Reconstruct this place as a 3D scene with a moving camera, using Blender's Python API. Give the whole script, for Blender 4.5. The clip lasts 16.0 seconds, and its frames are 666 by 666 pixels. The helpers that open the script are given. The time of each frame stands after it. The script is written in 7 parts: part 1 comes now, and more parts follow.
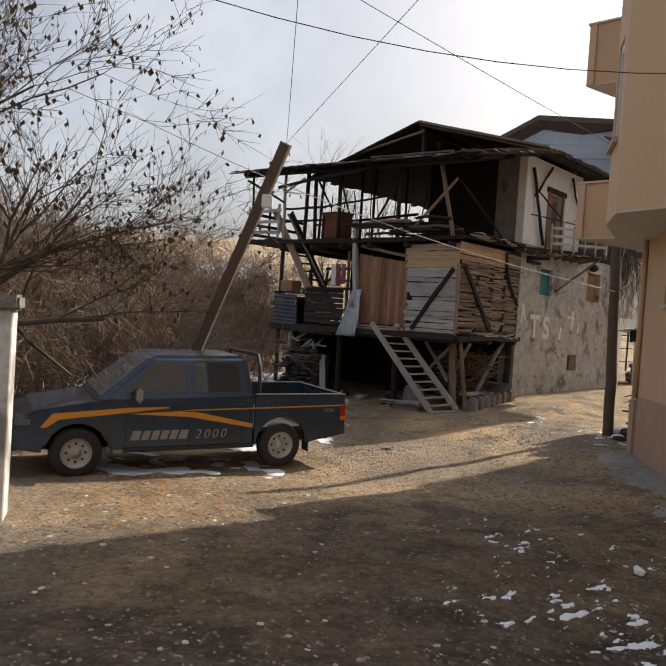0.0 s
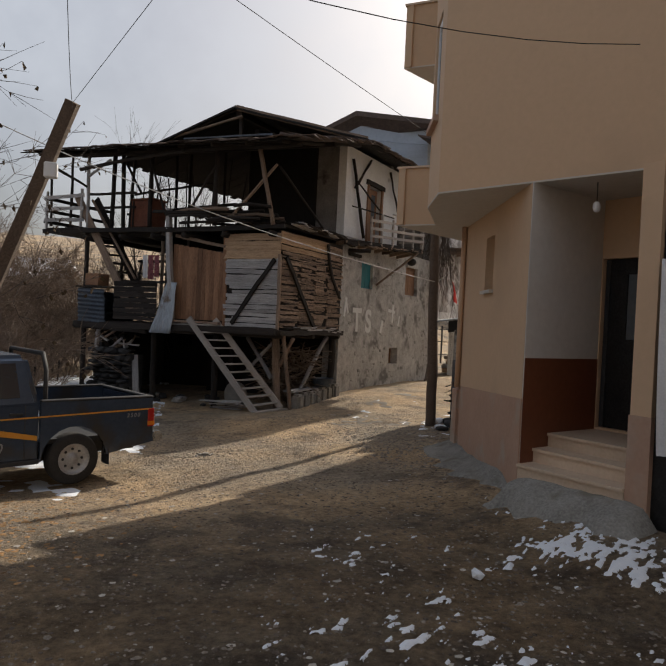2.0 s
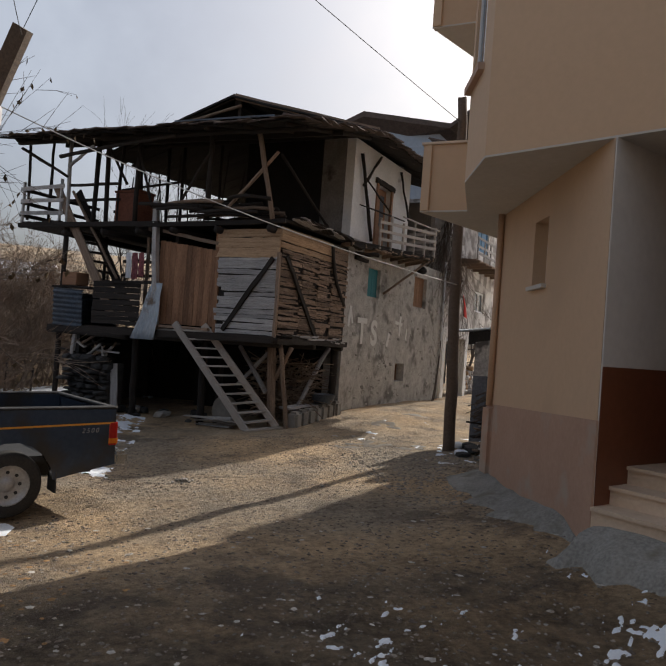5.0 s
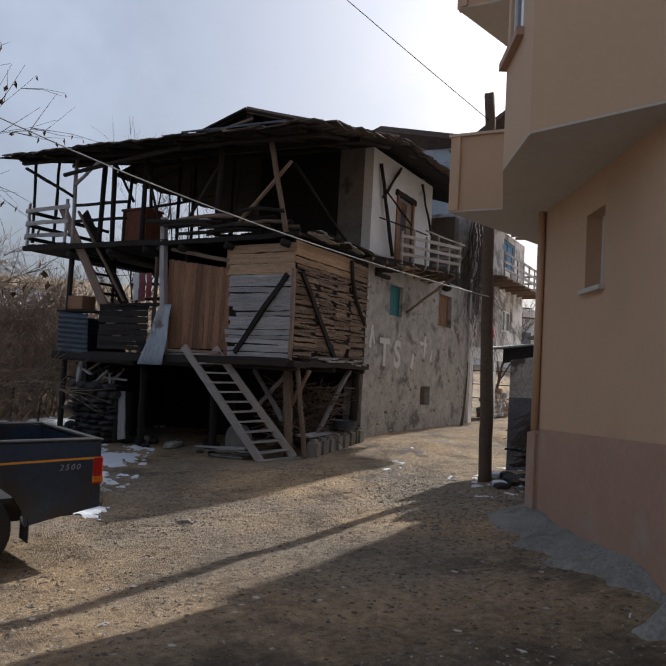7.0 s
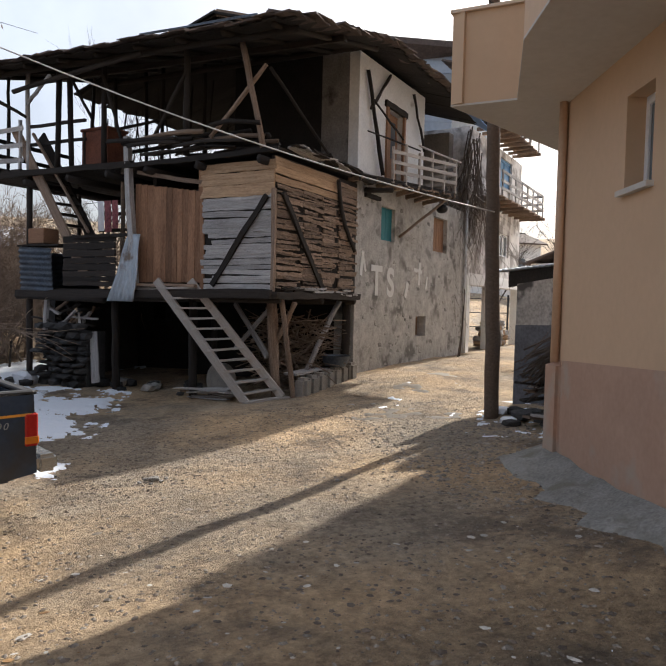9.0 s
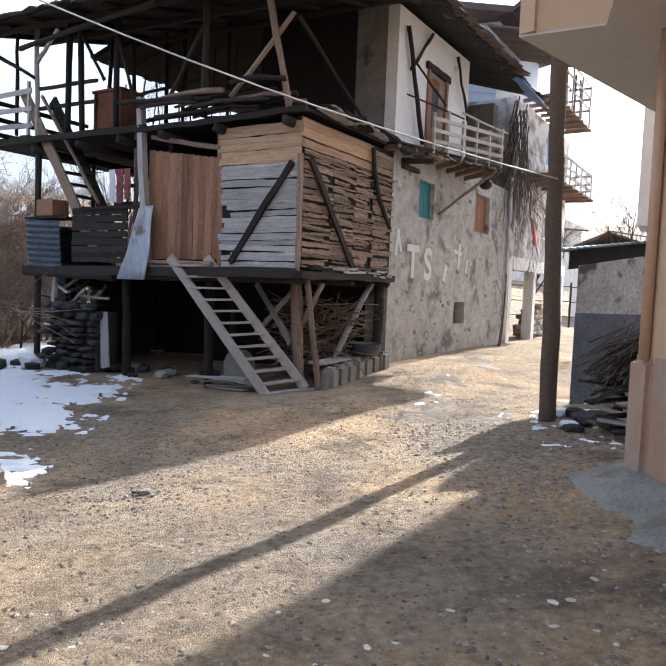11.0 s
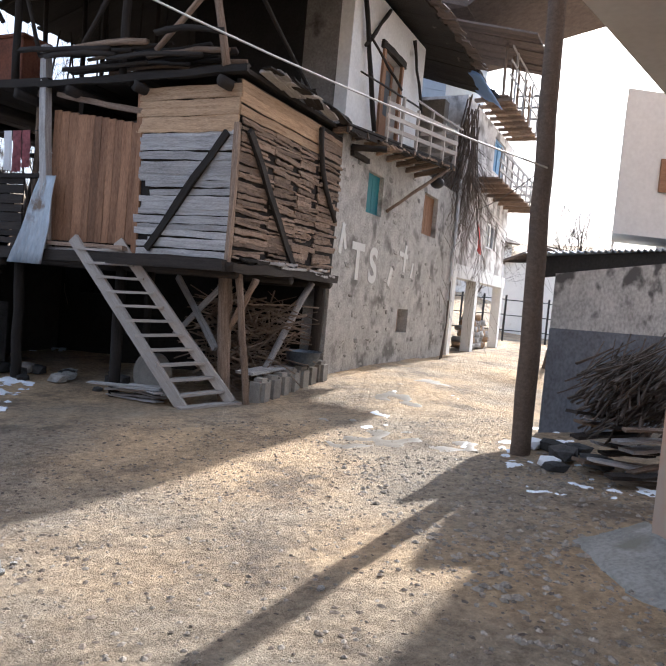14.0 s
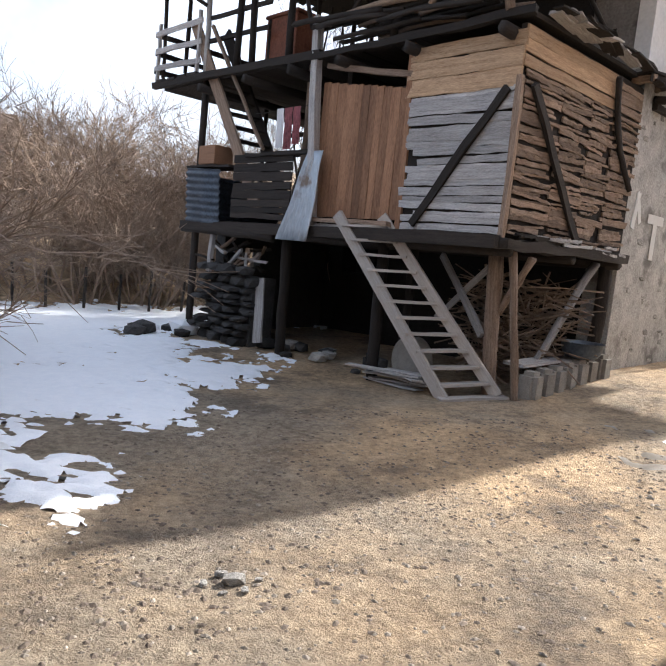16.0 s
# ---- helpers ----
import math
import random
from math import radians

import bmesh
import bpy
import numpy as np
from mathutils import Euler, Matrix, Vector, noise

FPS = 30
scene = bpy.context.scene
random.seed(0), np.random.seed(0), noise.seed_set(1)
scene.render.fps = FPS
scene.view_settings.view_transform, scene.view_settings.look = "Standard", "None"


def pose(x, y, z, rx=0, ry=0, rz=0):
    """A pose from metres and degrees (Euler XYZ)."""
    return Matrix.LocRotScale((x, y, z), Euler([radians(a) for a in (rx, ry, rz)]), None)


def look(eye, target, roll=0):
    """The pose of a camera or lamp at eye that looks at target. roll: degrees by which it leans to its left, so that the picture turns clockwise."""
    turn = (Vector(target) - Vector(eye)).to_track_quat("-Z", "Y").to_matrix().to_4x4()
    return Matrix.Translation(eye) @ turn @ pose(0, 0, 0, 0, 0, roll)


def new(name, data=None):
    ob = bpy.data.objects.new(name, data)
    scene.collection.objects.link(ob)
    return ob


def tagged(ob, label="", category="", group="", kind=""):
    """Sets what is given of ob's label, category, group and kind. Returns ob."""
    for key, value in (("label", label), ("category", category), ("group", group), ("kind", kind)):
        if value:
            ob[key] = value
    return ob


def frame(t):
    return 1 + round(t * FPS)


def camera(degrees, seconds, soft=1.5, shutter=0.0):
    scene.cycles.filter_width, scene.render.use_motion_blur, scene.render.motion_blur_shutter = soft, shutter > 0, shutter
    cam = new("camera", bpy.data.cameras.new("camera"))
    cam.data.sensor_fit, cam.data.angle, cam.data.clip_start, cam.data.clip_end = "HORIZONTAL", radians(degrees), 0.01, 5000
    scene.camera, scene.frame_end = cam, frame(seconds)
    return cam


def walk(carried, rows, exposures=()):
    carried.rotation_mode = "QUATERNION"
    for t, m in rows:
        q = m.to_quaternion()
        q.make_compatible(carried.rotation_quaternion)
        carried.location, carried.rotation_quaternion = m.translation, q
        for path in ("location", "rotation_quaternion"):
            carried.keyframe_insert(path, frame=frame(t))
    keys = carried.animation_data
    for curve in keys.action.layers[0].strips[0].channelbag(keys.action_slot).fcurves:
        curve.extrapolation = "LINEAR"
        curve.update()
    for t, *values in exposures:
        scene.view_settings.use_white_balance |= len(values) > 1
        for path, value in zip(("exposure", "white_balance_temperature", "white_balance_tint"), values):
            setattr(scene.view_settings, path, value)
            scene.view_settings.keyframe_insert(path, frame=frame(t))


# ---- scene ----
cam = camera(52.3, 16.0)
PATH = [
    (0, (0.771, 0.113, 1.114), (0.686, 2.11, 1.057), 3.7),
    (0.5, (0.843, 0.383, 1.121), (0.915, 2.38, 1.023), 4.0),
    (1, (0.83, 0.673, 1.073), (1.048, 2.661, 1.04), 4.1),
    (1.5, (0.84, 0.948, 1.048), (1.215, 2.91, 0.962), 2.2),
    (2, (0.988, 1.163, 0.968), (1.41, 3.118, 0.941), 2.8),
    (2.5, (1.06, 1.569, 0.968), (1.525, 3.512, 0.895), 3.0),
    (3, (1.039, 1.883, 0.877), (1.542, 3.817, 0.803), 4.2),
    (3.5, (1.07, 2.088, 0.851), (1.516, 4.037, 0.829), 2.4),
    (4, (1.162, 2.427, 0.84), (1.508, 4.397, 0.851), 3.0),
    (4.5, (1.196, 2.777, 0.771), (1.629, 4.73, 0.79), 4.2),
    (7, (1.481, 4.191, 0.611), (1.848, 6.155, 0.718), 3.1),
    (7.5, (1.557, 4.536, 0.656), (1.797, 6.521, 0.693), 3.5),
    (8, (1.55, 4.909, 0.588), (2.006, 6.855, 0.634), 4.6),
    (8.5, (1.65, 5.157, 0.575), (2.083, 7.109, 0.533), 1.8),
    (11, (2.02, 6.771, 0.5), (2.337, 8.742, 0.366), 2.3),
    (11.5, (2.039, 7.059, 0.484), (2.564, 8.988, 0.543), 2.4),
    (12, (2.063, 7.301, 0.491), (2.676, 9.204, 0.528), 1.8),
    (12.5, (2.164, 7.691, 0.484), (2.721, 9.61, 0.417), 2.2),
    (13, (2.182, 7.947, 0.455), (2.7, 9.876, 0.345), 3.5),
    (13.5, (2.129, 8.228, 0.442), (2.787, 10.112, 0.311), 5.0),
    (14, (2.15, 8.44, 0.43), (2.683, 10.364, 0.32), 5.2),
    (14.5, (2.218, 8.707, 0.446), (2.486, 10.686, 0.339), 5.6),
    (15, (2.134, 8.949, 0.384), (2.276, 10.94, 0.251), 6.3),
    (15.5, (2.08, 9.212, 0.433), (2.082, 11.196, 0.182), 6.7),
    (16, (2.062, 9.437, 0.372), (1.875, 11.414, 0.139), 5.8),
]
EXPO = [(0, 0.17, 6500, 10), (0.5, -0.13, 6500, 10), (2.5, -0.23, 6300, 10), (3.5, -0.03, 6150, 10), (4.5, -0.23, 6150, 10), (7.0, -0.28, 5700, 10), (8.0, -0.33, 5800, 10), (8.5, 0.07, 6050, 10), (11.0, 1.17, 5550, 10), (12.0, 1.37, 5500, 10), (13.5, 1.22, 5450, 10), (16, 1.22, 5850, 10)]
walk(cam, [(t, look(eye, target, roll)) for t, eye, target, roll in PATH], EXPO)

# ---- daylight: low winter sun ahead, to the right of the walk ----
SUN_EL, SUN_AZ = radians(36), radians(45)
world = bpy.data.worlds.new("sky")
scene.world = world
world.use_nodes = True
wn = world.node_tree.nodes
sky = wn.new("ShaderNodeTexSky")
sky.sky_type, sky.sun_disc = "NISHITA", False
sky.sun_elevation, sky.sun_rotation = SUN_EL, SUN_AZ
sky.dust_density, sky.air_density = 7.0, 1.0
# thin high cloud drawn over the whole sky
cloud, veil, mix = wn.new("ShaderNodeTexNoise"), wn.new("ShaderNodeMapRange"), wn.new("ShaderNodeMix")
cloud.inputs["Scale"].default_value, cloud.inputs["Detail"].default_value, cloud.inputs["Roughness"].default_value = 2.2, 6, 0.6
veil.inputs[1].default_value, veil.inputs[2].default_value, veil.inputs[3].default_value, veil.inputs[4].default_value = 0.35, 0.65, 0.15, 0.6
mix.data_type = "RGBA"
mix.inputs[7].default_value = (8.0, 8.3, 8.8, 1)
wl = world.node_tree.links
wl.new(wn.new("ShaderNodeTexCoord").outputs["Generated"], cloud.inputs["Vector"])
wl.new(cloud.outputs[0], veil.inputs[0])
wl.new(veil.outputs[0], mix.inputs[0])
wl.new(sky.outputs[0], mix.inputs[6])
wl.new(mix.outputs[2], wn["Background"].inputs[0])
wn["Background"].inputs[1].default_value = 0.108
sun = new("sun", bpy.data.lights.new("sun", "SUN"))
sun.data.energy, sun.data.angle, sun.data.color = 5.0, radians(0.6), (1.0, 0.9, 0.76)
SUN_TO = Vector((math.sin(SUN_AZ) * math.cos(SUN_EL), math.cos(SUN_AZ) * math.cos(SUN_EL), math.sin(SUN_EL)))
sun.matrix_world = look(SUN_TO * 60, (0, 0, 0))


# ---- materials ----
def mat(name, c1, c2, scale=6.0, rough=0.85, bump=0.3, stretch=(1, 1, 1), metal=0.0, rnd=0.25, stain=None, stain_scale=1.2, stain_at=0.58, dist=0.01, fine=0.5, island=False, spec=0.4):
    m = bpy.data.materials.new(name)
    m.use_nodes = True
    nt = m.node_tree
    n, l = nt.nodes, nt.links
    bs = n["Principled BSDF"]
    tc = n.new("ShaderNodeTexCoord")
    mp = n.new("ShaderNodeMapping")
    mp.inputs["Scale"].default_value = stretch
    inf = n.new("ShaderNodeObjectInfo")
    add = n.new("ShaderNodeVectorMath")
    add.operation = "ADD"
    mul = n.new("ShaderNodeMath")
    mul.operation = "MULTIPLY"
    mul.inputs[1].default_value = 37.0 if rnd else 0.0
    l.new(inf.outputs["Random"], mul.inputs[0])
    l.new(tc.outputs["Object"], mp.inputs[0])
    l.new(mp.outputs[0], add.inputs[0])
    l.new(mul.outputs[0], add.inputs[1])
    big = n.new("ShaderNodeTexNoise")
    big.inputs["Scale"].default_value, big.inputs["Detail"].default_value, big.inputs["Roughness"].default_value = scale, 6, 0.65
    l.new(add.outputs[0], big.inputs["Vector"])
    small = n.new("ShaderNodeTexNoise")
    small.inputs["Scale"].default_value, small.inputs["Detail"].default_value = scale * 9, 3
    l.new(add.outputs[0], small.inputs["Vector"])
    mixf = n.new("ShaderNodeMix")
    mixf.inputs[0].default_value = fine
    l.new(big.outputs[0], mixf.inputs[2])
    l.new(small.outputs[0], mixf.inputs[3])
    ramp = n.new("ShaderNodeValToRGB")
    ramp.color_ramp.elements[0].position, ramp.color_ramp.elements[1].position = 0.32, 0.68
    ramp.color_ramp.elements[0].color, ramp.color_ramp.elements[1].color = (*c1, 1), (*c2, 1)
    l.new(mixf.outputs[0], ramp.inputs[0])
    col = ramp.outputs[0]
    if stain:
        sn = n.new("ShaderNodeTexNoise")
        sn.inputs["Scale"].default_value, sn.inputs["Detail"].default_value = stain_scale, 7
        l.new(tc.outputs["Object"], sn.inputs["Vector"])
        sr = n.new("ShaderNodeValToRGB")
        sr.color_ramp.elements[0].position, sr.color_ramp.elements[1].position = stain_at - 0.05, stain_at + 0.05
        l.new(sn.outputs[0], sr.inputs[0])
        sm = n.new("ShaderNodeMix")
        sm.data_type = "RGBA"
        l.new(sr.outputs[0], sm.inputs[0])
        l.new(col, sm.inputs[6])
        sm.inputs[7].default_value = (*stain, 1)
        col = sm.outputs[2]
    if rnd or island:
        hv = n.new("ShaderNodeHueSaturation")
        mr = n.new("ShaderNodeMapRange")
        mr.inputs[3].default_value, mr.inputs[4].default_value = 1 - rnd, 1 + rnd
        if island:
            geo = n.new("ShaderNodeNewGeometry")
            l.new(geo.outputs["Random Per Island"], mr.inputs[0])
        else:
            l.new(inf.outputs["Random"], mr.inputs[0])
        l.new(mr.outputs[0], hv.inputs["Value"])
        l.new(col, hv.inputs["Color"])
        col = hv.outputs[0]
    l.new(col, bs.inputs["Base Color"])
    bs.inputs["Roughness"].default_value, bs.inputs["Metallic"].default_value = rough, metal
    bs.inputs["Specular IOR Level"].default_value = spec
    if bump:
        bp = n.new("ShaderNodeBump")
        bp.inputs["Strength"].default_value, bp.inputs["Distance"].default_value = bump, dist
        l.new(mixf.outputs[0], bp.inputs["Height"])
        l.new(bp.outputs[0], bs.inputs["Normal"])
    return m


def glass(name, tint=(0.9, 0.95, 1.0), rough=0.02):
    m = bpy.data.materials.new(name)
    m.use_nodes = True
    bs = m.node_tree.nodes["Principled BSDF"]
    bs.inputs["Base Color"].default_value = (*tint, 1)
    bs.inputs["Transmission Weight"].default_value, bs.inputs["Roughness"].default_value, bs.inputs["IOR"].default_value = 1.0, rough, 1.1
    return m


GRAIN = (0.6, 9, 9)
M_GROUND = None
M_WOOD_GREY = mat("weathered_grey_wood", (0.19, 0.178, 0.172), (0.60, 0.58, 0.565), 4, 0.9, 1.0, GRAIN, rnd=0.22)
M_WOOD_BROWN = mat("weathered_brown_wood", (0.085, 0.052, 0.036), (0.38, 0.28, 0.205), 4, 0.9, 0.9, GRAIN, rnd=0.35)
M_WOOD_NEW = mat("pale_sawn_wood", (0.19, 0.11, 0.06), (0.60, 0.42, 0.26), 3, 0.85, 0.8, GRAIN, rnd=0.15)
M_WOOD_DOOR = mat("red_brown_door_boards", (0.115, 0.056, 0.031), (0.33, 0.182, 0.102), 3, 0.85, 0.6, (0.5, 4, 4), rnd=0.35)
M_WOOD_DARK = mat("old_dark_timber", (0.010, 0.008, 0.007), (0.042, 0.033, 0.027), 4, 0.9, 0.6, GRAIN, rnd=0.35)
M_LADDER = mat("pale_grey_ladder_wood", (0.30, 0.265, 0.235), (0.50, 0.46, 0.42), 4, 0.88, 0.4, GRAIN, rnd=0.12)
M_BARK = mat("tree_bark", (0.05, 0.038, 0.03), (0.15, 0.12, 0.10), 8, 0.95, 0.6, rnd=0.2)
M_TWIG = mat("winter_twigs", (0.13, 0.095, 0.072), (0.31, 0.235, 0.175), 5, 0.95, 0.0, rnd=0.25)
M_LEAF = mat("withered_leaves", (0.045, 0.032, 0.02), (0.13, 0.085, 0.04), 5, 0.9, 0.0, rnd=0.2, island=True)
M_LITTER = mat("fallen_leaves", (0.16, 0.09, 0.04), (0.38, 0.22, 0.09), 5, 0.9, 0.0, rnd=0.3, island=True)
M_STONE_WALL = mat("rubble_and_grey_plaster", (0.22, 0.21, 0.195), (0.60, 0.58, 0.55), 3.6, 0.95, 1.0, rnd=0, stain=(0.17, 0.162, 0.148), stain_scale=1.7, stain_at=0.6, dist=0.03, fine=0.45)
M_STONE = mat("rubble_stones", (0.17, 0.162, 0.15), (0.46, 0.44, 0.41), 6, 0.95, 0.9, rnd=0.35, dist=0.02)
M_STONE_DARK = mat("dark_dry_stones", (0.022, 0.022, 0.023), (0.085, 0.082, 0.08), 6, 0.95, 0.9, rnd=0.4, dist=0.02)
M_WHITE_OLD = mat("old_whitewash", (0.66, 0.66, 0.65), (0.84, 0.84, 0.83), 2, 0.9, 0.3, rnd=0.05, stain=(0.42, 0.41, 0.39), stain_scale=2.2, stain_at=0.68)
M_WHITE_PATCHY = mat("patchy_whitewashed_plaster", (0.50, 0.48, 0.46), (0.78, 0.76, 0.75), 1.6, 0.9, 0.4, rnd=0.05, stain=(0.30, 0.28, 0.265), stain_scale=1.6, stain_at=0.52)
M_MUD = mat("grey_mud_plaster", (0.16, 0.145, 0.13), (0.32, 0.295, 0.27), 3, 0.95, 0.5, rnd=0.1)
# near-black boards: the shade under the roofs put into the colour
M_ROOF_UNDER = mat("shade_dark_roof_boards", (0.007, 0.006, 0.005), (0.026, 0.021, 0.018), 4, 0.9, 0.6, GRAIN, rnd=0.3)
# mud plaster whose dark mottling paints in the loft's shade
M_MUD_SHADED = mat("shade_mottled_mud_plaster", (0.13, 0.12, 0.11), (0.27, 0.255, 0.24), 3, 0.95, 0.5, rnd=0.05, stain=(0.03, 0.027, 0.025), stain_scale=1.3, stain_at=0.6)
# near-black plaster: shade of undercroft and loft put into its colour
M_SHADE_DARK = mat("shade_dark_plaster", (0.006, 0.0055, 0.005), (0.022, 0.020, 0.019), 3, 0.95, 0.4, rnd=0.05)
M_BEIGE = mat("beige_smooth_render", (0.575, 0.405, 0.265), (0.615, 0.435, 0.287), 1.5, 0.8, 0.06, rnd=0.02, dist=0.004, fine=0.6, stain=(0.545, 0.385, 0.253), stain_scale=0.5, stain_at=0.6)
M_DADO = mat("rose_brown_dado_paint", (0.41, 0.262, 0.19), (0.48, 0.32, 0.235), 2, 0.8, 0.15, rnd=0.02, dist=0.008, stain=(0.42, 0.335, 0.27), stain_scale=1.6, stain_at=0.6)
M_SOFFIT = mat("pale_grey_soffit_paint", (0.52, 0.49, 0.45), (0.60, 0.57, 0.53), 1.5, 0.9, 0.05, rnd=0.02)
M_PORCH = mat("pale_porch_paint", (0.56, 0.53, 0.50), (0.64, 0.61, 0.575), 1.2, 0.85, 0.08, rnd=0.02)
M_PORCH_BROWN = mat("brown_gloss_dado_paint", (0.14, 0.045, 0.02), (0.18, 0.06, 0.028), 1.5, 0.45, 0.05, rnd=0.02)
M_MARBLE = mat("beige_stone_steps", (0.56, 0.43, 0.31), (0.68, 0.54, 0.41), 3, 0.45, 0.1, rnd=0.06)
M_CONCRETE = mat("rough_concrete", (0.15, 0.143, 0.128), (0.33, 0.315, 0.287), 4, 0.95, 0.8, rnd=0.1, dist=0.03, stain=(0.17, 0.155, 0.125), stain_scale=2.4, stain_at=0.6)
M_BLOCK = mat("grey_concrete_blocks", (0.20, 0.185, 0.165), (0.36, 0.335, 0.30), 7, 0.95, 0.6, rnd=0.2)
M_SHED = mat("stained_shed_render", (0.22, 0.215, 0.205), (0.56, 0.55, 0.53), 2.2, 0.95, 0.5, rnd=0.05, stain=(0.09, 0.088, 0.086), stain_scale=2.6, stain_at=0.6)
M_SHED_LOW = mat("dark_blue_shed_render", (0.07, 0.075, 0.09), (0.17, 0.18, 0.205), 2.2, 0.85, 0.4, rnd=0.05)
M_ZINC = mat("galvanised_sheet", (0.30, 0.34, 0.38), (0.52, 0.57, 0.62), 2.5, 0.5, 0.1, (1, 1, 0.3), metal=0.7, rnd=0.2, stain=(0.20, 0.16, 0.13), stain_scale=2.5, stain_at=0.66)
M_ZINC_DARK = mat("dark_weathered_sheet", (0.05, 0.06, 0.078), (0.15, 0.18, 0.22), 2.5, 0.55, 0.1, metal=0.5, rnd=0.2)
M_BLUE_SHEET = mat("pale_blue_metal_cladding", (0.36, 0.42, 0.50), (0.46, 0.52, 0.60), 1.0, 0.6, 0.05, rnd=0.05)
M_TARP = mat("blue_tarpaulin", (0.16, 0.30, 0.62), (0.24, 0.40, 0.72), 3, 0.6, 0.3, rnd=0.05)
M_TILE = mat("old_brown_roof_tiles", (0.06, 0.045, 0.04), (0.17, 0.13, 0.11), 6, 0.9, 0.6, rnd=0.25)
M_TEAL = mat("teal_shutter_paint", (0.01, 0.13, 0.16), (0.02, 0.20, 0.23), 4, 0.6, 0.2, GRAIN, rnd=0.1)
M_WINWOOD = mat("brown_window_wood", (0.17, 0.085, 0.045), (0.34, 0.19, 0.11), 4, 0.8, 0.4, GRAIN, rnd=0.15)
M_BLACK = mat("dark_interior", (0.012, 0.011, 0.011), (0.03, 0.028, 0.026), 3, 0.95, 0.2, rnd=0.1)
M_IRON = mat("black_iron", (0.015, 0.015, 0.016), (0.04, 0.04, 0.042), 5, 0.5, 0.1, metal=0.6, rnd=0.1)
M_POLE = mat("tarred_pole_wood", (0.05, 0.037, 0.028), (0.17, 0.125, 0.095), 4, 0.85, 0.5, (9, 9, 0.6), rnd=0.1)
M_SNOW = mat("old_snow", (0.76, 0.80, 0.86), (0.90, 0.92, 0.95), 9, 0.7, 0.5, rnd=0.02, stain=(0.52, 0.50, 0.48), stain_scale=3.5, stain_at=0.72, dist=0.02)
M_WET = mat("meltwater_film", (0.13, 0.115, 0.095), (0.22, 0.195, 0.165), 9, 0.32, 0.4, rnd=0, dist=0.004, spec=0.6)
M_PEBBLE = mat("road_pebbles", (0.12, 0.10, 0.082), (0.37, 0.32, 0.262), 8, 0.95, 0.2, rnd=0.35, island=True)
M_PAINT_TRUCK = mat("dark_grey_truck_paint", (0.055, 0.075, 0.115), (0.08, 0.105, 0.15), 3, 0.2, 0.02, metal=0.5, rnd=0.02, stain=(0.075, 0.07, 0.066), stain_scale=1.5, stain_at=0.6)
M_STRIPE = mat("amber_stripe_decal", (0.62, 0.27, 0.03), (0.70, 0.32, 0.04), 4, 0.5, 0.0, rnd=0)
M_SILVER = mat("silver_lettering", (0.22, 0.22, 0.225), (0.30, 0.30, 0.305), 4, 0.45, 0.0, rnd=0)
M_RUBBER = mat("tyre_rubber", (0.016, 0.015, 0.014), (0.045, 0.04, 0.035), 8, 0.9, 0.4, rnd=0.05)
M_RIM = mat("dull_steel_rim", (0.34, 0.33, 0.32), (0.52, 0.51, 0.50), 5, 0.5, 0.1, metal=0.5, rnd=0.05)
M_TRIM = mat("black_plastic_trim", (0.02, 0.02, 0.021), (0.045, 0.045, 0.047), 6, 0.7, 0.1, rnd=0.05)
M_CARGLASS = mat("dark_car_glass", (0.012, 0.017, 0.026), (0.020, 0.027, 0.038), 2, 0.04, 0.0, rnd=0, spec=0.9)
M_PANE = mat("dark_window_glass", (0.10, 0.12, 0.14), (0.14, 0.16, 0.18), 2, 0.05, 0.0, rnd=0, spec=0.9)
M_RED_LAMP = mat("red_tail_lamp", (0.30, 0.012, 0.008), (0.42, 0.02, 0.012), 4, 0.25, 0.0, rnd=0)
M_AMBER_LAMP = mat("amber_lamp", (0.55, 0.15, 0.01), (0.65, 0.2, 0.015), 4, 0.25, 0.0, rnd=0)
M_CHROME = mat("worn_chrome", (0.5, 0.49, 0.46), (0.62, 0.61, 0.58), 6, 0.25, 0.05, metal=0.9, rnd=0)
M_PVC = mat("white_window_frame", (0.74, 0.75, 0.77), (0.80, 0.81, 0.83), 3, 0.4, 0.02, rnd=0.02)
M_PIPE = mat("beige_downpipe", (0.52, 0.35, 0.23), (0.60, 0.41, 0.28), 3, 0.5, 0.05, rnd=0.02)
M_RED = mat("red_cloth", (0.55, 0.02, 0.015), (0.68, 0.04, 0.03), 4, 0.8, 0.1, rnd=0.1)
M_BLUEWIN = mat("blue_window_paint", (0.10, 0.24, 0.42), (0.16, 0.32, 0.52), 4, 0.6, 0.1, rnd=0.1)
M_CHEST = mat("rusty_red_brown_tank", (0.09, 0.03, 0.017), (0.21, 0.08, 0.045), 3, 0.8, 0.3, rnd=0.1)
M_CLOTH_A = mat("white_cloth", (0.6, 0.6, 0.62), (0.75, 0.75, 0.77), 6, 0.9, 0.1, rnd=0.05)
M_CLOTH_B = mat("dark_red_patterned_cloth", (0.06, 0.02, 0.025), (0.36, 0.12, 0.13), 14, 0.9, 0.1, rnd=0.1)
M_WIRE = mat("black_cable", (0.02, 0.02, 0.02), (0.035, 0.035, 0.035), 5, 0.7, 0.0, rnd=0)
M_WIRE_PALE = mat("pale_grey_cable", (0.50, 0.48, 0.46), (0.58, 0.56, 0.54), 5, 0.6, 0.0, rnd=0)
M_GRAFFITI = mat("white_graffiti_paint", (0.60, 0.60, 0.58), (0.72, 0.72, 0.70), 9, 0.9, 0.4, rnd=0.02)
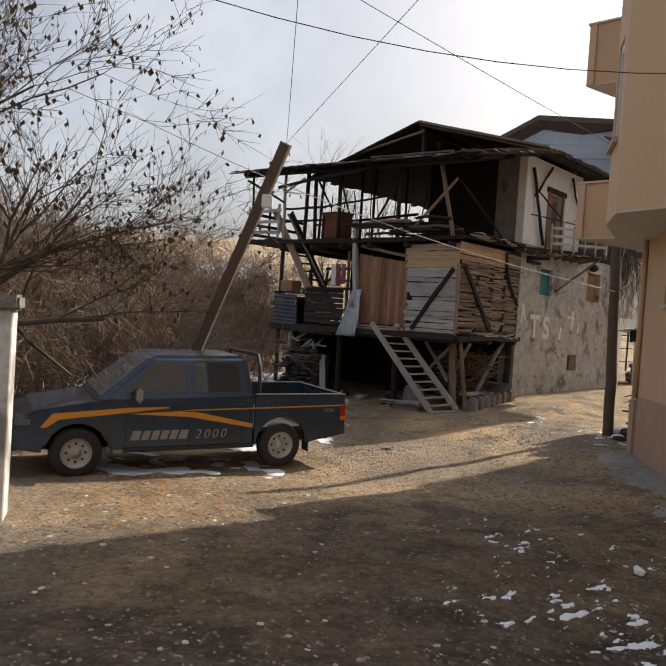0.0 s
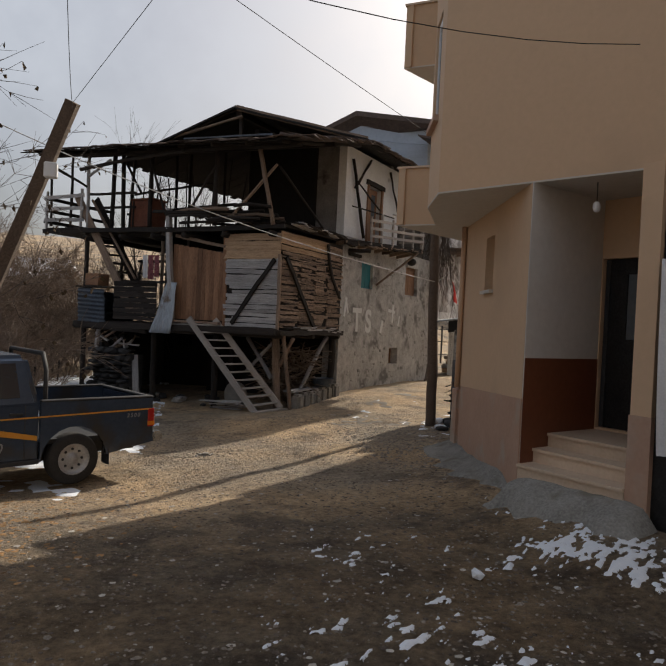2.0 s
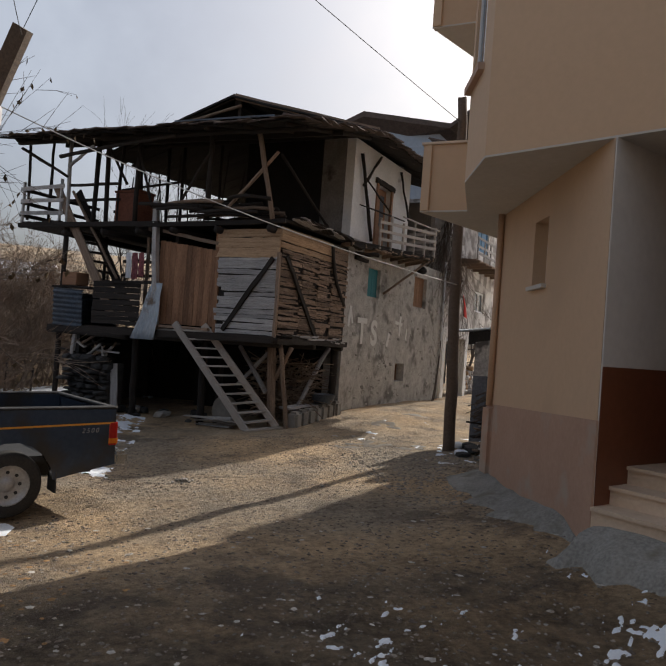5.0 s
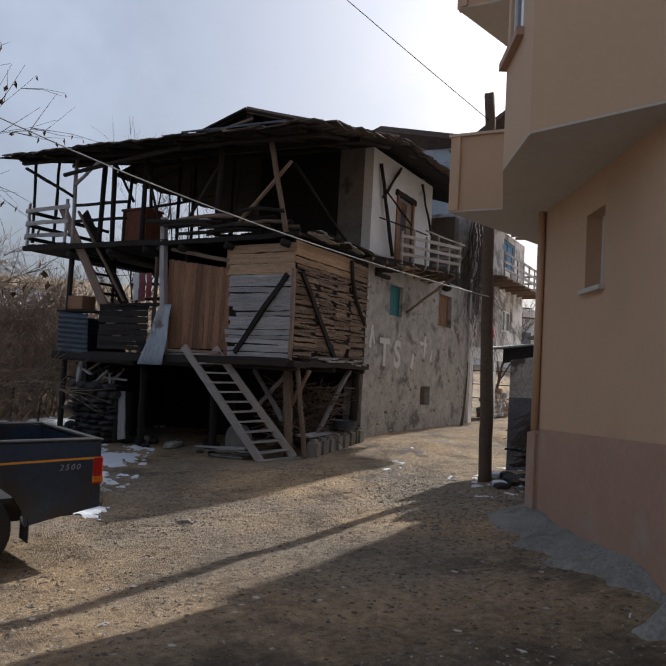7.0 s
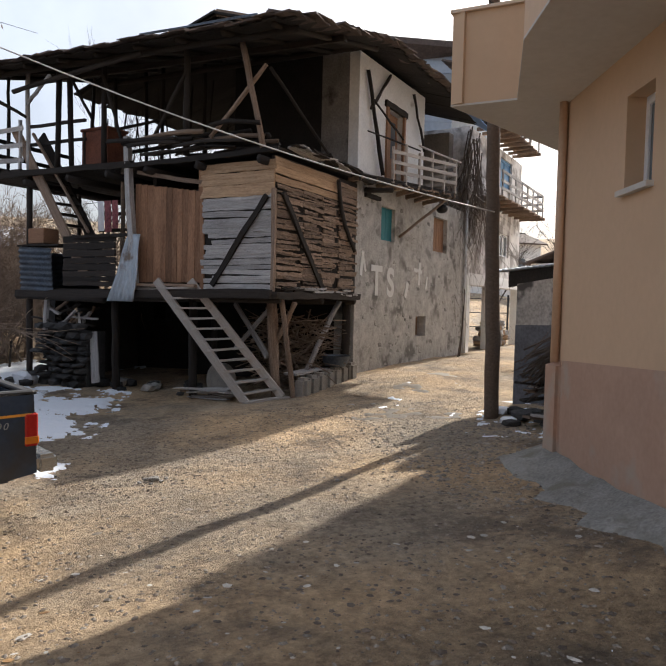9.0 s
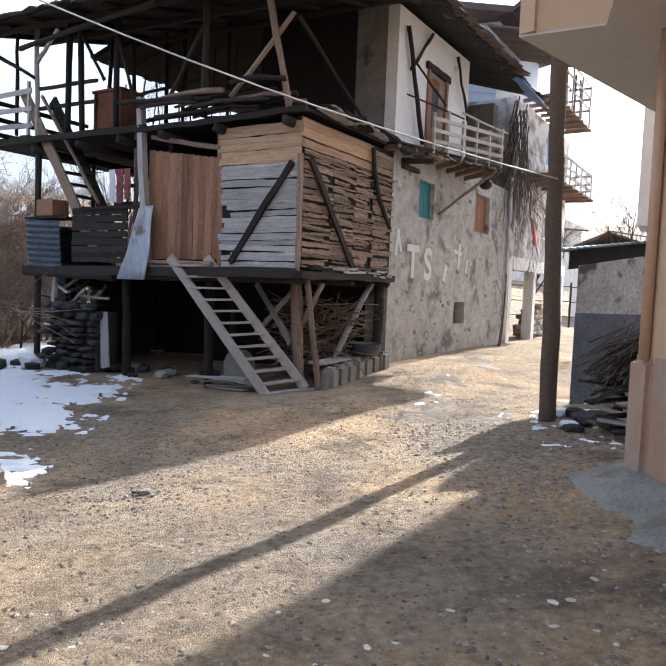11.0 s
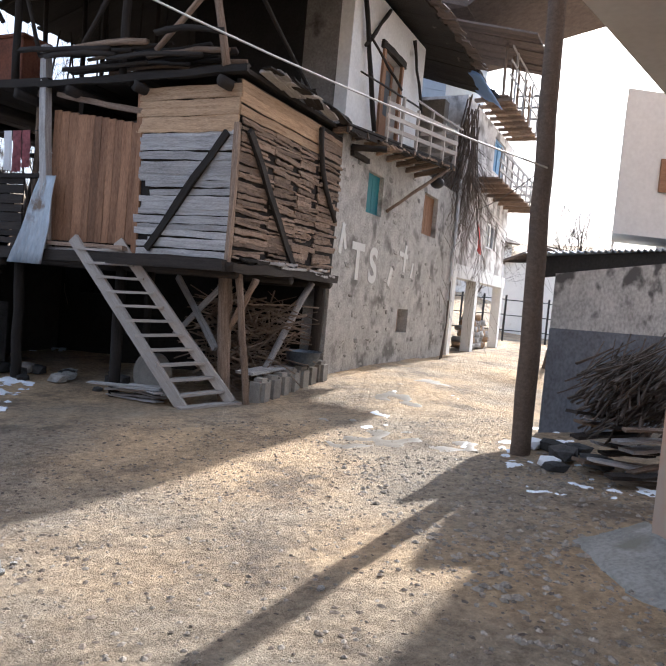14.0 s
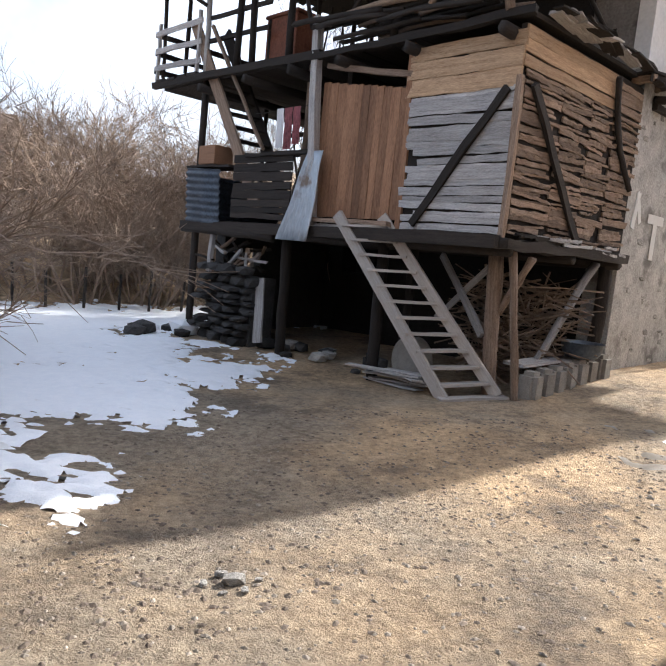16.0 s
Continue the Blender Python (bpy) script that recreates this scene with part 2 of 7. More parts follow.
M_CREAM = mat("grey_white_render", (0.66, 0.645, 0.62), (0.78, 0.765, 0.74), 2, 0.9, 0.2, rnd=0.03, stain=(0.40, 0.34, 0.26), stain_scale=1.1, stain_at=0.70)


# ---- building helpers ----
WORLD_OF = {}


def thing(name, at, label, category, group="", kind=""):
    ob = new(name)
    ob.empty_display_size = 0.2
    ob.matrix_basis = Matrix.Translation(at)
    WORLD_OF[ob] = Matrix.Translation(at)
    return tagged(ob, label, category, group, kind)


def hang(ob, parent, m):
    ob.matrix_basis = m
    WORLD_OF[ob] = m
    if parent is not None:
        ob.parent = parent
        ob.matrix_parent_inverse = WORLD_OF[parent].inverted()
    return ob


def part(name, bm, material, parent=None, label="", m=Matrix.Identity(4), smooth=False):
    """One bmesh as one mesh object, in place m, under parent."""
    me = bpy.data.meshes.new(name)
    bmesh.ops.recalc_face_normals(bm, faces=bm.faces)
    if smooth:
        for f in bm.faces:
            f.smooth = True
    bm.to_mesh(me)
    bm.free()
    me.materials.append(material)
    ob = hang(new(name, me), parent, m)
    return tagged(ob, label) if label else ob


def raw(name, verts, faces, material, parent=None, label="", m=Matrix.Identity(4), smooth=False):
    me = bpy.data.meshes.new(name)
    me.from_pydata(verts, [], faces)
    if smooth:
        me.polygons.foreach_set("use_smooth", [True] * len(me.polygons))
    me.materials.append(material)
    ob = hang(new(name, me), parent, m)
    return tagged(ob, label) if label else ob


def box(bm, c, size, rot=None):
    m = Matrix.Translation(c) @ (rot.to_4x4() if rot else Matrix.Identity(4)) @ Matrix.Diagonal((*size, 1))
    return bmesh.ops.create_cube(bm, size=1, matrix=m)["verts"]


def along(p0, p1, up=(0, 0, 1)):
    """Pose with x from p0 to p1 and z near up, and the length."""
    p0, p1 = Vector(p0), Vector(p1)
    x = p1 - p0
    n = x.length
    x = x / n
    y = Vector(up).cross(x)
    if y.length < 1e-4:
        y = Vector((0, 1, 0)).cross(x)
    y.normalize()
    z = x.cross(y)
    return Matrix(((x.x, y.x, z.x, p0.x), (x.y, y.y, z.y, p0.y), (x.z, y.z, z.z, p0.z), (0, 0, 0, 1))), n


RNG = random.Random(11)


def stick(name, p0, p1, w, h, material, parent=None, up=(0, 0, 1), jit=0.012, sides=4, taper=1.0, bow=0.0, n=5, label=""):
    """A rough board (sides=4) or pole (more sides) from p0 to p1, w wide across, h along up."""
    m, length = along(p0, p1, up)
    vs, fs = [], []
    by, bz = RNG.uniform(-bow, bow), RNG.uniform(-bow, bow)
    for i in range(n + 1):
        f = i / n
        k = 1 + (taper - 1) * f
        oy = by * math.sin(math.pi * f) + RNG.uniform(-jit, jit) * 0.6
        oz = bz * math.sin(math.pi * f) + RNG.uniform(-jit, jit) * 0.6
        for s in range(sides):
            a = 2 * math.pi * (s + 0.5) / sides
            cy, cz = math.cos(a), math.sin(a)
            q = 1.4142 if sides == 4 else 1.0
            vs.append((f * length + (RNG.uniform(-jit, jit) if i in (0, n) else 0), oy + (cy * q * w / 2 + RNG.uniform(-jit, jit) * 0.5) * k, oz + (cz * q * h / 2 + RNG.uniform(-jit, jit) * 0.5) * k))
    for i in range(n):
        for s in range(sides):
            a, b = i * sides + s, i * sides + (s + 1) % sides
            fs.append((a, b, b + sides, a + sides))
    fs.append(tuple(range(sides))[::-1])
    fs.append(tuple(n * sides + s for s in range(sides)))
    return raw(name, vs, fs, material, parent, label, m, smooth=sides > 5)


def tube(name, pts, r, material, parent=None, label="", sides=6, closed_ends=True):
    """A round cable or pipe through the points."""
    vs, fs = [], []
    pts = [Vector(p) for p in pts]
    for i, p in enumerate(pts):
        d = (pts[min(i + 1, len(pts) - 1)] - pts[max(i - 1, 0)]).normalized()
        u = d.cross(Vector((0, 0, 1)))
        u = u.normalized() if u.length > 1e-3 else Vector((1, 0, 0))
        v = d.cross(u)
        for s in range(sides):
            a = 2 * math.pi * s / sides
            vs.append(p + r * (math.cos(a) * u + math.sin(a) * v))
    for i in range(len(pts) - 1):
        for s in range(sides):
            a, b = i * sides + s, i * sides + (s + 1) % sides
            fs.append((a, b, b + sides, a + sides))
    fs.append(tuple(range(sides))[::-1])
    fs.append(tuple((len(pts) - 1) * sides + s for s in range(sides)))
    return raw(name, vs, fs, material, parent, label, smooth=True)


def sag(p0, p1, drop, n=14):
    p0, p1 = Vector(p0), Vector(p1)
    return [p0.lerp(p1, i / n) - Vector((0, 0, drop * 4 * (i / n) * (1 - i / n))) for i in range(n + 1)]


def prism(bm, poly, z0, z1):
    """A plan polygon raised from z0 to z1 (numbers or lists of z per corner)."""
    zs0 = z0 if isinstance(z0, (list, tuple)) else [z0] * len(poly)
    zs1 = z1 if isinstance(z1, (list, tuple)) else [z1] * len(poly)
    lo = [bm.verts.new((p[0], p[1], z)) for p, z in zip(poly, zs0)]
    hi = [bm.verts.new((p[0], p[1], z)) for p, z in zip(poly, zs1)]
    n = len(poly)
    for i in range(n):
        bm.faces.new((lo[i], lo[(i + 1) % n], hi[(i + 1) % n], hi[i]))
    bm.faces.new(lo[::-1])
    bm.faces.new(hi)


def wall_bm(p0, p1, z0, z1, thick, holes=(), side=1):
    """A wall from p0 to p1 in plan; its body lies to the left of that line (side=1). holes: (s0, s1, z0, z1)."""
    p0, p1 = Vector(p0), Vector(p1)
    d = p1 - p0
    n = d.length
    d = d / n
    q = Vector((-d.y, d.x)) * thick * side
    ss = sorted({0, n, *[h[0] for h in holes], *[h[1] for h in holes]})
    zs = sorted({z0, z1, *[h[2] for h in holes], *[h[3] for h in holes]})
    bm = bmesh.new()
    solid = {}
    for i in range(len(ss) - 1):
        for j in range(len(zs) - 1):
            cs, cz = (ss[i] + ss[i + 1]) / 2, (zs[j] + zs[j + 1]) / 2
            solid[i, j] = not any(h[0] < cs < h[1] and h[2] < cz < h[3] for h in holes)
    cache = {}

    def v(i, j, k):
        if (i, j, k) not in cache:
            p = p0 + d * ss[i] + q * k
            cache[i, j, k] = bm.verts.new((p.x, p.y, zs[j]))
        return cache[i, j, k]

    for (i, j), ok in solid.items():
        if not ok:
            continue
        bm.faces.new((v(i, j, 0), v(i + 1, j, 0), v(i + 1, j + 1, 0), v(i, j + 1, 0)))
        bm.faces.new((v(i, j, 1), v(i, j + 1, 1), v(i + 1, j + 1, 1), v(i + 1, j, 1)))
        for di, dj, e in ((-1, 0, ((i, j), (i, j + 1))), (1, 0, ((i + 1, j), (i + 1, j + 1))), (0, -1, ((i, j), (i + 1, j))), (0, 1, ((i, j + 1), (i + 1, j + 1)))):
            if not solid.get((i + di, j + dj), False):
                (a, b), (c, e2) = e
                bm.faces.new((v(a, b, 0), v(c, e2, 0), v(c, e2, 1), v(a, b, 1)))
    return bm


def bev(bm, w=0.01, seg=1):
    bmesh.ops.bevel(bm, geom=[e for e in bm.edges if len(e.link_faces) == 2 and e.calc_face_angle(0) > 0.5], offset=w, segments=seg, affect="EDGES", clamp_overlap=True)
    return bm


# ---- plan of the old house: a runs along the street facade, b along the front ----
CX, CY = 3.15, 17.70
UX, UY = 0.655, 0.756


def H(a, b, z):
    return Vector((CX + UX * a - UY * b, CY + UY * a + UX * b, z))


VU, VV = Vector((UX, UY, 0)), Vector((-UY, UX, 0))


# ---- ground ----
def smooth(lo, hi, v):
    f = min(1.0, max(0.0, (v - lo) / (hi - lo)))
    return f * f * (3 - 2 * f)


def gz(x, y):
    """Height of the ground."""
    along_y = -0.46 - 0.125 * max(0.0, min(y, 5.0)) if y < 5 else -1.085 - 0.25 * smooth(5, 15, y)
    if y < 0:
        along_y = -0.46 - 0.10 * max(y, -12)
    cross = 0.055 * max(-1.6, min(x - 2.2, 4.5)) * smooth(4, 12, y) - 0.05 * smooth(0, 3, -x)
    z = along_y + cross
    z += 0.16 * smooth(3.8, 5.0, x) * (1 - smooth(8.5, 11.5, y)) * smooth(4, 7, y)
    a, b = (x - CX) * UX + (y - CY) * UY, -(x - CX) * UY + (y - CY) * UX
    z += 0.14 * smooth(1.0, 4.0, a) * smooth(-4, -1, b)
    d = -0.56 * (x + 3.2) + 0.83 * (y - 25.5)
    hill = 2.6 * smooth(0.5, 9, d) + 9 * smooth(25, 160, d) + smooth(60, 200, y) * 10 + smooth(40, 150, x) * 10 + smooth(20, 120, -y) * 6
    z += hill
    dd = math.hypot(x - 2, y - 9)
    z += (noise.noise((x * 0.45, y * 0.45, 0)) * 0.05 + noise.noise((x * 1.7, y * 1.7, 3)) * 0.018) * (1 if dd < 40 else 3)
    if dd < 14:
        z += noise.noise((x * 5, y * 5, 7)) * 0.010
    return z


def ground_material():
    m = bpy.data.materials.new("packed_dirt_and_gravel")
    m.use_nodes = True
    n, l = m.node_tree.nodes, m.node_tree.links
    bs = n["Principled BSDF"]
    tc = n.new("ShaderNodeTexCoord")

    def tex(scale, detail, rough=0.6):
        t = n.new("ShaderNodeTexNoise")
        t.inputs["Scale"].default_value, t.inputs["Detail"].default_value, t.inputs["Roughness"].default_value = scale, detail, rough
        l.new(tc.outputs["Object"], t.inputs["Vector"])
        return t.outputs[0]

    def ramp(src, p0, p1, c0, c1):
        r = n.new("ShaderNodeValToRGB")
        r.color_ramp.elements[0].position, r.color_ramp.elements[1].position = p0, p1
        r.color_ramp.elements[0].color, r.color_ramp.elements[1].color = (*c0, 1), (*c1, 1)
        l.new(src, r.inputs[0])
        return r.outputs[0]

    def mixc(f, a, b, mode="MIX"):
        x = n.new("ShaderNodeMix")
        x.data_type, x.blend_type = "RGBA", mode
        l.new(f, x.inputs[0]) if not isinstance(f, float) else setattr(x.inputs[0], "default_value", f)
        l.new(a, x.inputs[6])
        l.new(b, x.inputs[7])
        return x.outputs[2]

    base = ramp(tex(1.3, 8, 0.7), 0.35, 0.65, (0.21, 0.168, 0.124), (0.58, 0.476, 0.348))
    mid = ramp(tex(14, 8, 0.75), 0.36, 0.64, (0.105, 0.083, 0.062), (0.68, 0.56, 0.41))
    col = mixc(0.5, base, mid)
    warm = ramp(tex(0.35, 5, 0.6), 0.40, 0.60, (0.74, 0.745, 0.75), (1.14, 1.0, 0.82))
    col = mixc(1.0, col, warm, "MULTIPLY")
    vor = n.new("ShaderNodeTexVoronoi")
    vor.inputs["Scale"].default_value = 70
    l.new(tc.outputs["Object"], vor.inputs["Vector"])
    grit = ramp(vor.outputs["Distance"], 0.12, 0.3, (1, 1, 1), (0, 0, 0))
    gcol = mixc(vor.outputs["Color"], ramp(tex(60, 2), 0.3, 0.7, (0.12, 0.10, 0.085), (0.42, 0.36, 0.30)), base)
    where = ramp(tex(2.2, 4), 0.45, 0.6, (0.15, 0.15, 0.15), (0.75, 0.75, 0.75))
    gm = mixc(where, ramp(tex(1, 0), 0.0, 0.01, (0, 0, 0), (0, 0, 0)), grit)
    col = mixc(gm, col, gcol)
    mud = ramp(tex(0.8, 9, 0.72), 0.52, 0.62, (0, 0, 0), (0.72, 0.72, 0.72))
    dark = ramp(tex(25, 3), 0.3, 0.7, (0.085, 0.066, 0.052), (0.15, 0.12, 0.095))
    col = mixc(mud, col, dark)
    # damp from snowmelt, and the building's shade, put into the lane's colour
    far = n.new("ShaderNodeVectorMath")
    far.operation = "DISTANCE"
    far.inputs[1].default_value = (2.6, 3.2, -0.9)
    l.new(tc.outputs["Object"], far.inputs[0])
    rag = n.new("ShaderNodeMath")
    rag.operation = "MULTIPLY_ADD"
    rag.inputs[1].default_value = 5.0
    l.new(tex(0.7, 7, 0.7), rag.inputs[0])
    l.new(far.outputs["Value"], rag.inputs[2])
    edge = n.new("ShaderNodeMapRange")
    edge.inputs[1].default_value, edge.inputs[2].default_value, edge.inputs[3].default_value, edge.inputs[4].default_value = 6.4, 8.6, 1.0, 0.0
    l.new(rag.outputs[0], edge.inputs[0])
    damp_shade = ramp(tex(3.0, 8, 0.7), 0.35, 0.65, (0.32, 0.31, 0.30), (0.66, 0.65, 0.64))
    # multiplies this painted shade and damp into the dirt
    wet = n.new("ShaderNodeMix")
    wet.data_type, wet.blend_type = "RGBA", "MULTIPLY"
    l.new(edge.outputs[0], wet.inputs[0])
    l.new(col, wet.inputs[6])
    l.new(damp_shade, wet.inputs[7])
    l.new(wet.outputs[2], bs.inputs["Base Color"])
    bs.inputs["Roughness"].default_value = 0.92
    bs.inputs["Specular IOR Level"].default_value = 0.3
    hgt = n.new("ShaderNodeMath")
    hgt.operation = "ADD"
    lumps = n.new("ShaderNodeMath")
    lumps.operation = "MULTIPLY_ADD"
    lumps.inputs[1].default_value = 0.9
    l.new(tex(5.5, 6, 0.62), lumps.inputs[0])
    l.new(tex(18, 9, 0.78), lumps.inputs[2])
    l.new(lumps.outputs[0], hgt.inputs[0])
    inv = n.new("ShaderNodeMath")
    inv.operation = "MULTIPLY"
    inv.inputs[1].default_value = -0.22
    l.new(vor.outputs["Distance"], inv.inputs[0])
    l.new(inv.outputs[0], hgt.inputs[1])
    bp = n.new("ShaderNodeBump")
    bp.inputs["Strength"].default_value, bp.inputs["Distance"].default_value = 1.0, 0.055
    l.new(hgt.outputs[0], bp.inputs["Height"])
    l.new(bp.outputs[0], bs.inputs["Normal"])
    return m


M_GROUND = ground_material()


def axis(lo, hi, step, far):
    mid = [lo + i * step for i in range(int((hi - lo) / step) + 1)]
    out, s = [], step
    v = hi
    while v < far:
        s *= 1.35
        v += s
        out.append(v)
    down, s, v = [], step, lo
    while v > -far:
        s *= 1.35
        v -= s
        down.append(v)
    return down[::-1] + mid + out


gxs, gys = axis(-7, 10, 0.14, 1500), axis(-1, 27, 0.14, 1500)
gv = [(x, y, gz(x, y)) for y in gys for x in gxs]
nx = len(gxs)
gf = [(j * nx + i, j * nx + i + 1, (j + 1) * nx + i + 1, (j + 1) * nx + i) for j in range(len(gys) - 1) for i in range(nx - 1)]
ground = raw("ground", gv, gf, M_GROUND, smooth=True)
tagged(ground, "packed brown dirt and gravel village lane", "ground", kind="structure")


# ---- old timber and stone house ----
house = thing("old_house", H(5, 3, -1.0), "derelict timber and rubble stone village house with open loft", "house")

# stone ground storey with its openings on the street
GREEN, BROWNW, SLIT = (4.48, 5.28, 2.1, 2.9), (7.9, 9.0, 2.1, 3.08), (6.78, 7.5, -0.28, 0.26)
bm = wall_bm(H(3.2, 0, 0).xy, H(10.75, 0, 0).xy, -1.5, 3.5, 0.5, [(w[0] - 3.2, w[1] - 3.2, w[2], w[3]) for w in (GREEN, BROWNW, SLIT)])
bmesh.ops.subdivide_edges(bm, edges=bm.edges, cuts=1)
stone_wall = part("stone_wall", bm, M_STONE_WALL, house, "rubble street wall under worn grey plaster")
part("side_wall", wall_bm(H(3.2, 0.5, 0).xy, H(3.2, 4.6, 0).xy, -1.5, 3.3, 0.45, (), -1), M_SHADE_DARK, house, "dark rubble back wall of the undercroft")
# black panel added so the undercroft reads as deep shade
part("partition", wall_bm(H(2.7, 1.9, 0).xy, H(2.7, 4.3, 0).xy, -1.5, 0.6, 0.1, (), -1), M_SHADE_DARK, house)
# wall added to keep side light out of the undercroft
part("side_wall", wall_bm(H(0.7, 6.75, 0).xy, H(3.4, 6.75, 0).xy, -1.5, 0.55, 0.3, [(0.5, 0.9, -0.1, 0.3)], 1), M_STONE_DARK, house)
part("side_wall", wall_bm(H(3.4, 4.6, 0).xy, H(3.4, 7.0, 0).xy, -1.5, 1.6, 0.45, [(0.1, 0.62, -0.1, 0.62), (0.95, 1.6, 0.0, 0.6)], -1), M_SHADE_DARK, house)
part("end_wall", wall_bm(H(10.3, 0.5, 0).xy, H(10.3, 7.0, 0).xy, -1.5, 6.0, 0.4, (), -1), M_MUD, house)
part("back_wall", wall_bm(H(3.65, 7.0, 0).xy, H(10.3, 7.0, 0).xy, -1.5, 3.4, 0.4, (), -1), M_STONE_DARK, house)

# storey floors
for a0, a1, b0, b1, z in ((0.0, 3.2, 0.0, 7.0, 0.72), (0.1, 10.3, 0.0, 8.5, 3.34)):
    n = int((b1 - b0) / 0.28)
    for i in range(n):
        b = b0 + (b1 - b0) * (i + 0.5) / n
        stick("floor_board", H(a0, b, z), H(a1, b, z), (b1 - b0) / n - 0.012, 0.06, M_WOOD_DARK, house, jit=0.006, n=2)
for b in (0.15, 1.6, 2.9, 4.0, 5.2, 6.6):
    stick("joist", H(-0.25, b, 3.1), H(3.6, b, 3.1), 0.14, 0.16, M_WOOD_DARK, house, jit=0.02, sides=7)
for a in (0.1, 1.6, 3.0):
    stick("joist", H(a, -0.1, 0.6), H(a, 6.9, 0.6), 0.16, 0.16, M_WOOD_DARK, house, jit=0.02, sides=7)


# plank cabin on the corner: grey boards on the front, split brown boards on the street side
def boarding(name, f, s0, s1, z0, z1, hgt, material, out, parent, proud=0.02, split=(), broken=0.0, thick=0.022, slope=0.02, gap=0.014, vary=0.25):
    z = z0
    while z < z1 - 0.02:
        h = hgt * RNG.uniform(1 - vary, 1 + vary)
        h = min(h, z1 - z)
        cuts = [s0] + [c + RNG.uniform(-0.05, 0.05) for c in split] + [s1]
        for c0, c1 in zip(cuts, cuts[1:]):
            t0, t1 = RNG.uniform(-1, 1) * slope, RNG.uniform(-1, 1) * slope
            e0, e1 = c0 + RNG.uniform(-0.02, 0.01), c1 + RNG.uniform(-0.02, 0.02)
            if RNG.random() < broken:
                e1 -= RNG.uniform(0.05, 0.3)
            p = proud + RNG.uniform(0, 0.016)
            stick(name, f(e0, p, z + h / 2 + t0), f(e1, p, z + h / 2 + t1), thick, max(0.02, h - RNG.uniform(-0.004, gap)), material, parent, up=(0, 0, 1), jit=0.012, n=8)
        z += h


front = lambda s, p, z: H(-p, s, z)
street = lambda s, p, z: H(s, -p, z)
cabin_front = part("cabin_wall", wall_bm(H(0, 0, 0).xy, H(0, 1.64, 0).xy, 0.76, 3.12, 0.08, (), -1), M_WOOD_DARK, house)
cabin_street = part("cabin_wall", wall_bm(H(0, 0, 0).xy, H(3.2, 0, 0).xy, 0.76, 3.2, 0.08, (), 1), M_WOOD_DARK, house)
boarding("plank", front, 0.0, 1.64, 0.80, 2.5, 0.095, M_WOOD_GREY, -1, cabin_front, broken=0.15)
boarding("pale_plank", front, -0.02, 1.70, 2.5, 3.15, 0.19, M_WOOD_NEW, -1, cabin_front)
boarding("plank", street, 0.05, 3.2, 0.80, 2.72, 0.062, M_WOOD_BROWN, -1, cabin_street, split=(0.95, 1.7, 2.4), broken=0.4, slope=0.034, gap=0.024, vary=0.5)
boarding("pale_plank", street, -0.03, 2.3, 2.72, 3.18, 0.17, M_WOOD_NEW, -1, cabin_street)
boarding("plank", street, 2.3, 3.15, 2.72, 3.10, 0.15, M_WOOD_BROWN, -1, cabin_street)
stick("corner_post", H(-0.04, -0.03, 0.72), H(-0.04, -0.03, 2.6), 0.07, 0.07, M_WOOD_BROWN, house, up=VU)
stick("brace", H(-0.075, 0.12, 2.48), H(-0.075, 1.35, 0.86), 0.045, 0.10, M_WOOD_DARK, house, up=VV)
stick("brace", H(0.18, -0.075, 2.55), H(1.75, -0.075, 0.76), 0.045, 0.11, M_WOOD_DARK, house, up=VU)
stick("brace", H(2.15, -0.12, 3.1), H(2.95, -0.12, 1.7), 0.08, 0.10, M_WOOD_DARK, house, up=VU, sides=7, bow=0.1)
stick("sill_beam", H(-0.1, -0.05, 0.70), H(-0.1, 7.0, 0.62), 0.18, 0.16, M_WOOD_DARK, house, jit=0.02, n=8)
stick("sill_beam", H(-0.1, -0.06, 0.68), H(3.25, -0.06, 0.72), 0.18, 0.13, M_WOOD_DARK, house, jit=0.025, n=8)
for i in range(16):
    a = RNG.uniform(0.1, 2.7)
    z = RNG.uniform(0.74, 0.84)
    stick("lath", H(a, -0.10 - RNG.uniform(0, 0.06), z), H(a + RNG.uniform(0.25, 0.8), -0.10 - RNG.uniform(0, 0.08), z + RNG.uniform(-0.06, 0.03)), 0.03, 0.035, M_WOOD_GREY if i % 3 else M_WOOD_DARK, house)

# door of upright boards beside the cabin
door = part("door", wall_bm(H(0.05, 1.70, 0).xy, H(0.05, 3.40, 0).xy, 0.90, 2.70, 0.04, (), -1), M_WOOD_DARK, house)
b = 1.72
while b < 3.34:
    w = RNG.uniform(0.13, 0.2)
    stick("door_board", H(0.035, b + w / 2, 0.90), H(0.035, b + w / 2, 2.66 + 0.15 * (b - 1.7)), 0.03, w - 0.006, M_WOOD_DOOR, door, up=VV, jit=0.005)
    b += w
stick("door_frame", H(0.0, 1.62, 0.78), H(0.0, 1.68, 3.2), 0.09, 0.09, M_WOOD_DOOR, house, up=VV)
stick("lintel", H(-0.02, 1.6, 2.80), H(-0.02, 3.35, 3.12), 0.07, 0.08, M_WOOD_BROWN, house)
stick("door_post", H(-0.12, 3.30, 0.6), H(-0.12, 3.55, 3.85), 0.13, 0.12, M_WOOD_GREY, house, up=VV, jit=0.015)
stick("threshold", H(-0.12, 1.7, 0.84), H(-0.12, 3.2, 0.84), 0.14, 0.06, M_WOOD_BROWN, house)
stick("threshold", H(-0.08, 1.7, 0.76), H(-0.08, 3.25, 0.74), 0.10, 0.09, M_WOOD_GREY, house)

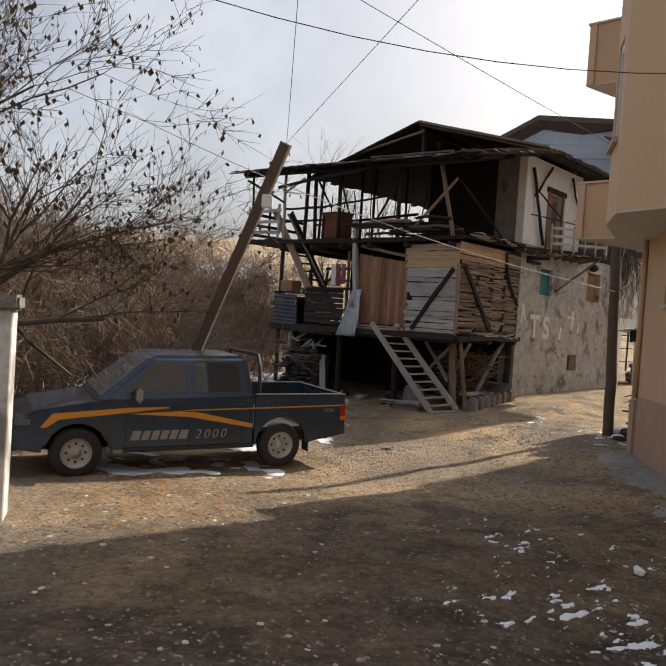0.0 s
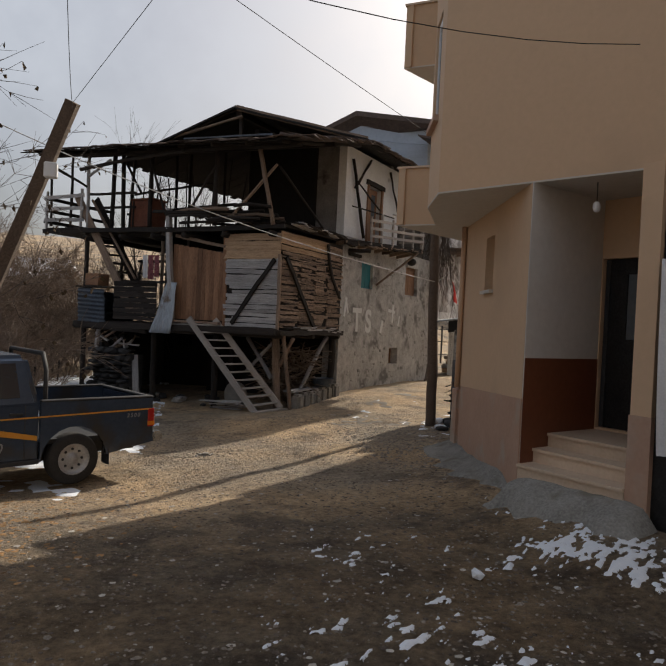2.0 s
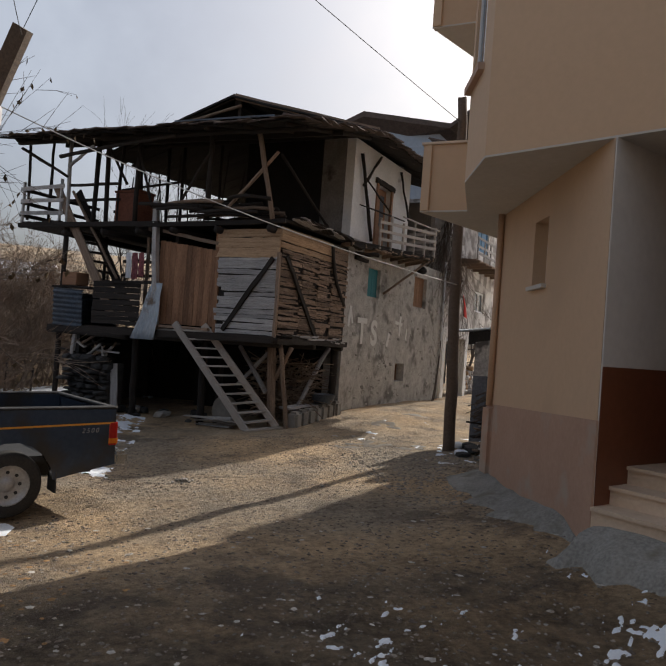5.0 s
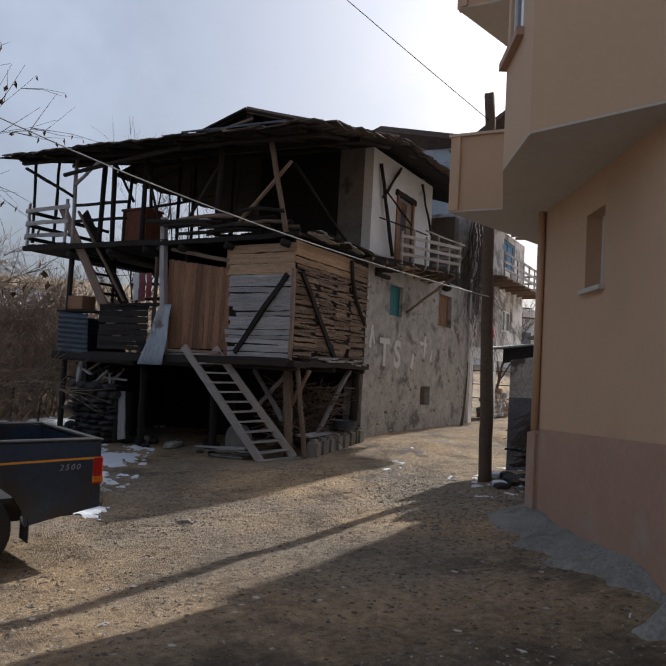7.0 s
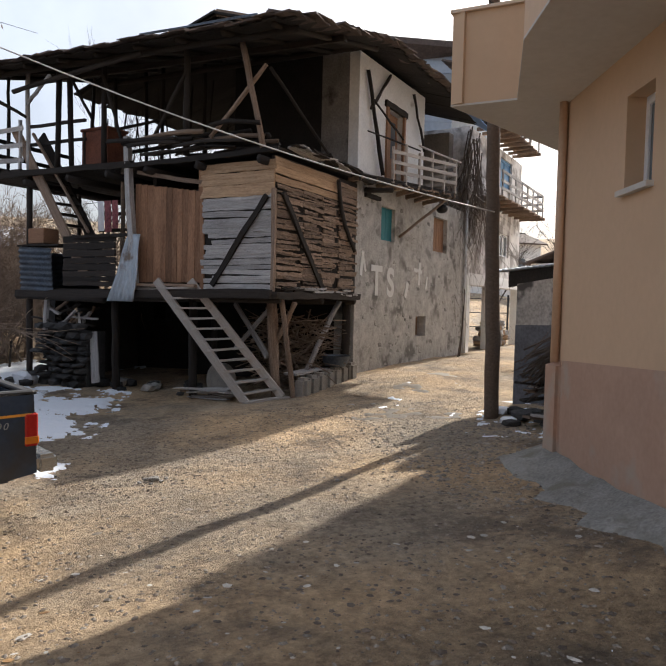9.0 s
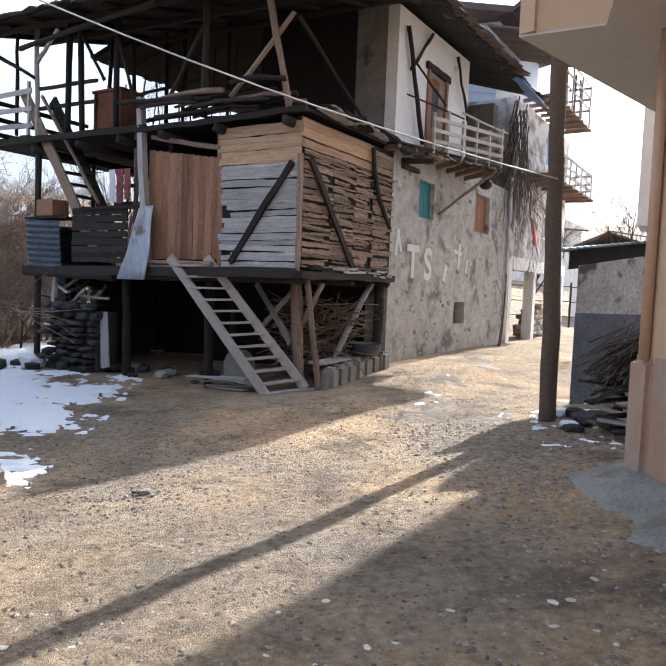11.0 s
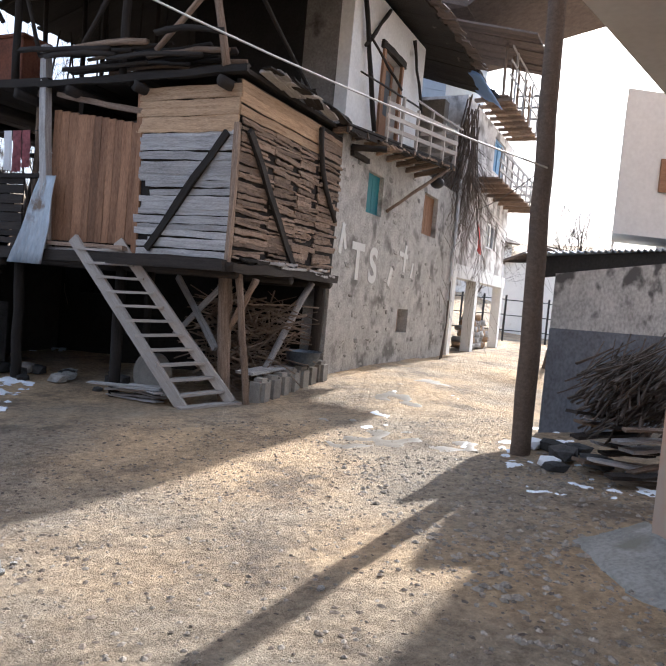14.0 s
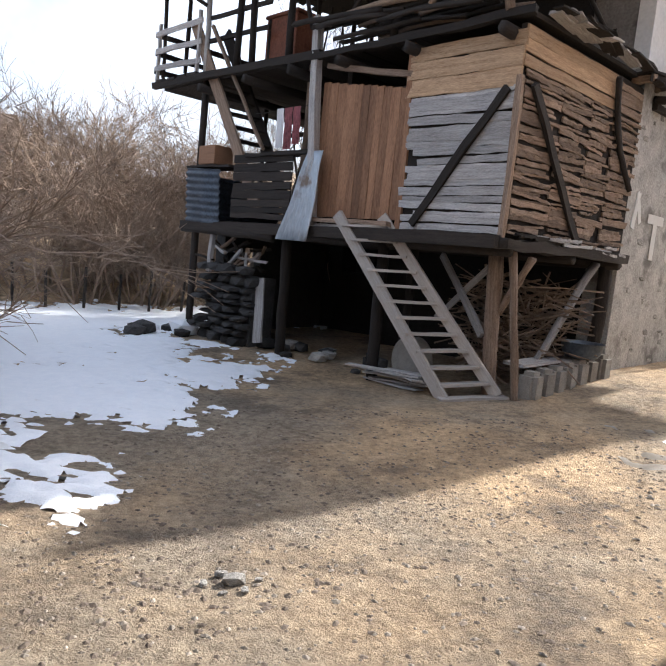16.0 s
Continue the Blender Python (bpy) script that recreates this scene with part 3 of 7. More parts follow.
# ladder to the door
ladder = thing("ladder", H(-0.05, 0.4, -1.33), "pale weathered wooden step ladder leading to the plank door", "ladder")
LT, LB = H(-0.22, 2.62, 0.93), H(-0.06, 0.50, -1.33)
RT, RB = H(-0.10, 1.86, 0.93), H(0.55, 0.12, -1.24)
rail_l = stick("rail", LB, LT, 0.06, 0.16, M_LADDER, ladder, jit=0.006)
rail_r = stick("rail", RB, RT, 0.06, 0.15, M_LADDER, ladder, jit=0.006)
for i in range(11):
    f = 0.07 + i * 0.0865
    p, q = LB.lerp(LT, f), RB.lerp(RT, f)
    stick("tread", p, q, 0.16, 0.035, M_LADDER, ladder, jit=0.006, n=3)
stick("foot_board", LB + Vector((-0.06, -0.1, -0.0)), RB + Vector((0.12, 0.02, -0.03)), 0.16, 0.09, M_LADDER, ladder, jit=0.008)

# posts and braces under the cabin
G0 = -1.6
stick("post", H(0.75, 0.35, G0), H(0.55, 0.42, 0.66), 0.22, 0.2, M_WOOD_BROWN, house, sides=8, jit=0.03, up=VV)
stick("strut", H(0.7, 0.35, -0.2), H(0.6, -0.1, 0.55), 0.10, 0.1, M_WOOD_BROWN, house, sides=7, jit=0.02)
stick("post", H(0.70, -0.10, G0), H(0.28, -0.02, 0.64), 0.10, 0.1, M_WOOD_BROWN, house, sides=7, jit=0.015, up=VV)
stick("strut", H(1.4, 0.2, -0.95), H(2.6, 0.05, 0.6), 0.12, 0.12, M_WOOD_GREY, house, sides=7, jit=0.025)
stick("strut", H(1.0, 1.6, 0.5), H(0.6, 0.5, -0.5), 0.06, 0.09, M_WOOD_GREY, house, jit=0.01)
stick("strut", H(0.9, 0.6, 0.5), H(0.9, 1.5, -0.4), 0.06, 0.07, M_WOOD_GREY, house, jit=0.01)
stick("post", H(3.05, 0.12, G0), H(3.05, 0.12, 0.6), 0.2, 0.2, M_WOOD_DARK, house, sides=8, jit=0.03, up=VV)
stick("post", H(0.15, 1.95, G0), H(0.1, 1.95, 0.62), 0.17, 0.17, M_WOOD_DARK, house, sides=8, jit=0.02, up=VV)
stick("post", H(0.55, 1.85, G0), H(0.5, 1.7, 0.62), 0.13, 0.13, M_WOOD_DARK, house, sides=8, jit=0.02, up=VV)
stick("post", H(0.2, 4.15, G0), H(0.1, 4.1, 0.62), 0.17, 0.17, M_WOOD_DARK, house, sides=8, jit=0.02, up=VV)

# whitewashed upper room, its door and the shaky balcony over the street
part("white_wall", wall_bm(H(3.2, 0, 0).xy, H(7.0, 0, 0).xy, 3.52, 6.1, 0.25, [(1.45, 2.4, 3.56, 5.25)]), M_WHITE_OLD, house, "whitewashed upper wall with crossed poles")
# wall split in two colours to paint its fade into shade
part("room_wall", wall_bm(H(3.2, 0.25, 0).xy, H(3.2, 0.95, 0).xy, 3.3, 6.2, 0.2, (), -1), M_MUD_SHADED, house, "smoke-stained mud plaster at the room's corner")
# deep loft shade put into the colour from here inward
part("room_wall", wall_bm(H(3.2, 0.95, 0).xy, H(3.2, 3.4, 0).xy, 3.3, 6.2, 0.2, (), -1), M_SHADE_DARK, house, "soot-dark mud wall at the back of the loft")
part("room_wall", wall_bm(H(7.0, 0.25, 0).xy, H(7.0, 3.4, 0).xy, 3.3, 6.4, 0.2, (), 1), M_MUD, house)
part("room_back", wall_bm(H(3.4, 3.4, 0).xy, H(7.0, 3.4, 0).xy, 3.3, 6.9, 0.15, (), -1), M_WOOD_DARK, house)
bdoor = part("balcony_door", wall_bm(H(4.68, 0.14, 0).xy, H(5.57, 0.14, 0).xy, 3.56, 5.22, 0.05, [(0.1, 0.4, 0.6 + 3.56, 1.5 + 3.56), (0.5, 0.8, 0.6 + 3.56, 1.5 + 3.56)]), M_WINWOOD, house, "dark brown double door with narrow panes")
for s in (0.1, 0.5):
    part("pane", wall_bm(H(4.68 + s, 0.16, 0).xy, H(4.98 + s, 0.16, 0).xy, 4.16, 5.06, 0.006), M_PANE, bdoor)
for s0, s1 in ((4.58, 4.68), (5.57, 5.67)):
    stick("door_frame", H((s0 + s1) / 2, -0.02, 3.5), H((s0 + s1) / 2, -0.02, 5.3), 0.06, 0.10, M_WINWOOD, house, up=VU)
stick("door_frame", H(4.5, -0.03, 5.32), H(5.75, -0.03, 5.3), 0.08, 0.14, M_WOOD_DARK, house)

stick("wall_pole", H(3.45, -0.09, 5.75), H(4.15, -0.16, 3.55), 0.09, 0.09, M_WOOD_DARK, house, up=VU, sides=7, jit=0.02)
stick("wall_pole", H(3.62, -0.10, 4.95), H(4.6, -0.08, 5.95), 0.08, 0.08, M_WOOD_DARK, house, up=VU, sides=7, jit=0.02)
stick("wall_pole", H(3.6, -0.10, 5.2), H(4.5, -0.5, 4.4), 0.05, 0.05, M_WOOD_DARK, house, up=VU, sides=7, jit=0.01)
stick("wall_pole", H(6.0, -0.10, 5.9), H(6.7, -0.14, 4.6), 0.07, 0.07, M_WOOD_DARK, house, up=VU, sides=7, jit=0.02)


def balc(a, t=1.0, z=0.0):
    """Along the wedge-shaped balcony: t=0 at the wall, 1 at its outer edge."""
    f = (a - 2.9) / 4.3
    return H(a, -t * (0.2 + 0.68 * f), 3.36 + 0.2 * f + z)


bm = bmesh.new()
prism(bm, [balc(2.9, 0.98).xy, balc(7.2, 0.98).xy, balc(7.2, 1.03).xy, balc(2.9, 1.03).xy], [3.22, 3.42, 3.42, 3.22], [3.33, 3.53, 3.53, 3.33])
balcony = part("balcony", bm, M_WOOD_DARK, house, "sagging wooden balcony with a pale slatted rail")
for i in range(9):
    t = (i + 0.5) / 9
    stick("deck_board", balc(2.9, t), balc(7.25, t), 0.09, 0.035, M_WOOD_DARK, balcony, jit=0.012, n=4)
for i in range(8):
    a = 3.0 + i * 0.58
    stick("bearer", H(a, 0.1, 3.28), balc(a, 1.05, -0.08), 0.09, 0.1, M_WOOD_BROWN, balcony, jit=0.015)
for i, a in enumerate((4.2, 4.75, 5.35, 5.95, 6.55, 7.15)):
    stick("baluster", balc(a, 0.98, -0.1), balc(a, 0.98, 0.78 + (0.12 if i % 2 else 0)), 0.055, 0.06, M_LADDER, balcony, up=VU, jit=0.008)
for z in (0.2, 0.42, 0.66):
    stick("rail", balc(4.15, 1.0, z), balc(7.2, 1.0, z + 0.05), 0.03, 0.08, M_LADDER, balcony, jit=0.008, n=6)
    stick("rail", balc(7.2, 1.0, z + 0.05), balc(7.2, 0.0, z + 0.05), 0.03, 0.08, M_LADDER, balcony, jit=0.008)
stick("rail", H(3.25, -0.2, 4.35), balc(5.4, 0.95, 0.85), 0.035, 0.04, M_WOOD_DARK, balcony, sides=6)
stick("rail", balc(5.3, 1.0, 0.95), balc(7.4, 1.0, 0.82), 0.04, 0.05, M_WOOD_GREY, balcony, sides=6)
stick("strut", H(5.5, -0.02, 2.25), balc(6.9, 1.0, -0.12), 0.07, 0.07, M_WOOD_BROWN, house, sides=7, jit=0.012)
stick("beam_end", H(3.55, -0.02, 3.12), H(3.75, -0.62, 3.12), 0.12, 0.12, M_WOOD_DARK, house, sides=7)
for i in range(22):
    a = RNG.uniform(2.9, 6.9)
    stick("slate", balc(a, 1.02, -0.10), balc(a + RNG.uniform(0.2, 0.5), 1.04, -0.12 + RNG.uniform(-0.05, 0.03)), 0.14, 0.03, M_WOOD_DARK if i % 2 else M_WOOD_BROWN, balcony, jit=0.02)

# windows in the stone wall
gw = part("green_window", wall_bm(H(GREEN[0], 0.10, 0).xy, H(GREEN[1], 0.10, 0).xy, GREEN[2], GREEN[3], 0.05, [(0.08, 0.37, GREEN[2] + 0.08, GREEN[3] - 0.08), (0.43, 0.72, GREEN[2] + 0.08, GREEN[3] - 0.08)]), M_TEAL, house, "closed teal painted wooden shutters")
for s in (0.08, 0.43):
    for i in range(2):
        stick("shutter_board", H(GREEN[0] + s + 0.075 + i * 0.145, 0.105, GREEN[2] + 0.06), H(GREEN[0] + s + 0.075 + i * 0.145, 0.105, GREEN[3] - 0.06), 0.02, 0.14, M_TEAL, gw, up=VU, jit=0.002)
stick("lintel", H(3.55, -0.03, 3.02), H(4.3, -0.03, 3.02), 0.10, 0.09, M_WOOD_DARK, house)
bw = part("brown_window", wall_bm(H(BROWNW[0], 0.12, 0).xy, H(BROWNW[1], 0.12, 0).xy, BROWNW[2], BROWNW[3], 0.05, [(0.1, 0.52, 2.2, 2.98), (0.6, 1.0, 2.2, 2.98)]), M_WINWOOD, house, "closed brown wooden window")
for s in (0.1, 0.6):
    for i in range(3):
        stick("shutter_board", H(BROWNW[0] + s + 0.07 + i * 0.14, 0.135, 2.16), H(BROWNW[0] + s + 0.07 + i * 0.14, 0.135, 3.0), 0.02, 0.13, M_WINWOOD, bw, up=VU, jit=0.003)
sw = part("small_window", wall_bm(H(SLIT[0], 0.25, 0).xy, H(SLIT[1], 0.25, 0).xy, SLIT[2], SLIT[3], 0.04, [(0.06, 0.32, SLIT[2] + 0.05, SLIT[3] - 0.05), (0.40, 0.66, SLIT[2] + 0.05, SLIT[3] - 0.05)]), M_WINWOOD, house, "small barred opening with a wooden frame")
part("dark_back", wall_bm(H(SLIT[0], 0.42, 0).xy, H(SLIT[1], 0.42, 0).xy, SLIT[2], SLIT[3], 0.04), M_BLACK, sw)
for w in (GREEN, BROWNW):
    part("reveal_back", wall_bm(H(w[0], 0.3, 0).xy, H(w[1], 0.3, 0).xy, w[2], w[3], 0.04), M_BLACK, house)


# ---- roof: lean-to over the open front, gable behind ----
def roof_pt(a, b):
    """Height of the roof's underside."""
    if a <= 3.0:
        f = (a + 0.95) / 3.95
        lo = 5.12 + 0.40 * (b + 0.9) / 9.4
        hi = 6.0 + 0.55 * min(1, (b + 0.9) / 9.4) + 0.15 * math.sin(math.pi * (b + 0.9) / 9.4)
        return lo + (hi - lo) * f
    return 6.02 + 1.48 * (1 - abs(b - 3.9) / 4.7)


bm = bmesh.new()
prism(bm, [H(1.0, -0.8, 0).xy, H(1.12, -0.8, 0).xy, H(1.12, 8.3, 0).xy, H(1.0, 8.3, 0).xy], [5.42, 5.44, 5.84, 5.82], [5.53, 5.55, 5.95, 5.93])
lean = part("front_roof", bm, M_WOOD_DARK, house, "sagging dark board roof with ragged eaves")
n = 34
for i in range(n):
    b0 = -0.95 + 9.45 * i / n
    bc = b0 + 0.14
    o = RNG.uniform(-0.12, 0.08)
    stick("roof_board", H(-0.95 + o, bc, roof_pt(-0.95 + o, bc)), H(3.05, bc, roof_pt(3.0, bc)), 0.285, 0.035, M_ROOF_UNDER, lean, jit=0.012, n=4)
bm = bmesh.new()
prism(bm, [H(2.8, 3.59, 0).xy, H(10.4, 3.59, 0).xy, H(10.4, 3.71, 0).xy, H(2.8, 3.71, 0).xy], 7.18, 7.33)
gable = part("gable_roof", bm, M_WOOD_DARK, house, "dark gable roof of boards and slates")
for sgn in (-1, 1):
    for i in range(26):
        a = 2.75 + i * 0.30
        far = RNG.uniform(-0.08, 0.10) + (0.0 if sgn < 0 else -0.2)
        p, q = H(a, 3.65, 7.38), H(a, (-0.85 - far) if sgn < 0 else 8.65 + far, 6.02 - 0.3 * far)
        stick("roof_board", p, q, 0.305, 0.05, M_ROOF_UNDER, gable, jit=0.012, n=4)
for i in range(26):
    a = -0.9 + i * 0.36
    for k in range(2):
        stick("eave_slate", H(a + RNG.uniform(-0.1, 0.1), -0.55, (roof_pt(a, -0.75) if a < 3 else 6.06) + 0.05 + 0.03 * k), H(a + RNG.uniform(-0.1, 0.1), -1.02 - RNG.uniform(0, 0.14), (roof_pt(a, -0.95) if a < 3 else 5.98) + 0.0 + 0.03 * k), 0.34, 0.022, M_TILE, gable if a > 3 else lean, jit=0.02, n=2)
for i in range(30):
    b = -0.8 + i * 0.31
    stick("eave_slate", H(-0.6, b, roof_pt(-0.6, b) + 0.05), H(-1.05 - RNG.uniform(0, 0.15), b + RNG.uniform(-0.08, 0.08), roof_pt(-1.0, b) + RNG.uniform(0.0, 0.05)), 0.33, 0.022, M_TILE, lean, jit=0.02, n=2)
stick("barge_board", H(2.72, 3.65, 7.40), H(2.72, -0.85, 6.04), 0.05, 0.16, M_WOOD_BROWN, house)
stick("barge_board", H(2.72, 3.65, 7.40), H(2.72, 8.4, 6.1), 0.05, 0.16, M_WOOD_DARK, house)
stick("gable_post", H(2.85, 3.5, 6.3), H(2.85, 3.55, 7.33), 0.1, 0.1, M_WOOD_DARK, house, up=VV)
stick("tie_beam", H(2.9, -0.6, 6.05), H(2.9, 8.2, 6.3), 0.14, 0.14, M_WOOD_DARK, house, sides=7)
stick("gable_pole", H(2.7, 6.3, 6.7), H(2.7, 3.4, 7.1), 0.09, 0.09, M_WOOD_BROWN, house, sides=7)
stick("eave_beam", H(-0.55, -0.8, 5.08), H(-0.55, 8.2, 5.48), 0.12, 0.12, M_WOOD_DARK, house, sides=7, jit=0.02, n=9)
stick("metal_edge", H(-1.02, -0.3, 5.23), H(-0.95, 2.4, 5.40), 0.02, 0.035, M_ZINC_DARK, lean)
stick("eave_pole", H(-0.72, 2.6, 5.16), H(-0.75, 6.3, 4.92), 0.10, 0.10, M_WOOD_DARK, house, sides=7, bow=0.1, n=10)
for i in range(9):
    b = -0.5 + i * 1.05
    stick("rafter", H(-0.85, b, roof_pt(-0.85, b) - 0.07), H(3.0, b, roof_pt(3.0, b) - 0.07), 0.1, 0.1, M_WOOD_DARK, house, sides=7, jit=0.02)


# ---- beige rendered building ----
beige = thing("beige_building", (5.6, 10.0, -0.9), "new beige rendered village building with overhanging upper floors", "building")
BN, BF = Vector((4.84, 8.42)), Vector((5.60, 12.10))
E_DIR, N_IN = Vector((0.400, -0.917)), Vector((0.917, 0.400))
K1, K2 = Vector((4.10, 9.52)), Vector((4.34, 10.58))
BL = Vector((4.46, 12.48))
PR = BN + E_DIR * 1.35
U0 = Vector((6.41, 6.15))
wd = (BF - BN).normalized()

# ground floor wall with its small window
WIN = (1.68, 2.18, 1.56, 2.34)
bm = wall_bm(BN, BF, -1.4, 2.72, 0.3, [WIN], -1)
for v in bm.verts:
    q = v.co.xy - BN
    if abs(q.dot(wd)) < 0.01 and q.length > 0.2:
        v.co.xy = v.co.xy + wd * 0.335
part("wall", bm, M_BEIGE, beige)
part("wall", wall_bm(BF, BF + Vector((2.6, 0.9)), -1.4, 2.72, 0.3, (), -1), M_BEIGE, beige)
# door porch
RD = BN + N_IN * 1.45
PD = PR + N_IN * 1.45
part("porch_wall", wall_bm(BN + Vector((0.002, -0.004)), RD, -1.0, 2.72, 0.012, (), -1), M_PORCH, beige, "pale grey porch wall over a brown dado")
part("porch_wall", wall_bm(RD, PD + E_DIR * 0.6, -1.0, 2.72, 0.2, [(0.03, 0.91, -0.19, 1.97)], 1), M_BEIGE, beige)
part("porch_dado", wall_bm(BN + N_IN * 0.004 + E_DIR * 0.014, RD + E_DIR * 0.014, -0.9, 0.68, 0.008, (), -1), M_PORCH_BROWN, beige, "glossy brown painted dado")
pillar = part("pillar", wall_bm(PR, PR + E_DIR * 0.22, -1.0, 2.72, 0.5, (), 1), M_BEIGE, beige)
part("pillar_dado", wall_bm(PR - N_IN * 0.012 - E_DIR * 0.01, PR + E_DIR * 0.23 - N_IN * 0.012, -1.0, 0.2, 0.53, (), 1), M_DADO, beige)
part("porch_side", wall_bm(PR + N_IN * 0.5, PD, -1.0, 2.72, 0.2, (), -1), M_BEIGE, beige)
q = RD + E_DIR * 0.03 + N_IN * 0.08
fdoor = part("front_door", wall_bm(q, q + E_DIR * 0.88, -0.19, 1.97, 0.05, [(0.30, 0.66, 0.95, 1.77)], 1), M_IRON, beige, "black iron front door with a tall glass pane")
part("glass_pane", wall_bm(q + E_DIR * 0.30 + N_IN * 0.02, q + E_DIR * 0.66 + N_IN * 0.02, 0.95, 1.77, 0.01, (), 1), M_PANE, fdoor)
for s in (0.04, 0.84):
    part("door_rail", wall_bm(q + E_DIR * (s - 0.03) - N_IN * 0.02, q + E_DIR * (s + 0.03) - N_IN * 0.02, -0.18, 1.96, 0.02, (), 1), M_TRIM, fdoor)
part("door_handle", wall_bm(q + E_DIR * 0.74 - N_IN * 0.06, q + E_DIR * 0.80 - N_IN * 0.06, 0.98, 1.06, 0.05, (), 1), M_CHROME, fdoor, "steel door handle")
for i in range(3):
    d0 = 0.05 + i * 0.27
    bm = bmesh.new()
    p, r = BN + N_IN * (d0 - 0.08) + E_DIR * 0.02, PR + N_IN * (d0 - 0.08) - E_DIR * 0.01
    z = -0.55 + i * 0.165
    prism(bm, [p, r, PD, RD], z - 0.3 if i else -1.0, z - 0.035)
    part("step_riser", bm, M_MARBLE, beige)
    bm = bmesh.new()
    prism(bm, [p - N_IN * 0.025, r - N_IN * 0.025, PD, RD], z - 0.033, z)
    part("step_tread", bev(bm, 0.008), M_MARBLE, beige, "cream marble tread")
# worn concrete apron before the steps
bm = bmesh.new()
rows = []
for i in range(13):
    s = -0.10 + i * 0.15
    row = []
    for k in range(6):
        p = BN + E_DIR * s - N_IN * (0.0 + k / 5 * (0.55 + 0.09 * math.sin(i * 2.1) + 0.06 * math.sin(i * 5.3)))
        g = gz(p.x, p.y)
        row.append(bm.verts.new((p.x, p.y, g + max(0.0, -0.665 - g) * (1 - (k / 5) ** 1.6) * smooth(-0.12, 0.1, s) * (1 - smooth(1.5, 1.72, s)) - (0.04 if k == 5 else 0.0) + RNG.uniform(-0.012, 0.012))))
    rows.append(row)
for r0, r1 in zip(rows, rows[1:]):
    for k in range(5):
        bm.faces.new((r0[k], r1[k], r1[k + 1], r0[k + 1]))
part("concrete_apron", bm, M_CONCRETE, beige, "worn concrete apron before the steps", smooth=True)
tube("lamp_cord", [(*(BN + E_DIR * 0.55 + N_IN * 0.45), 2.72), (*(BN + E_DIR * 0.55 + N_IN * 0.45), 2.5)], 0.006, M_WIRE, beige)
bm = bmesh.new()
bmesh.ops.create_uvsphere(bm, u_segments=12, v_segments=8, radius=0.045, matrix=Matrix.Translation((*(BN + E_DIR * 0.55 + N_IN * 0.45), 2.44)) @ Matrix.Diagonal((1, 1, 1.4, 1)))
part("bulb", bm, M_PVC, beige, "bare light bulb", smooth=True)

# dado of the side wall, swelling out at the far corner
nout = Vector((-wd.y, wd.x))
bm = wall_bm(BN + nout * 0.015 - wd * 0.02, BF + nout * 0.015 - wd * 0.25, -1.4, 0.14, 0.02, (), -1)
for v in bm.verts:
    if v.co.z > 0:
        v.co.z = 0.20 - 0.05 * ((v.co.xy - BN).dot(wd))
part("dado", bm, M_DADO, beige, "rose brown painted dado")
bm = bmesh.new()
c0 = BF + nout * 0.06 - wd * 0.27
prism(bm, [c0, BF + nout * 0.10 + wd * 0.1, BF + Vector((0.5, 0.28)), BF + Vector((0.4, -0.2))], -1.4, 0.02)
bmesh.ops.bevel(bm, geom=bm.edges[:], offset=0.06, segments=3, affect="EDGES")
part("corner_plinth", bm, M_DADO, beige, "bulging rose brown corner plinth", smooth=False)
# window: deep reveal, white frame, sill
w0, w1 = BN + wd * WIN[0], BN + wd * WIN[1]
sw2 = part("side_window", wall_bm(w0 - nout * 0.16, w1 - nout * 0.16, WIN[2], WIN[3], 0.06, [(0.06, 0.44, WIN[2] + 0.07, WIN[3] - 0.07)], -1), M_PVC, beige, "small white framed window")
part("window_pane", wall_bm(w0 - nout * 0.18 + wd * 0.06, w1 - nout * 0.18 - wd * 0.06, WIN[2] + 0.07, WIN[3] - 0.07, 0.01, (), -1), M_PANE, sw2)
part("window_sill", bev(wall_bm(w0 + nout * 0.06 - wd * 0.04, w1 + nout * 0.06 + wd * 0.04, WIN[2] - 0.045, WIN[2], 0.24, (), -1), 0.006), M_SOFFIT, sw2, "pale stone window sill")
# concrete skirt at the foot of the wall
bm = bmesh.new()
rows = []
for i in range(15):
    s = 0.02 + i * (4.0 / 14)
    row = []
    for k in range(6):
        o = 0.02 + smooth(-0.05, 0.9, s) * k / 5 * (0.40 + 0.10 * math.sin(i * 1.7) + 0.08 * math.sin(i * 4.1) + 0.22 * smooth(0, 4, s))
        p = BN + wd * s + nout * o
        row.append(bm.verts.new((p.x, p.y, gz(p.x, p.y) + 0.15 * smooth(-0.05, 0.9, s) * (1 - k / 5) ** 1.6 - (0.04 if k == 5 else 0.0) + RNG.uniform(-0.018, 0.018))))
    rows.append(row)
for r0, r1 in zip(rows, rows[1:]):
    for k in range(5):
        bm.faces.new((r0[k], r0[k + 1], r1[k + 1], r1[k]))
part("concrete_skirt", bm, M_CONCRETE, beige, "rough sloping concrete skirt", smooth=True)

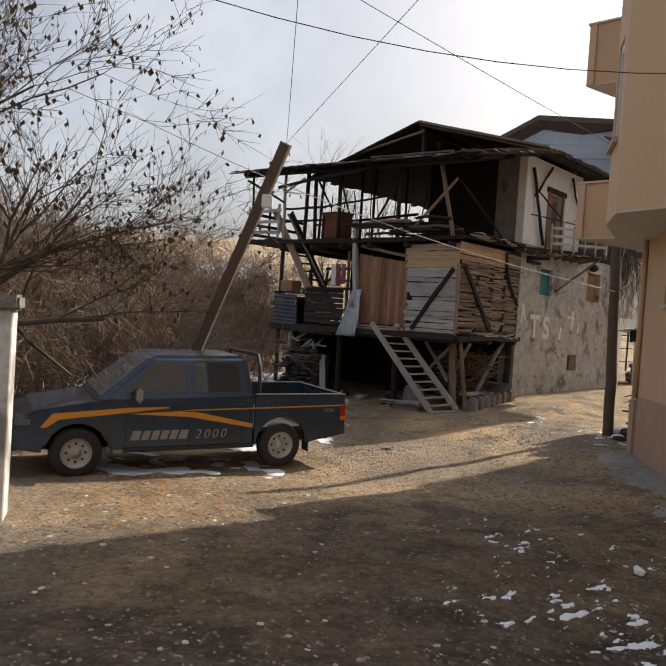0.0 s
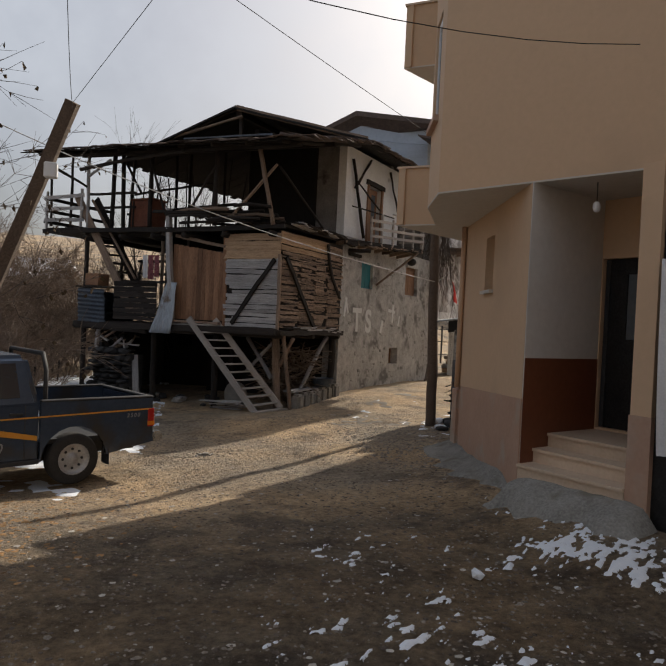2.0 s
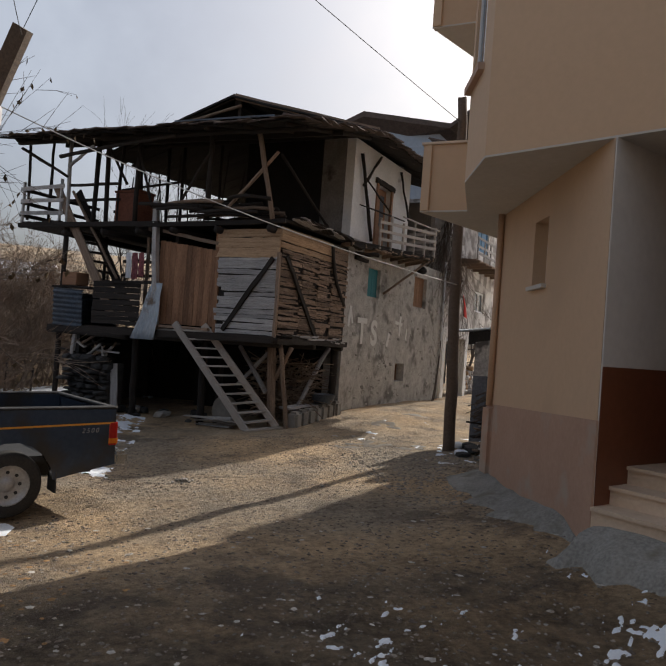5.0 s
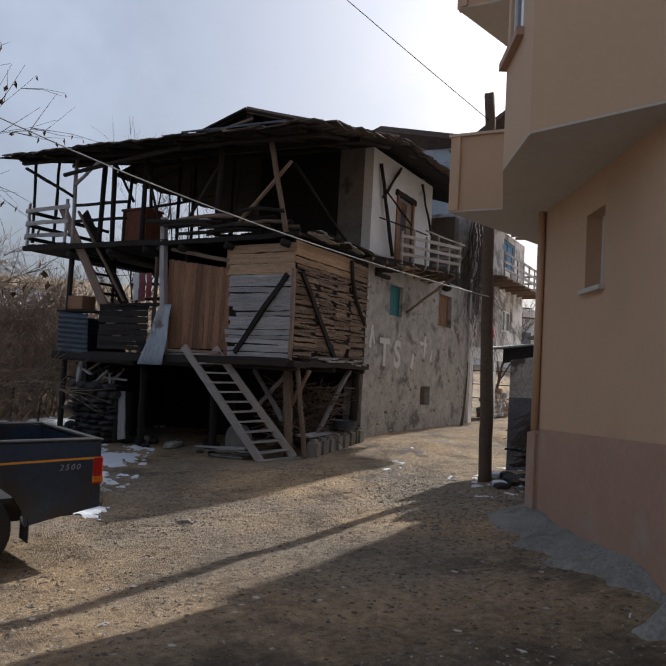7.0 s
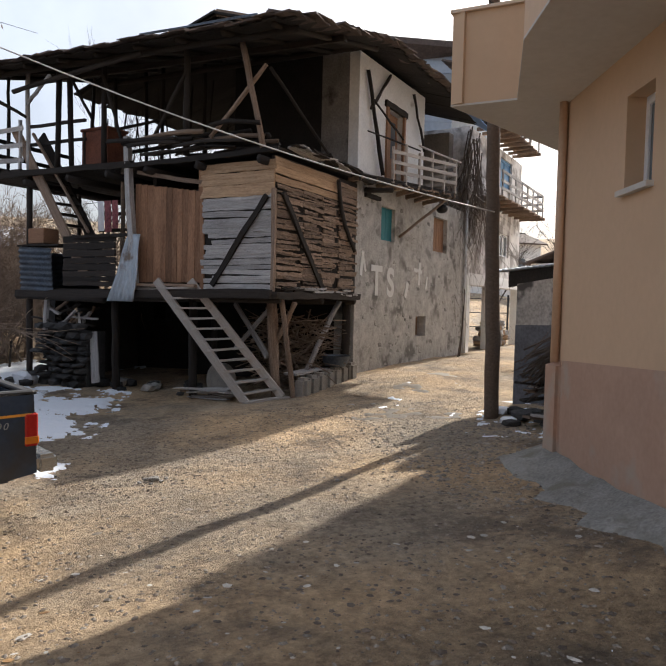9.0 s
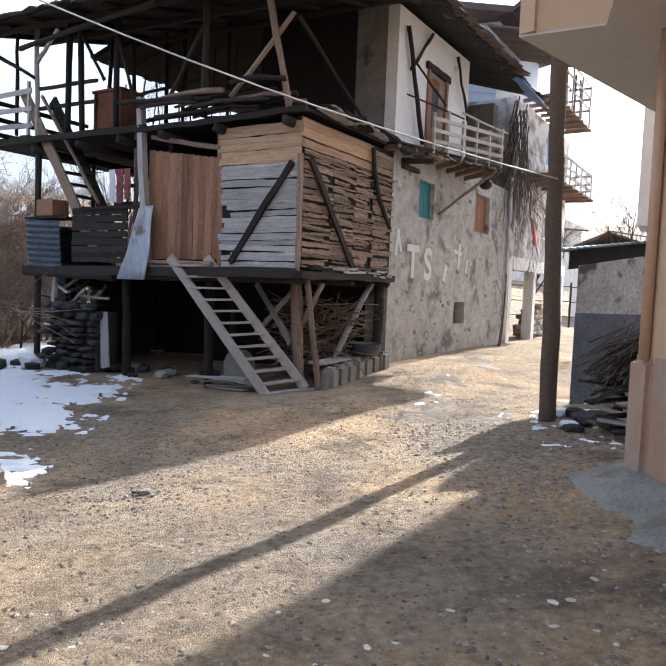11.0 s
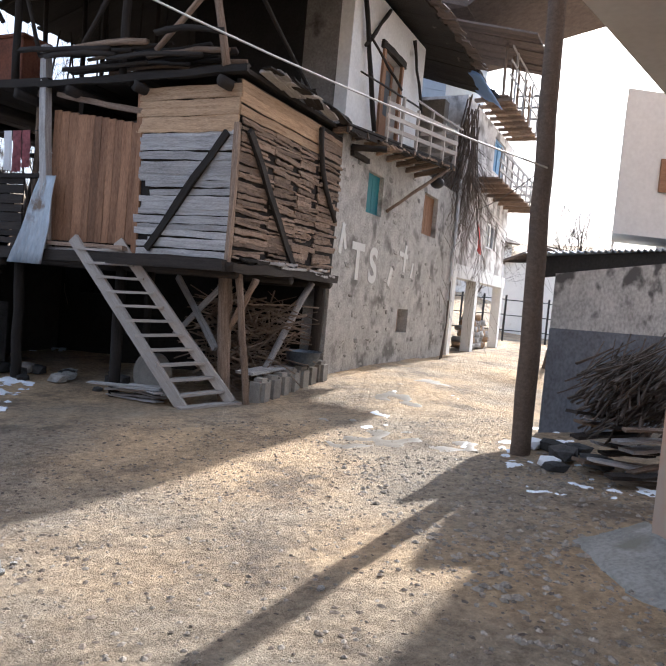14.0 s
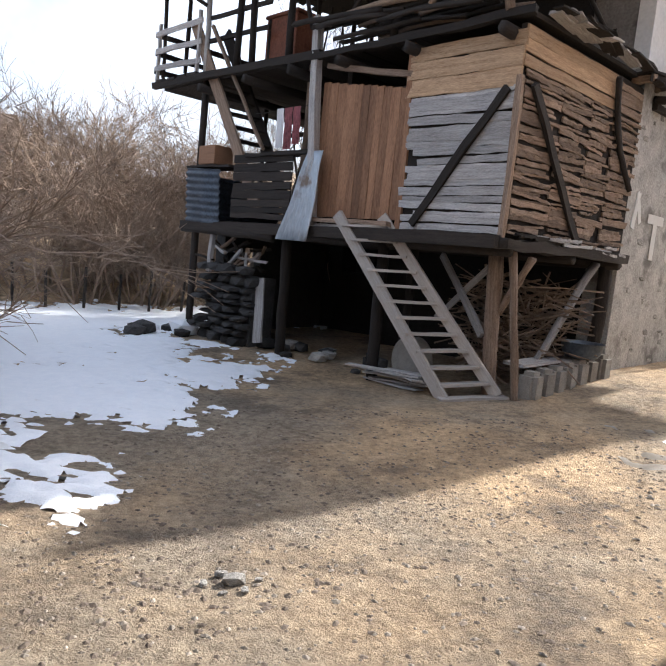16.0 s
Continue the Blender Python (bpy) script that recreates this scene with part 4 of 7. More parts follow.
# overhanging upper floors
FARW = Vector((7.3, 14.5))
slab = [U0, K1, K2, Vector((5.02, 12.05)), BL, FARW, Vector((10.5, 13.0)), Vector((9.5, 6.5))]
bm = bmesh.new()
prism(bm, slab, 2.72, 2.74)
part("soffit", bm, M_SOFFIT, beige, "pale grey painted soffit")
up = [U0, K1, K2, Vector((5.30, 12.2)), Vector((7.6, 14.0)), Vector((10.3, 12.8)), Vector((9.3, 6.7))]
W2 = (0.42, 0.98, 3.86, 5.3)
for i in range(len(up)):
    p, r = up[i], up[(i + 1) % len(up)]
    part("upper_wall", wall_bm(p, r, 2.741, 8.6, 0.25, [W2] if i == 1 else (), -1), M_BEIGE, beige)
uw0, uw1 = K1.lerp(K2, 0.42 / 1.108), K1.lerp(K2, 0.98 / 1.108)
kd = (K2 - K1).normalized()
ko = Vector((-kd.y, kd.x))
uwin = part("upper_window", wall_bm(uw0 - ko * 0.03, uw1 - ko * 0.03, 3.86, 5.3, 0.06, [(0.06, 0.5, 3.93, 5.2)], -1), M_PVC, beige, "white framed upper window")
part("window_pane", wall_bm(uw0 - ko * 0.05 + kd * 0.06, uw1 - ko * 0.05 - kd * 0.06, 3.93, 5.2, 0.01, (), -1), M_PANE, uwin)
part("window_sill", bev(wall_bm(uw0 + ko * 0.07 - kd * 0.05, K2 + ko * 0.07 + kd * 0.06, 3.78, 3.86, 0.25, (), -1), 0.008), M_DADO, uwin, "brown window sill")
bm = bmesh.new()
prism(bm, [v + (v - Vector((7, 10))).normalized() * 0.5 for v in up], 8.6, 8.75)
part("roof_slab", bm, M_SOFFIT, beige)
# balconies: wedge-shaped floor with solid parapet, one above the other
JB = Vector((5.02, 12.05))
for z0, z1, nm in ((2.742, 3.70, "balcony_parapet"), (5.45, 6.5, "balcony_parapet")):
    if z0 > 4:
        bm = bmesh.new()
        prism(bm, [JB, BL, FARW, Vector((6.0, 12.0))], z0 - 0.02, z0)
        part("balcony_soffit", bm, M_SOFFIT, beige)
    bm = wall_bm(JB + Vector((0.6, -0.45)), BL, z0, z1, 0.14, (), -1)
    part(nm, bm, M_BEIGE, beige)
    part(nm, wall_bm(BL, FARW, z0, z1, 0.14, (), -1), M_BEIGE, beige)
    d = (BL - JB).normalized()
    part("coping", bev(wall_bm(JB + Vector((0.6, -0.45)) + Vector((-0.02, -0.03)), BL + Vector((-0.04, -0.02)), z1 + 0.002, z1 + 0.035, 0.2, (), -1), 0.006), M_MARBLE, beige)
tube("downpipe", [(*(BF + nout * 0.05 - wd * 0.12), 2.72), (*(BF + nout * 0.05 - wd * 0.12), 0.0)], 0.045, M_PIPE, beige, "beige plastic downpipe", sides=10)
# neighbouring dark garage front past the door
part("garage_door", wall_bm(PR + E_DIR * 0.23 + N_IN * 0.06, PR + E_DIR * 1.75 + N_IN * 0.06, -0.9, 2.7, 0.06, (), 1), M_IRON, beige, "dark iron garage leaf")
part("wall", wall_bm(PR + E_DIR * 1.76, PR + E_DIR * 6.0, -1.0, 8.6, 0.3, (), 1), M_BEIGE, beige)
cloth = thing("hanging_sheet", (*(PR + E_DIR * 0.7), -0.55), "pale grey cloth sheet hung over the dark garage door", "sheet")
vs, fs = [], []
for i in range(13):
    for k in range(11):
        p = PR + E_DIR * (0.27 + 0.9 * i / 12 + 0.05 * k / 10) - N_IN * (0.05 + 0.03 * math.sin(i * 1.9 + k * 0.3) * (k / 10 + 0.3))
        vs.append((p.x, p.y, 1.75 - k * 0.19))
for i in range(12):
    for k in range(10):
        a = i * 11 + k
        fs.append((a, a + 1, a + 12, a + 11))
raw("cloth", vs, fs, M_CLOTH_A, cloth, smooth=True)

# ---- wooden service pole beside the lane ----
pole = thing("utility_pole", (6.23, 15.0, -1.2), "dark tarred wooden utility pole in the lane", "pole")
stick("post", (6.24, 15.0, -1.45), (6.03, 15.0, 5.5), 0.23, 0.23, M_POLE, pole, up=(0, 1, 0), sides=12, jit=0.022, taper=0.74, n=14)

# ---- shed behind the pole ----
shed = thing("shed", (8.0, 16.6, -1.1), "low stained concrete shed with a corrugated roof", "shed")
SA, SB = Vector((7.06, 15.98)), Vector((9.6, 16.62))
sd = (SB - SA).normalized()
sn = Vector((0.70, 0.714))
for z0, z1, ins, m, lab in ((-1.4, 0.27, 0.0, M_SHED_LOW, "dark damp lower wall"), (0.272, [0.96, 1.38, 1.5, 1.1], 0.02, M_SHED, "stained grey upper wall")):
    bm = bmesh.new()
    prism(bm, [SA + sn * ins, SB + sn * ins, SB + sn * 2.0, SA + sn * 2.0], z0, z1)
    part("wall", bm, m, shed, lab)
# black strip added for the shaded gap between wall and roof sheet
bm = bmesh.new()
prism(bm, [SA - sd * 0.2 + sn * 0.06, SB + sn * 0.06, SB + sn * 0.14, SA - sd * 0.2 + sn * 0.14], [0.90, 1.36, 1.36, 0.90], [1.16, 1.55, 1.55, 1.16])
part("fascia", bm, M_BLACK, shed)


def corrugated(name, o, u, v, nu, amp, pitch, material, parent, label="", nv=1):
    """A corrugated sheet spanned by u (across the waves) and v from o."""
    o, u, v = Vector(o), Vector(u), Vector(v)
    nrm = u.cross(v).normalized()
    vs, fs = [], []
    for k in range(nv + 1):
        for i in range(nu + 1):
            vs.append(o + u * (i / nu) + v * (k / nv) + nrm * amp * math.sin(2 * math.pi * u.length * i / nu / pitch))
    for k in range(nv):
        for i in range(nu):
            a = k * (nu + 1) + i
            fs.append((a, a + 1, a + nu + 2, a + nu + 1))
    ob = raw(name, vs, fs, material, parent, label, smooth=True)
    md = ob.modifiers.new("thick", "SOLIDIFY")
    md.thickness = 0.006
    return ob


p = SA - sd * 0.55 - sn * 0.10
corrugated("roof_sheet", (p.x, p.y, 1.14), (*(sd * 3.4), 0.44), (*(sn * 2.3), 0.12), 160, 0.022, 0.13, M_ZINC, shed, "grey corrugated roof sheet")


# ---- cream house past the shed, and an unseen tall block added for shade ----
cream = thing("cream_house", (9.5, 18.0, -1.0), "weathered white rendered house with an overhanging upper storey", "house")
CA, CB = Vector((8.58, 16.98)), Vector((13.0, 16.4))
part("wall", wall_bm(CA + Vector((1.6, 0.3)), CB + Vector((0, 0.5)), -1.3, 1.70, 0.5, (), 1), M_CREAM, cream)
bm = bmesh.new()
prism(bm, [CA, CB, Vector((14.0, 17.4)), Vector((9.3, 17.95))], 1.702, 3.78)
part("upper_wall", bm, M_CREAM, cream)
part("vent_frame", wall_bm(CA + (CB - CA).normalized() * 0.62 + Vector((0, -0.03)), CA + (CB - CA).normalized() * 0.84 + Vector((0, -0.03)), 2.36, 2.84, 0.028, (), 1), M_WINWOOD, cream, "small brown wooden window")
tall = thing("tall_shade_block", (13.0, 20.0, -1.0), "plain tall cream house behind the lane's edge", "house")
bm = bmesh.new()
prism(bm, [(11.0, 18.93), (15.5, 14.5), (20.0, 18.5), (15.5, 23.4)], -1.3, 8.2)
part("wall", bm, M_CREAM, tall)
bm = bmesh.new()
prism(bm, [(11.0, 18.93), (15.5, 14.5), (20.0, 18.5), (15.5, 23.4)], 8.202, 8.4)
part("roof", bm, M_TILE, tall)

# ---- plain blocks added behind the start, never seen, to shade the lane ----
back = thing("unseen_shade_block", (-2.0, -9.0, 0.0), "plain mud-plastered village houses closing the lane", "house", kind="structure")
for x0, x1, y0, y1, zt in ((-13, 3, -11, -6, 8.5), (4.5, 14, -10, -4, 8.5), (-16, -9, -5, 4.5, 6.5)):
    bm = bmesh.new()
    prism(bm, [(x0, y0), (x1, y0), (x1, y1), (x0, y1)], -1.5, zt)
    part("wall", bm, M_MUD, back)


# ---- open loft and left wing of the old house ----
def post(b, z0, z1, w=0.11, m=None, a=-0.05, lean_b=0.0):
    return stick("loft_post", H(a, b, z0), H(a, b + lean_b, z1), w, w, m or M_WOOD_DARK, house, up=VV, sides=7, jit=0.015)


for b, ln in ((6.72, 0.05), (5.75, -0.05), (5.3, 0.1), (4.3, 0.0), (2.05, 0.0)):
    post(b, 3.35, roof_pt(0, b) - 0.05, RNG.uniform(0.09, 0.13), M_WOOD_GREY if b > 6.5 else None, lean_b=ln)
post(0.12, 3.3, 5.25, 0.11, M_WOOD_BROWN, a=-0.2, lean_b=0.5)
for b, ln in ((7.45, 0.0), (8.3, 0.1)):
    post(b, 3.5, roof_pt(0, b) - 0.05, 0.08, lean_b=ln)
for b, a in ((6.9, 2.8), (5.6, 3.0), (4.2, 3.0), (6.2, 3.1), (7.8, 2.6)):
    stick("loft_post", H(a, b, 3.35), H(a, b + RNG.uniform(-0.2, 0.2), roof_pt(min(a, 3), b) - 0.05), 0.1, 0.1, M_WOOD_DARK, house, up=VV, sides=7, jit=0.02)
stick("brace", H(-0.1, 0.15, 4.78), H(-0.1, 1.4, 3.62), 0.08, 0.08, M_WOOD_BROWN, house, sides=6)
stick("brace", H(-0.05, 0.1, 4.75), H(2.3, 0.05, 3.45), 0.07, 0.07, M_WOOD_DARK, house, sides=6)
stick("brace", H(-0.1, 2.05, 4.9), H(-0.1, 2.9, 3.7), 0.07, 0.07, M_WOOD_DARK, house, sides=6)
stick("brace", H(-0.1, 4.3, 5.2), H(-0.1, 3.7, 3.7), 0.07, 0.07, M_WOOD_DARK, house, sides=6)
stick("brace", H(-0.1, 6.75, 4.6), H(-0.6, 8.0, 5.3), 0.08, 0.08, M_WOOD_DARK, house, sides=6)
stick("brace", H(-0.1, 5.3, 5.3), H(-0.1, 4.6, 4.3), 0.07, 0.07, M_WOOD_DARK, house, sides=6)
stick("brace", H(-0.1, 6.7, 4.9), H(-0.7, 5.2, 5.12), 0.08, 0.08, M_WOOD_GREY, house, sides=6)
for z in (3.95, 4.35):
    stick("loft_rail", H(-0.02, 4.9, z), H(-0.02, 6.75, z + 0.04), 0.05, 0.07, M_WOOD_DARK, house)
stick("loft_rail", H(2.9, 3.6, 4.5), H(2.9, 8.2, 4.35), 0.06, 0.08, M_WOOD_DARK, house)
stick("loft_rail", H(2.9, 4.6, 5.2), H(2.9, 7.9, 5.0), 0.06, 0.06, M_WOOD_DARK, house)
for i in range(9):
    b = 3.7 + i * 0.5
    stick("wattle", H(3.0, b, 3.4), H(3.0, b + RNG.uniform(-0.4, 0.4), 5.0 + RNG.uniform(0, 1)), 0.04, 0.04, M_WOOD_DARK, house, up=VV, sides=5)
# corner gallery with pale rails
for z in (3.64, 3.98, 4.34):
    stick("gallery_rail", H(-0.12, 6.85, z + RNG.uniform(-0.03, 0.03)), H(-0.15, 8.5, z + RNG.uniform(-0.04, 0.04)), 0.03, 0.10, M_WOOD_GREY, house, jit=0.015)
    stick("gallery_rail", H(-0.15, 8.5, z), H(2.6, 8.5, z), 0.03, 0.10, M_WOOD_DARK, house, jit=0.015)
for b in (6.95, 8.45):
    stick("gallery_post", H(-0.1, b, 3.35), H(-0.1, b, 4.55), 0.06, 0.06, M_WOOD_GREY, house, up=VV)
for b in (7.0, 7.35, 7.75, 8.15):
    stick("gallery_board", H(-0.2, b, 3.40), H(2.7, b, 3.40), 0.3, 0.05, M_WOOD_DARK, house)
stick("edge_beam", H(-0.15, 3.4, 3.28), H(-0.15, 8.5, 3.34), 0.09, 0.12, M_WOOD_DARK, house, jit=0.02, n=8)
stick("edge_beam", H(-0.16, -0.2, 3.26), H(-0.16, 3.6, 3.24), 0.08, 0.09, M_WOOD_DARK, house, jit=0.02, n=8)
for i, z in enumerate((2.6, 2.2)):
    stick("stud_rail", H(1.9, 3.5, z), H(1.9, 6.6, z + 0.05), 0.05, 0.08, M_WOOD_DARK, house)
post(6.75, -1.6, 3.3, 0.14, None, a=0.0, lean_b=0.02)
post(7.0, 0.6, 3.3, 0.09, None, a=1.6)
post(4.05, 0.7, 3.3, 0.10, M_WOOD_BROWN, a=0.25)
post(5.3, 0.7, 3.3, 0.10, None, a=1.8)
part("stable_wall", wall_bm(H(1.9, 3.15, 0).xy, H(1.9, 5.2, 0).xy, 0.75, 3.2, 0.12, [(0.9, 1.7, 1.9, 2.7)], -1), M_SHADE_DARK, house)
part("cabin_inner_wall", wall_bm(H(0.3, 3.25, 0).xy, H(1.9, 3.25, 0).xy, 0.75, 3.2, 0.1, (), -1), M_WOOD_DARK, house)

# logs and boards stored along the loft edge
logs = []
for i in range(24):
    b0 = RNG.uniform(0.0, 2.3)
    ln = RNG.uniform(1.0, 1.9)
    z = 3.42 + (i // 6) * 0.10 + RNG.uniform(0, 0.03)
    r = RNG.uniform(0.05, 0.10)
    a = -0.26 + (i % 6) * 0.12 + RNG.uniform(-0.02, 0.02)
    lg = stick("log", H(a, b0, z), H(a + RNG.uniform(-0.12, 0.12), b0 + ln, z + RNG.uniform(-0.03, 0.12)), r, r, (M_WOOD_DARK, M_WOOD_DARK, M_WOOD_DARK, M_WOOD_BROWN)[i % 4], None, sides=7, jit=0.02, bow=0.07)
    tagged(lg, "dark weathered pole stored on the loft edge", "log", "poles stored on the loft edge")
for i in range(14):
    a0 = RNG.uniform(0.1, 2.2)
    lg = stick("roof_slat", H(a0, -0.12 - RNG.uniform(0, 0.15), 3.36 + RNG.uniform(0, 0.12)), H(a0 + RNG.uniform(0.5, 1.1), -0.05 - RNG.uniform(0, 0.25), 3.34 + RNG.uniform(0, 0.12)), 0.16, 0.025, M_WOOD_DARK if i % 2 else M_WOOD_GREY, house, jit=0.02)
chest = thing("wooden_chest", H(0.5, 4.85, 3.4), "rust brown wooden chest standing on the loft floor", "chest")
cm = Matrix.Translation(H(0.45, 4.85, 3.80)) @ Matrix.Rotation(math.atan2(VV.y, VV.x), 4, "Z")
bm = bmesh.new()
box(bm, (0, 0, 0), (0.80, 0.55, 0.74))
part("body", bev(bm, 0.015), M_CHEST, chest, m=cm)
bm = bmesh.new()
box(bm, (0, 0, 0.40), (0.86, 0.60, 0.06))
part("lid", bev(bm, 0.012), M_CHEST, chest, m=cm)
for x in (-0.3, 0.3):
    bm = bmesh.new()
    box(bm, (x, 0.0, 0.0), (0.05, 0.58, 0.72))
    part("batten", bm, M_WOOD_DARK, chest, m=cm)

# stair up to the loft
stair = thing("loft_stair", H(0.2, 5.0, 0.8), "dark steep wooden stair rising to the loft", "stair")
for a, m in ((-0.05, M_WOOD_BROWN), (0.65, M_WOOD_DARK)):
    stick("stringer", H(a, 4.75, 0.92), H(a, 7.2, 4.38), 0.05, 0.24, m, stair, jit=0.012, n=7)
for i in range(9):
    f = (i + 0.6) / 9.4
    p0, p1 = H(-0.05, 4.95, 1.25).lerp(H(-0.05, 6.65, 3.6), f), H(0.65, 4.95, 1.25).lerp(H(0.65, 6.65, 3.6), f)
    stick("tread", p0, p1, 0.22, 0.04, M_WOOD_DARK, stair, n=2)
stick("handrail", H(-0.1, 4.7, 1.95), H(-0.1, 6.5, 4.2), 0.045, 0.05, M_WOOD_BROWN, stair)

# landing front: boards, corrugated iron and a flared zinc sheet
stick("landing_rail", H(-0.1, 3.45, 1.86), H(-0.1, 5.15, 1.86), 0.08, 0.06, M_WOOD_DARK, house)
z = 0.8
while z < 1.8:
    h = RNG.uniform(0.10, 0.16)
    stick("landing_board", H(-0.08, 3.9, z + h / 2), H(-0.08, 5.5, z + h / 2 + RNG.uniform(-0.02, 0.02)), 0.025, h - 0.015, M_WOOD_DARK, house, jit=0.012)
    z += h
corrugated("corrugated_sheet", H(-0.16, 5.75, 0.66), H(-0.22, 5.75, 1.62) - H(-0.16, 5.75, 0.66), H(-0.2, 6.78, 0.70) - H(-0.16, 5.75, 0.66), 70, 0.02, 0.12, M_ZINC_DARK, house, "dark dented corrugated iron sheet")
corrugated("side_sheet", H(-0.1, 6.8, 0.72), H(-0.1, 6.8, 1.6) - H(-0.1, 6.8, 0.72), H(2.0, 6.8, 0.72) - H(-0.1, 6.8, 0.72), 60, 0.02, 0.12, M_ZINC_DARK, house)
vs, fs = [], []
for k in range(9):
    f = k / 8
    for i in range(25):
        u = i / 24
        b = 3.12 + u * (0.36 + 0.40 * f)
        vs.append(H(-0.16 - 0.16 * f - 0.016 * math.sin(i * 1.55), b + 0.02 * math.sin(k), 1.86 - 1.36 * f))
for k in range(8):
    for i in range(24):
        a = k * 25 + i
        fs.append((a, a + 1, a + 26, a + 25))
ob = raw("zinc_sheet", vs, fs, M_ZINC, house, "pale flared zinc sheet beside the door", smooth=True)
ob.modifiers.new("thick", "SOLIDIFY").thickness = 0.004
stick("platform_beam", H(-0.12, 4.2, 0.52), H(-0.12, 7.0, 0.58), 0.15, 0.15, M_WOOD_DARK, house, sides=7, jit=0.02)
crate = thing("wooden_crate", H(0.1, 6.4, 1.65), "brown wooden crate on the landing", "crate")
bm = bmesh.new()
box(bm, (0, 0, 0), (0.55, 0.4, 0.34))
part("body", bev(bm, 0.01), M_WINWOOD, crate, m=Matrix.Translation(H(0.1, 6.4, 1.92)) @ Matrix.Rotation(2.4, 4, "Z"))
stick("shelf_board", H(0.1, 5.6, 1.71), H(0.1, 7.0, 1.70), 0.5, 0.04, M_WOOD_DARK, house)
# washing on a line
stick("washing_line", H(0.05, 3.6, 2.62), H(0.05, 5.2, 2.58), 0.012, 0.012, M_WIRE, house, sides=5)
for b0, b1, z1, m, lab in ((4.38, 4.56, 1.98, M_CLOTH_A, "white cloth hung on the washing line"), (4.16, 4.36, 1.95, M_CLOTH_B, "patterned dark red cloth on the washing line"), (3.96, 4.14, 2.02, M_CLOTH_B, "patterned dark red cloth on the washing line")):
    vs, fs = [], []
    for k in range(7):
        for i in range(9):
            b = b0 + (b1 - b0) * i / 8
            vs.append(H(0.02 + 0.02 * math.sin(i * 1.6 + k * 0.4) * (0.3 + k / 6), b + 0.008 * math.sin(k * 2), 2.61 - (2.61 - z1) * k / 6))
    for k in range(6):
        for i in range(8):
            a = k * 9 + i
            fs.append((a, a + 1, a + 10, a + 9))
    tagged(raw("hanging_cloth", vs, fs, m, None, smooth=True), lab, "cloth", "washing on the line")


# ---- dry stone pier and loose stones ----
def stone_mesh(seed, name="stone"):
    r = random.Random(seed)
    bm = bmesh.new()
    bmesh.ops.create_icosphere(bm, subdivisions=1, radius=0.5)
    for v in bm.verts:
        v.co *= 1 + r.uniform(-0.2, 0.2)
        for k in range(3):
            v.co[k] = max(-0.40, min(0.40, v.co[k]))
    me = bpy.data.meshes.new(name)
    bm.to_mesh(me)
    bm.free()
    return me


STONES = [stone_mesh(i) for i in range(6)]


def stone(at, size, material, parent=None, name="stone", turn=None):
    src = STONES[RNG.randrange(6)]
    key = src.name + material.name
    if key not in STONE_CACHE:
        me = src.copy()
        me.materials.append(material)
        STONE_CACHE[key] = me
    ob = new(name, STONE_CACHE[key])
    m = Matrix.Translation(at) @ Matrix.Rotation(RNG.uniform(0, 6.28) if turn is None else turn, 4, "Z") @ Matrix.Rotation(RNG.uniform(-0.12, 0.12), 4, "X") @ Matrix.Diagonal((*size, 1))
    return hang(ob, parent, m)


STONE_CACHE = {}
ANG_V = math.atan2(VV.y, VV.x)
ANG_U = math.atan2(VU.y, VU.x)
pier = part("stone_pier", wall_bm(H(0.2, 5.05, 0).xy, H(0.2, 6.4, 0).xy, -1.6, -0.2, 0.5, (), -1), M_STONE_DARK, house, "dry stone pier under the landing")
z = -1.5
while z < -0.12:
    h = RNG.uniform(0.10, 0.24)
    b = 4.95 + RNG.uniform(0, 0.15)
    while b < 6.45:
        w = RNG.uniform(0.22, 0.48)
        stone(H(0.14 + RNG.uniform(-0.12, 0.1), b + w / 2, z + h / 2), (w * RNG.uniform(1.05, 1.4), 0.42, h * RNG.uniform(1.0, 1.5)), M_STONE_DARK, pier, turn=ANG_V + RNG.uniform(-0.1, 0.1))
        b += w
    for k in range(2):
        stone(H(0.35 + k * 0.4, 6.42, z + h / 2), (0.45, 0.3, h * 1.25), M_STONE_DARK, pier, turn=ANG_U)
    z += h
for i in range(22):
    b, a = RNG.uniform(5.0, 6.3), RNG.uniform(0.05, 0.55)
    tw = stick("broken_timber", H(a, b, -0.16 + 0.02 * i), H(a + RNG.uniform(-0.2, 0.2), b + RNG.uniform(-0.75, 0.75), -0.1 + 0.02 * i + RNG.uniform(-0.1, 0.4)), RNG.uniform(0.04, 0.09), RNG.uniform(0.03, 0.06), (M_WOOD_DARK, M_WOOD_BROWN, M_WOOD_GREY)[i % 3], house, jit=0.012)
stick("pier_prop", H(0.08, 6.32, -0.2), H(0.02, 6.15, 0.6), 0.07, 0.10, M_WOOD_GREY, house, up=VV)
for i in range(16):
    b, a = RNG.uniform(2.2, 5.2), RNG.uniform(0.2, 1.6)
    p = H(a, b, 0)
    s = RNG.uniform(0.15, 0.42)
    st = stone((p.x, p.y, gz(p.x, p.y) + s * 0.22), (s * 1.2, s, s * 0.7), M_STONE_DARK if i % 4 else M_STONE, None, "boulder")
    tagged(st, "rough stone lying in the dark undercroft", "stone", "stones in the undercroft")
bd = stick("leaning_board", H(0.15, 4.72, -1.3), H(0.3, 4.98, -0.2), 0.04, 0.22, M_WOOD_GREY, None, up=VV)
tagged(bd, "grey board leaning in the undercroft", "board")

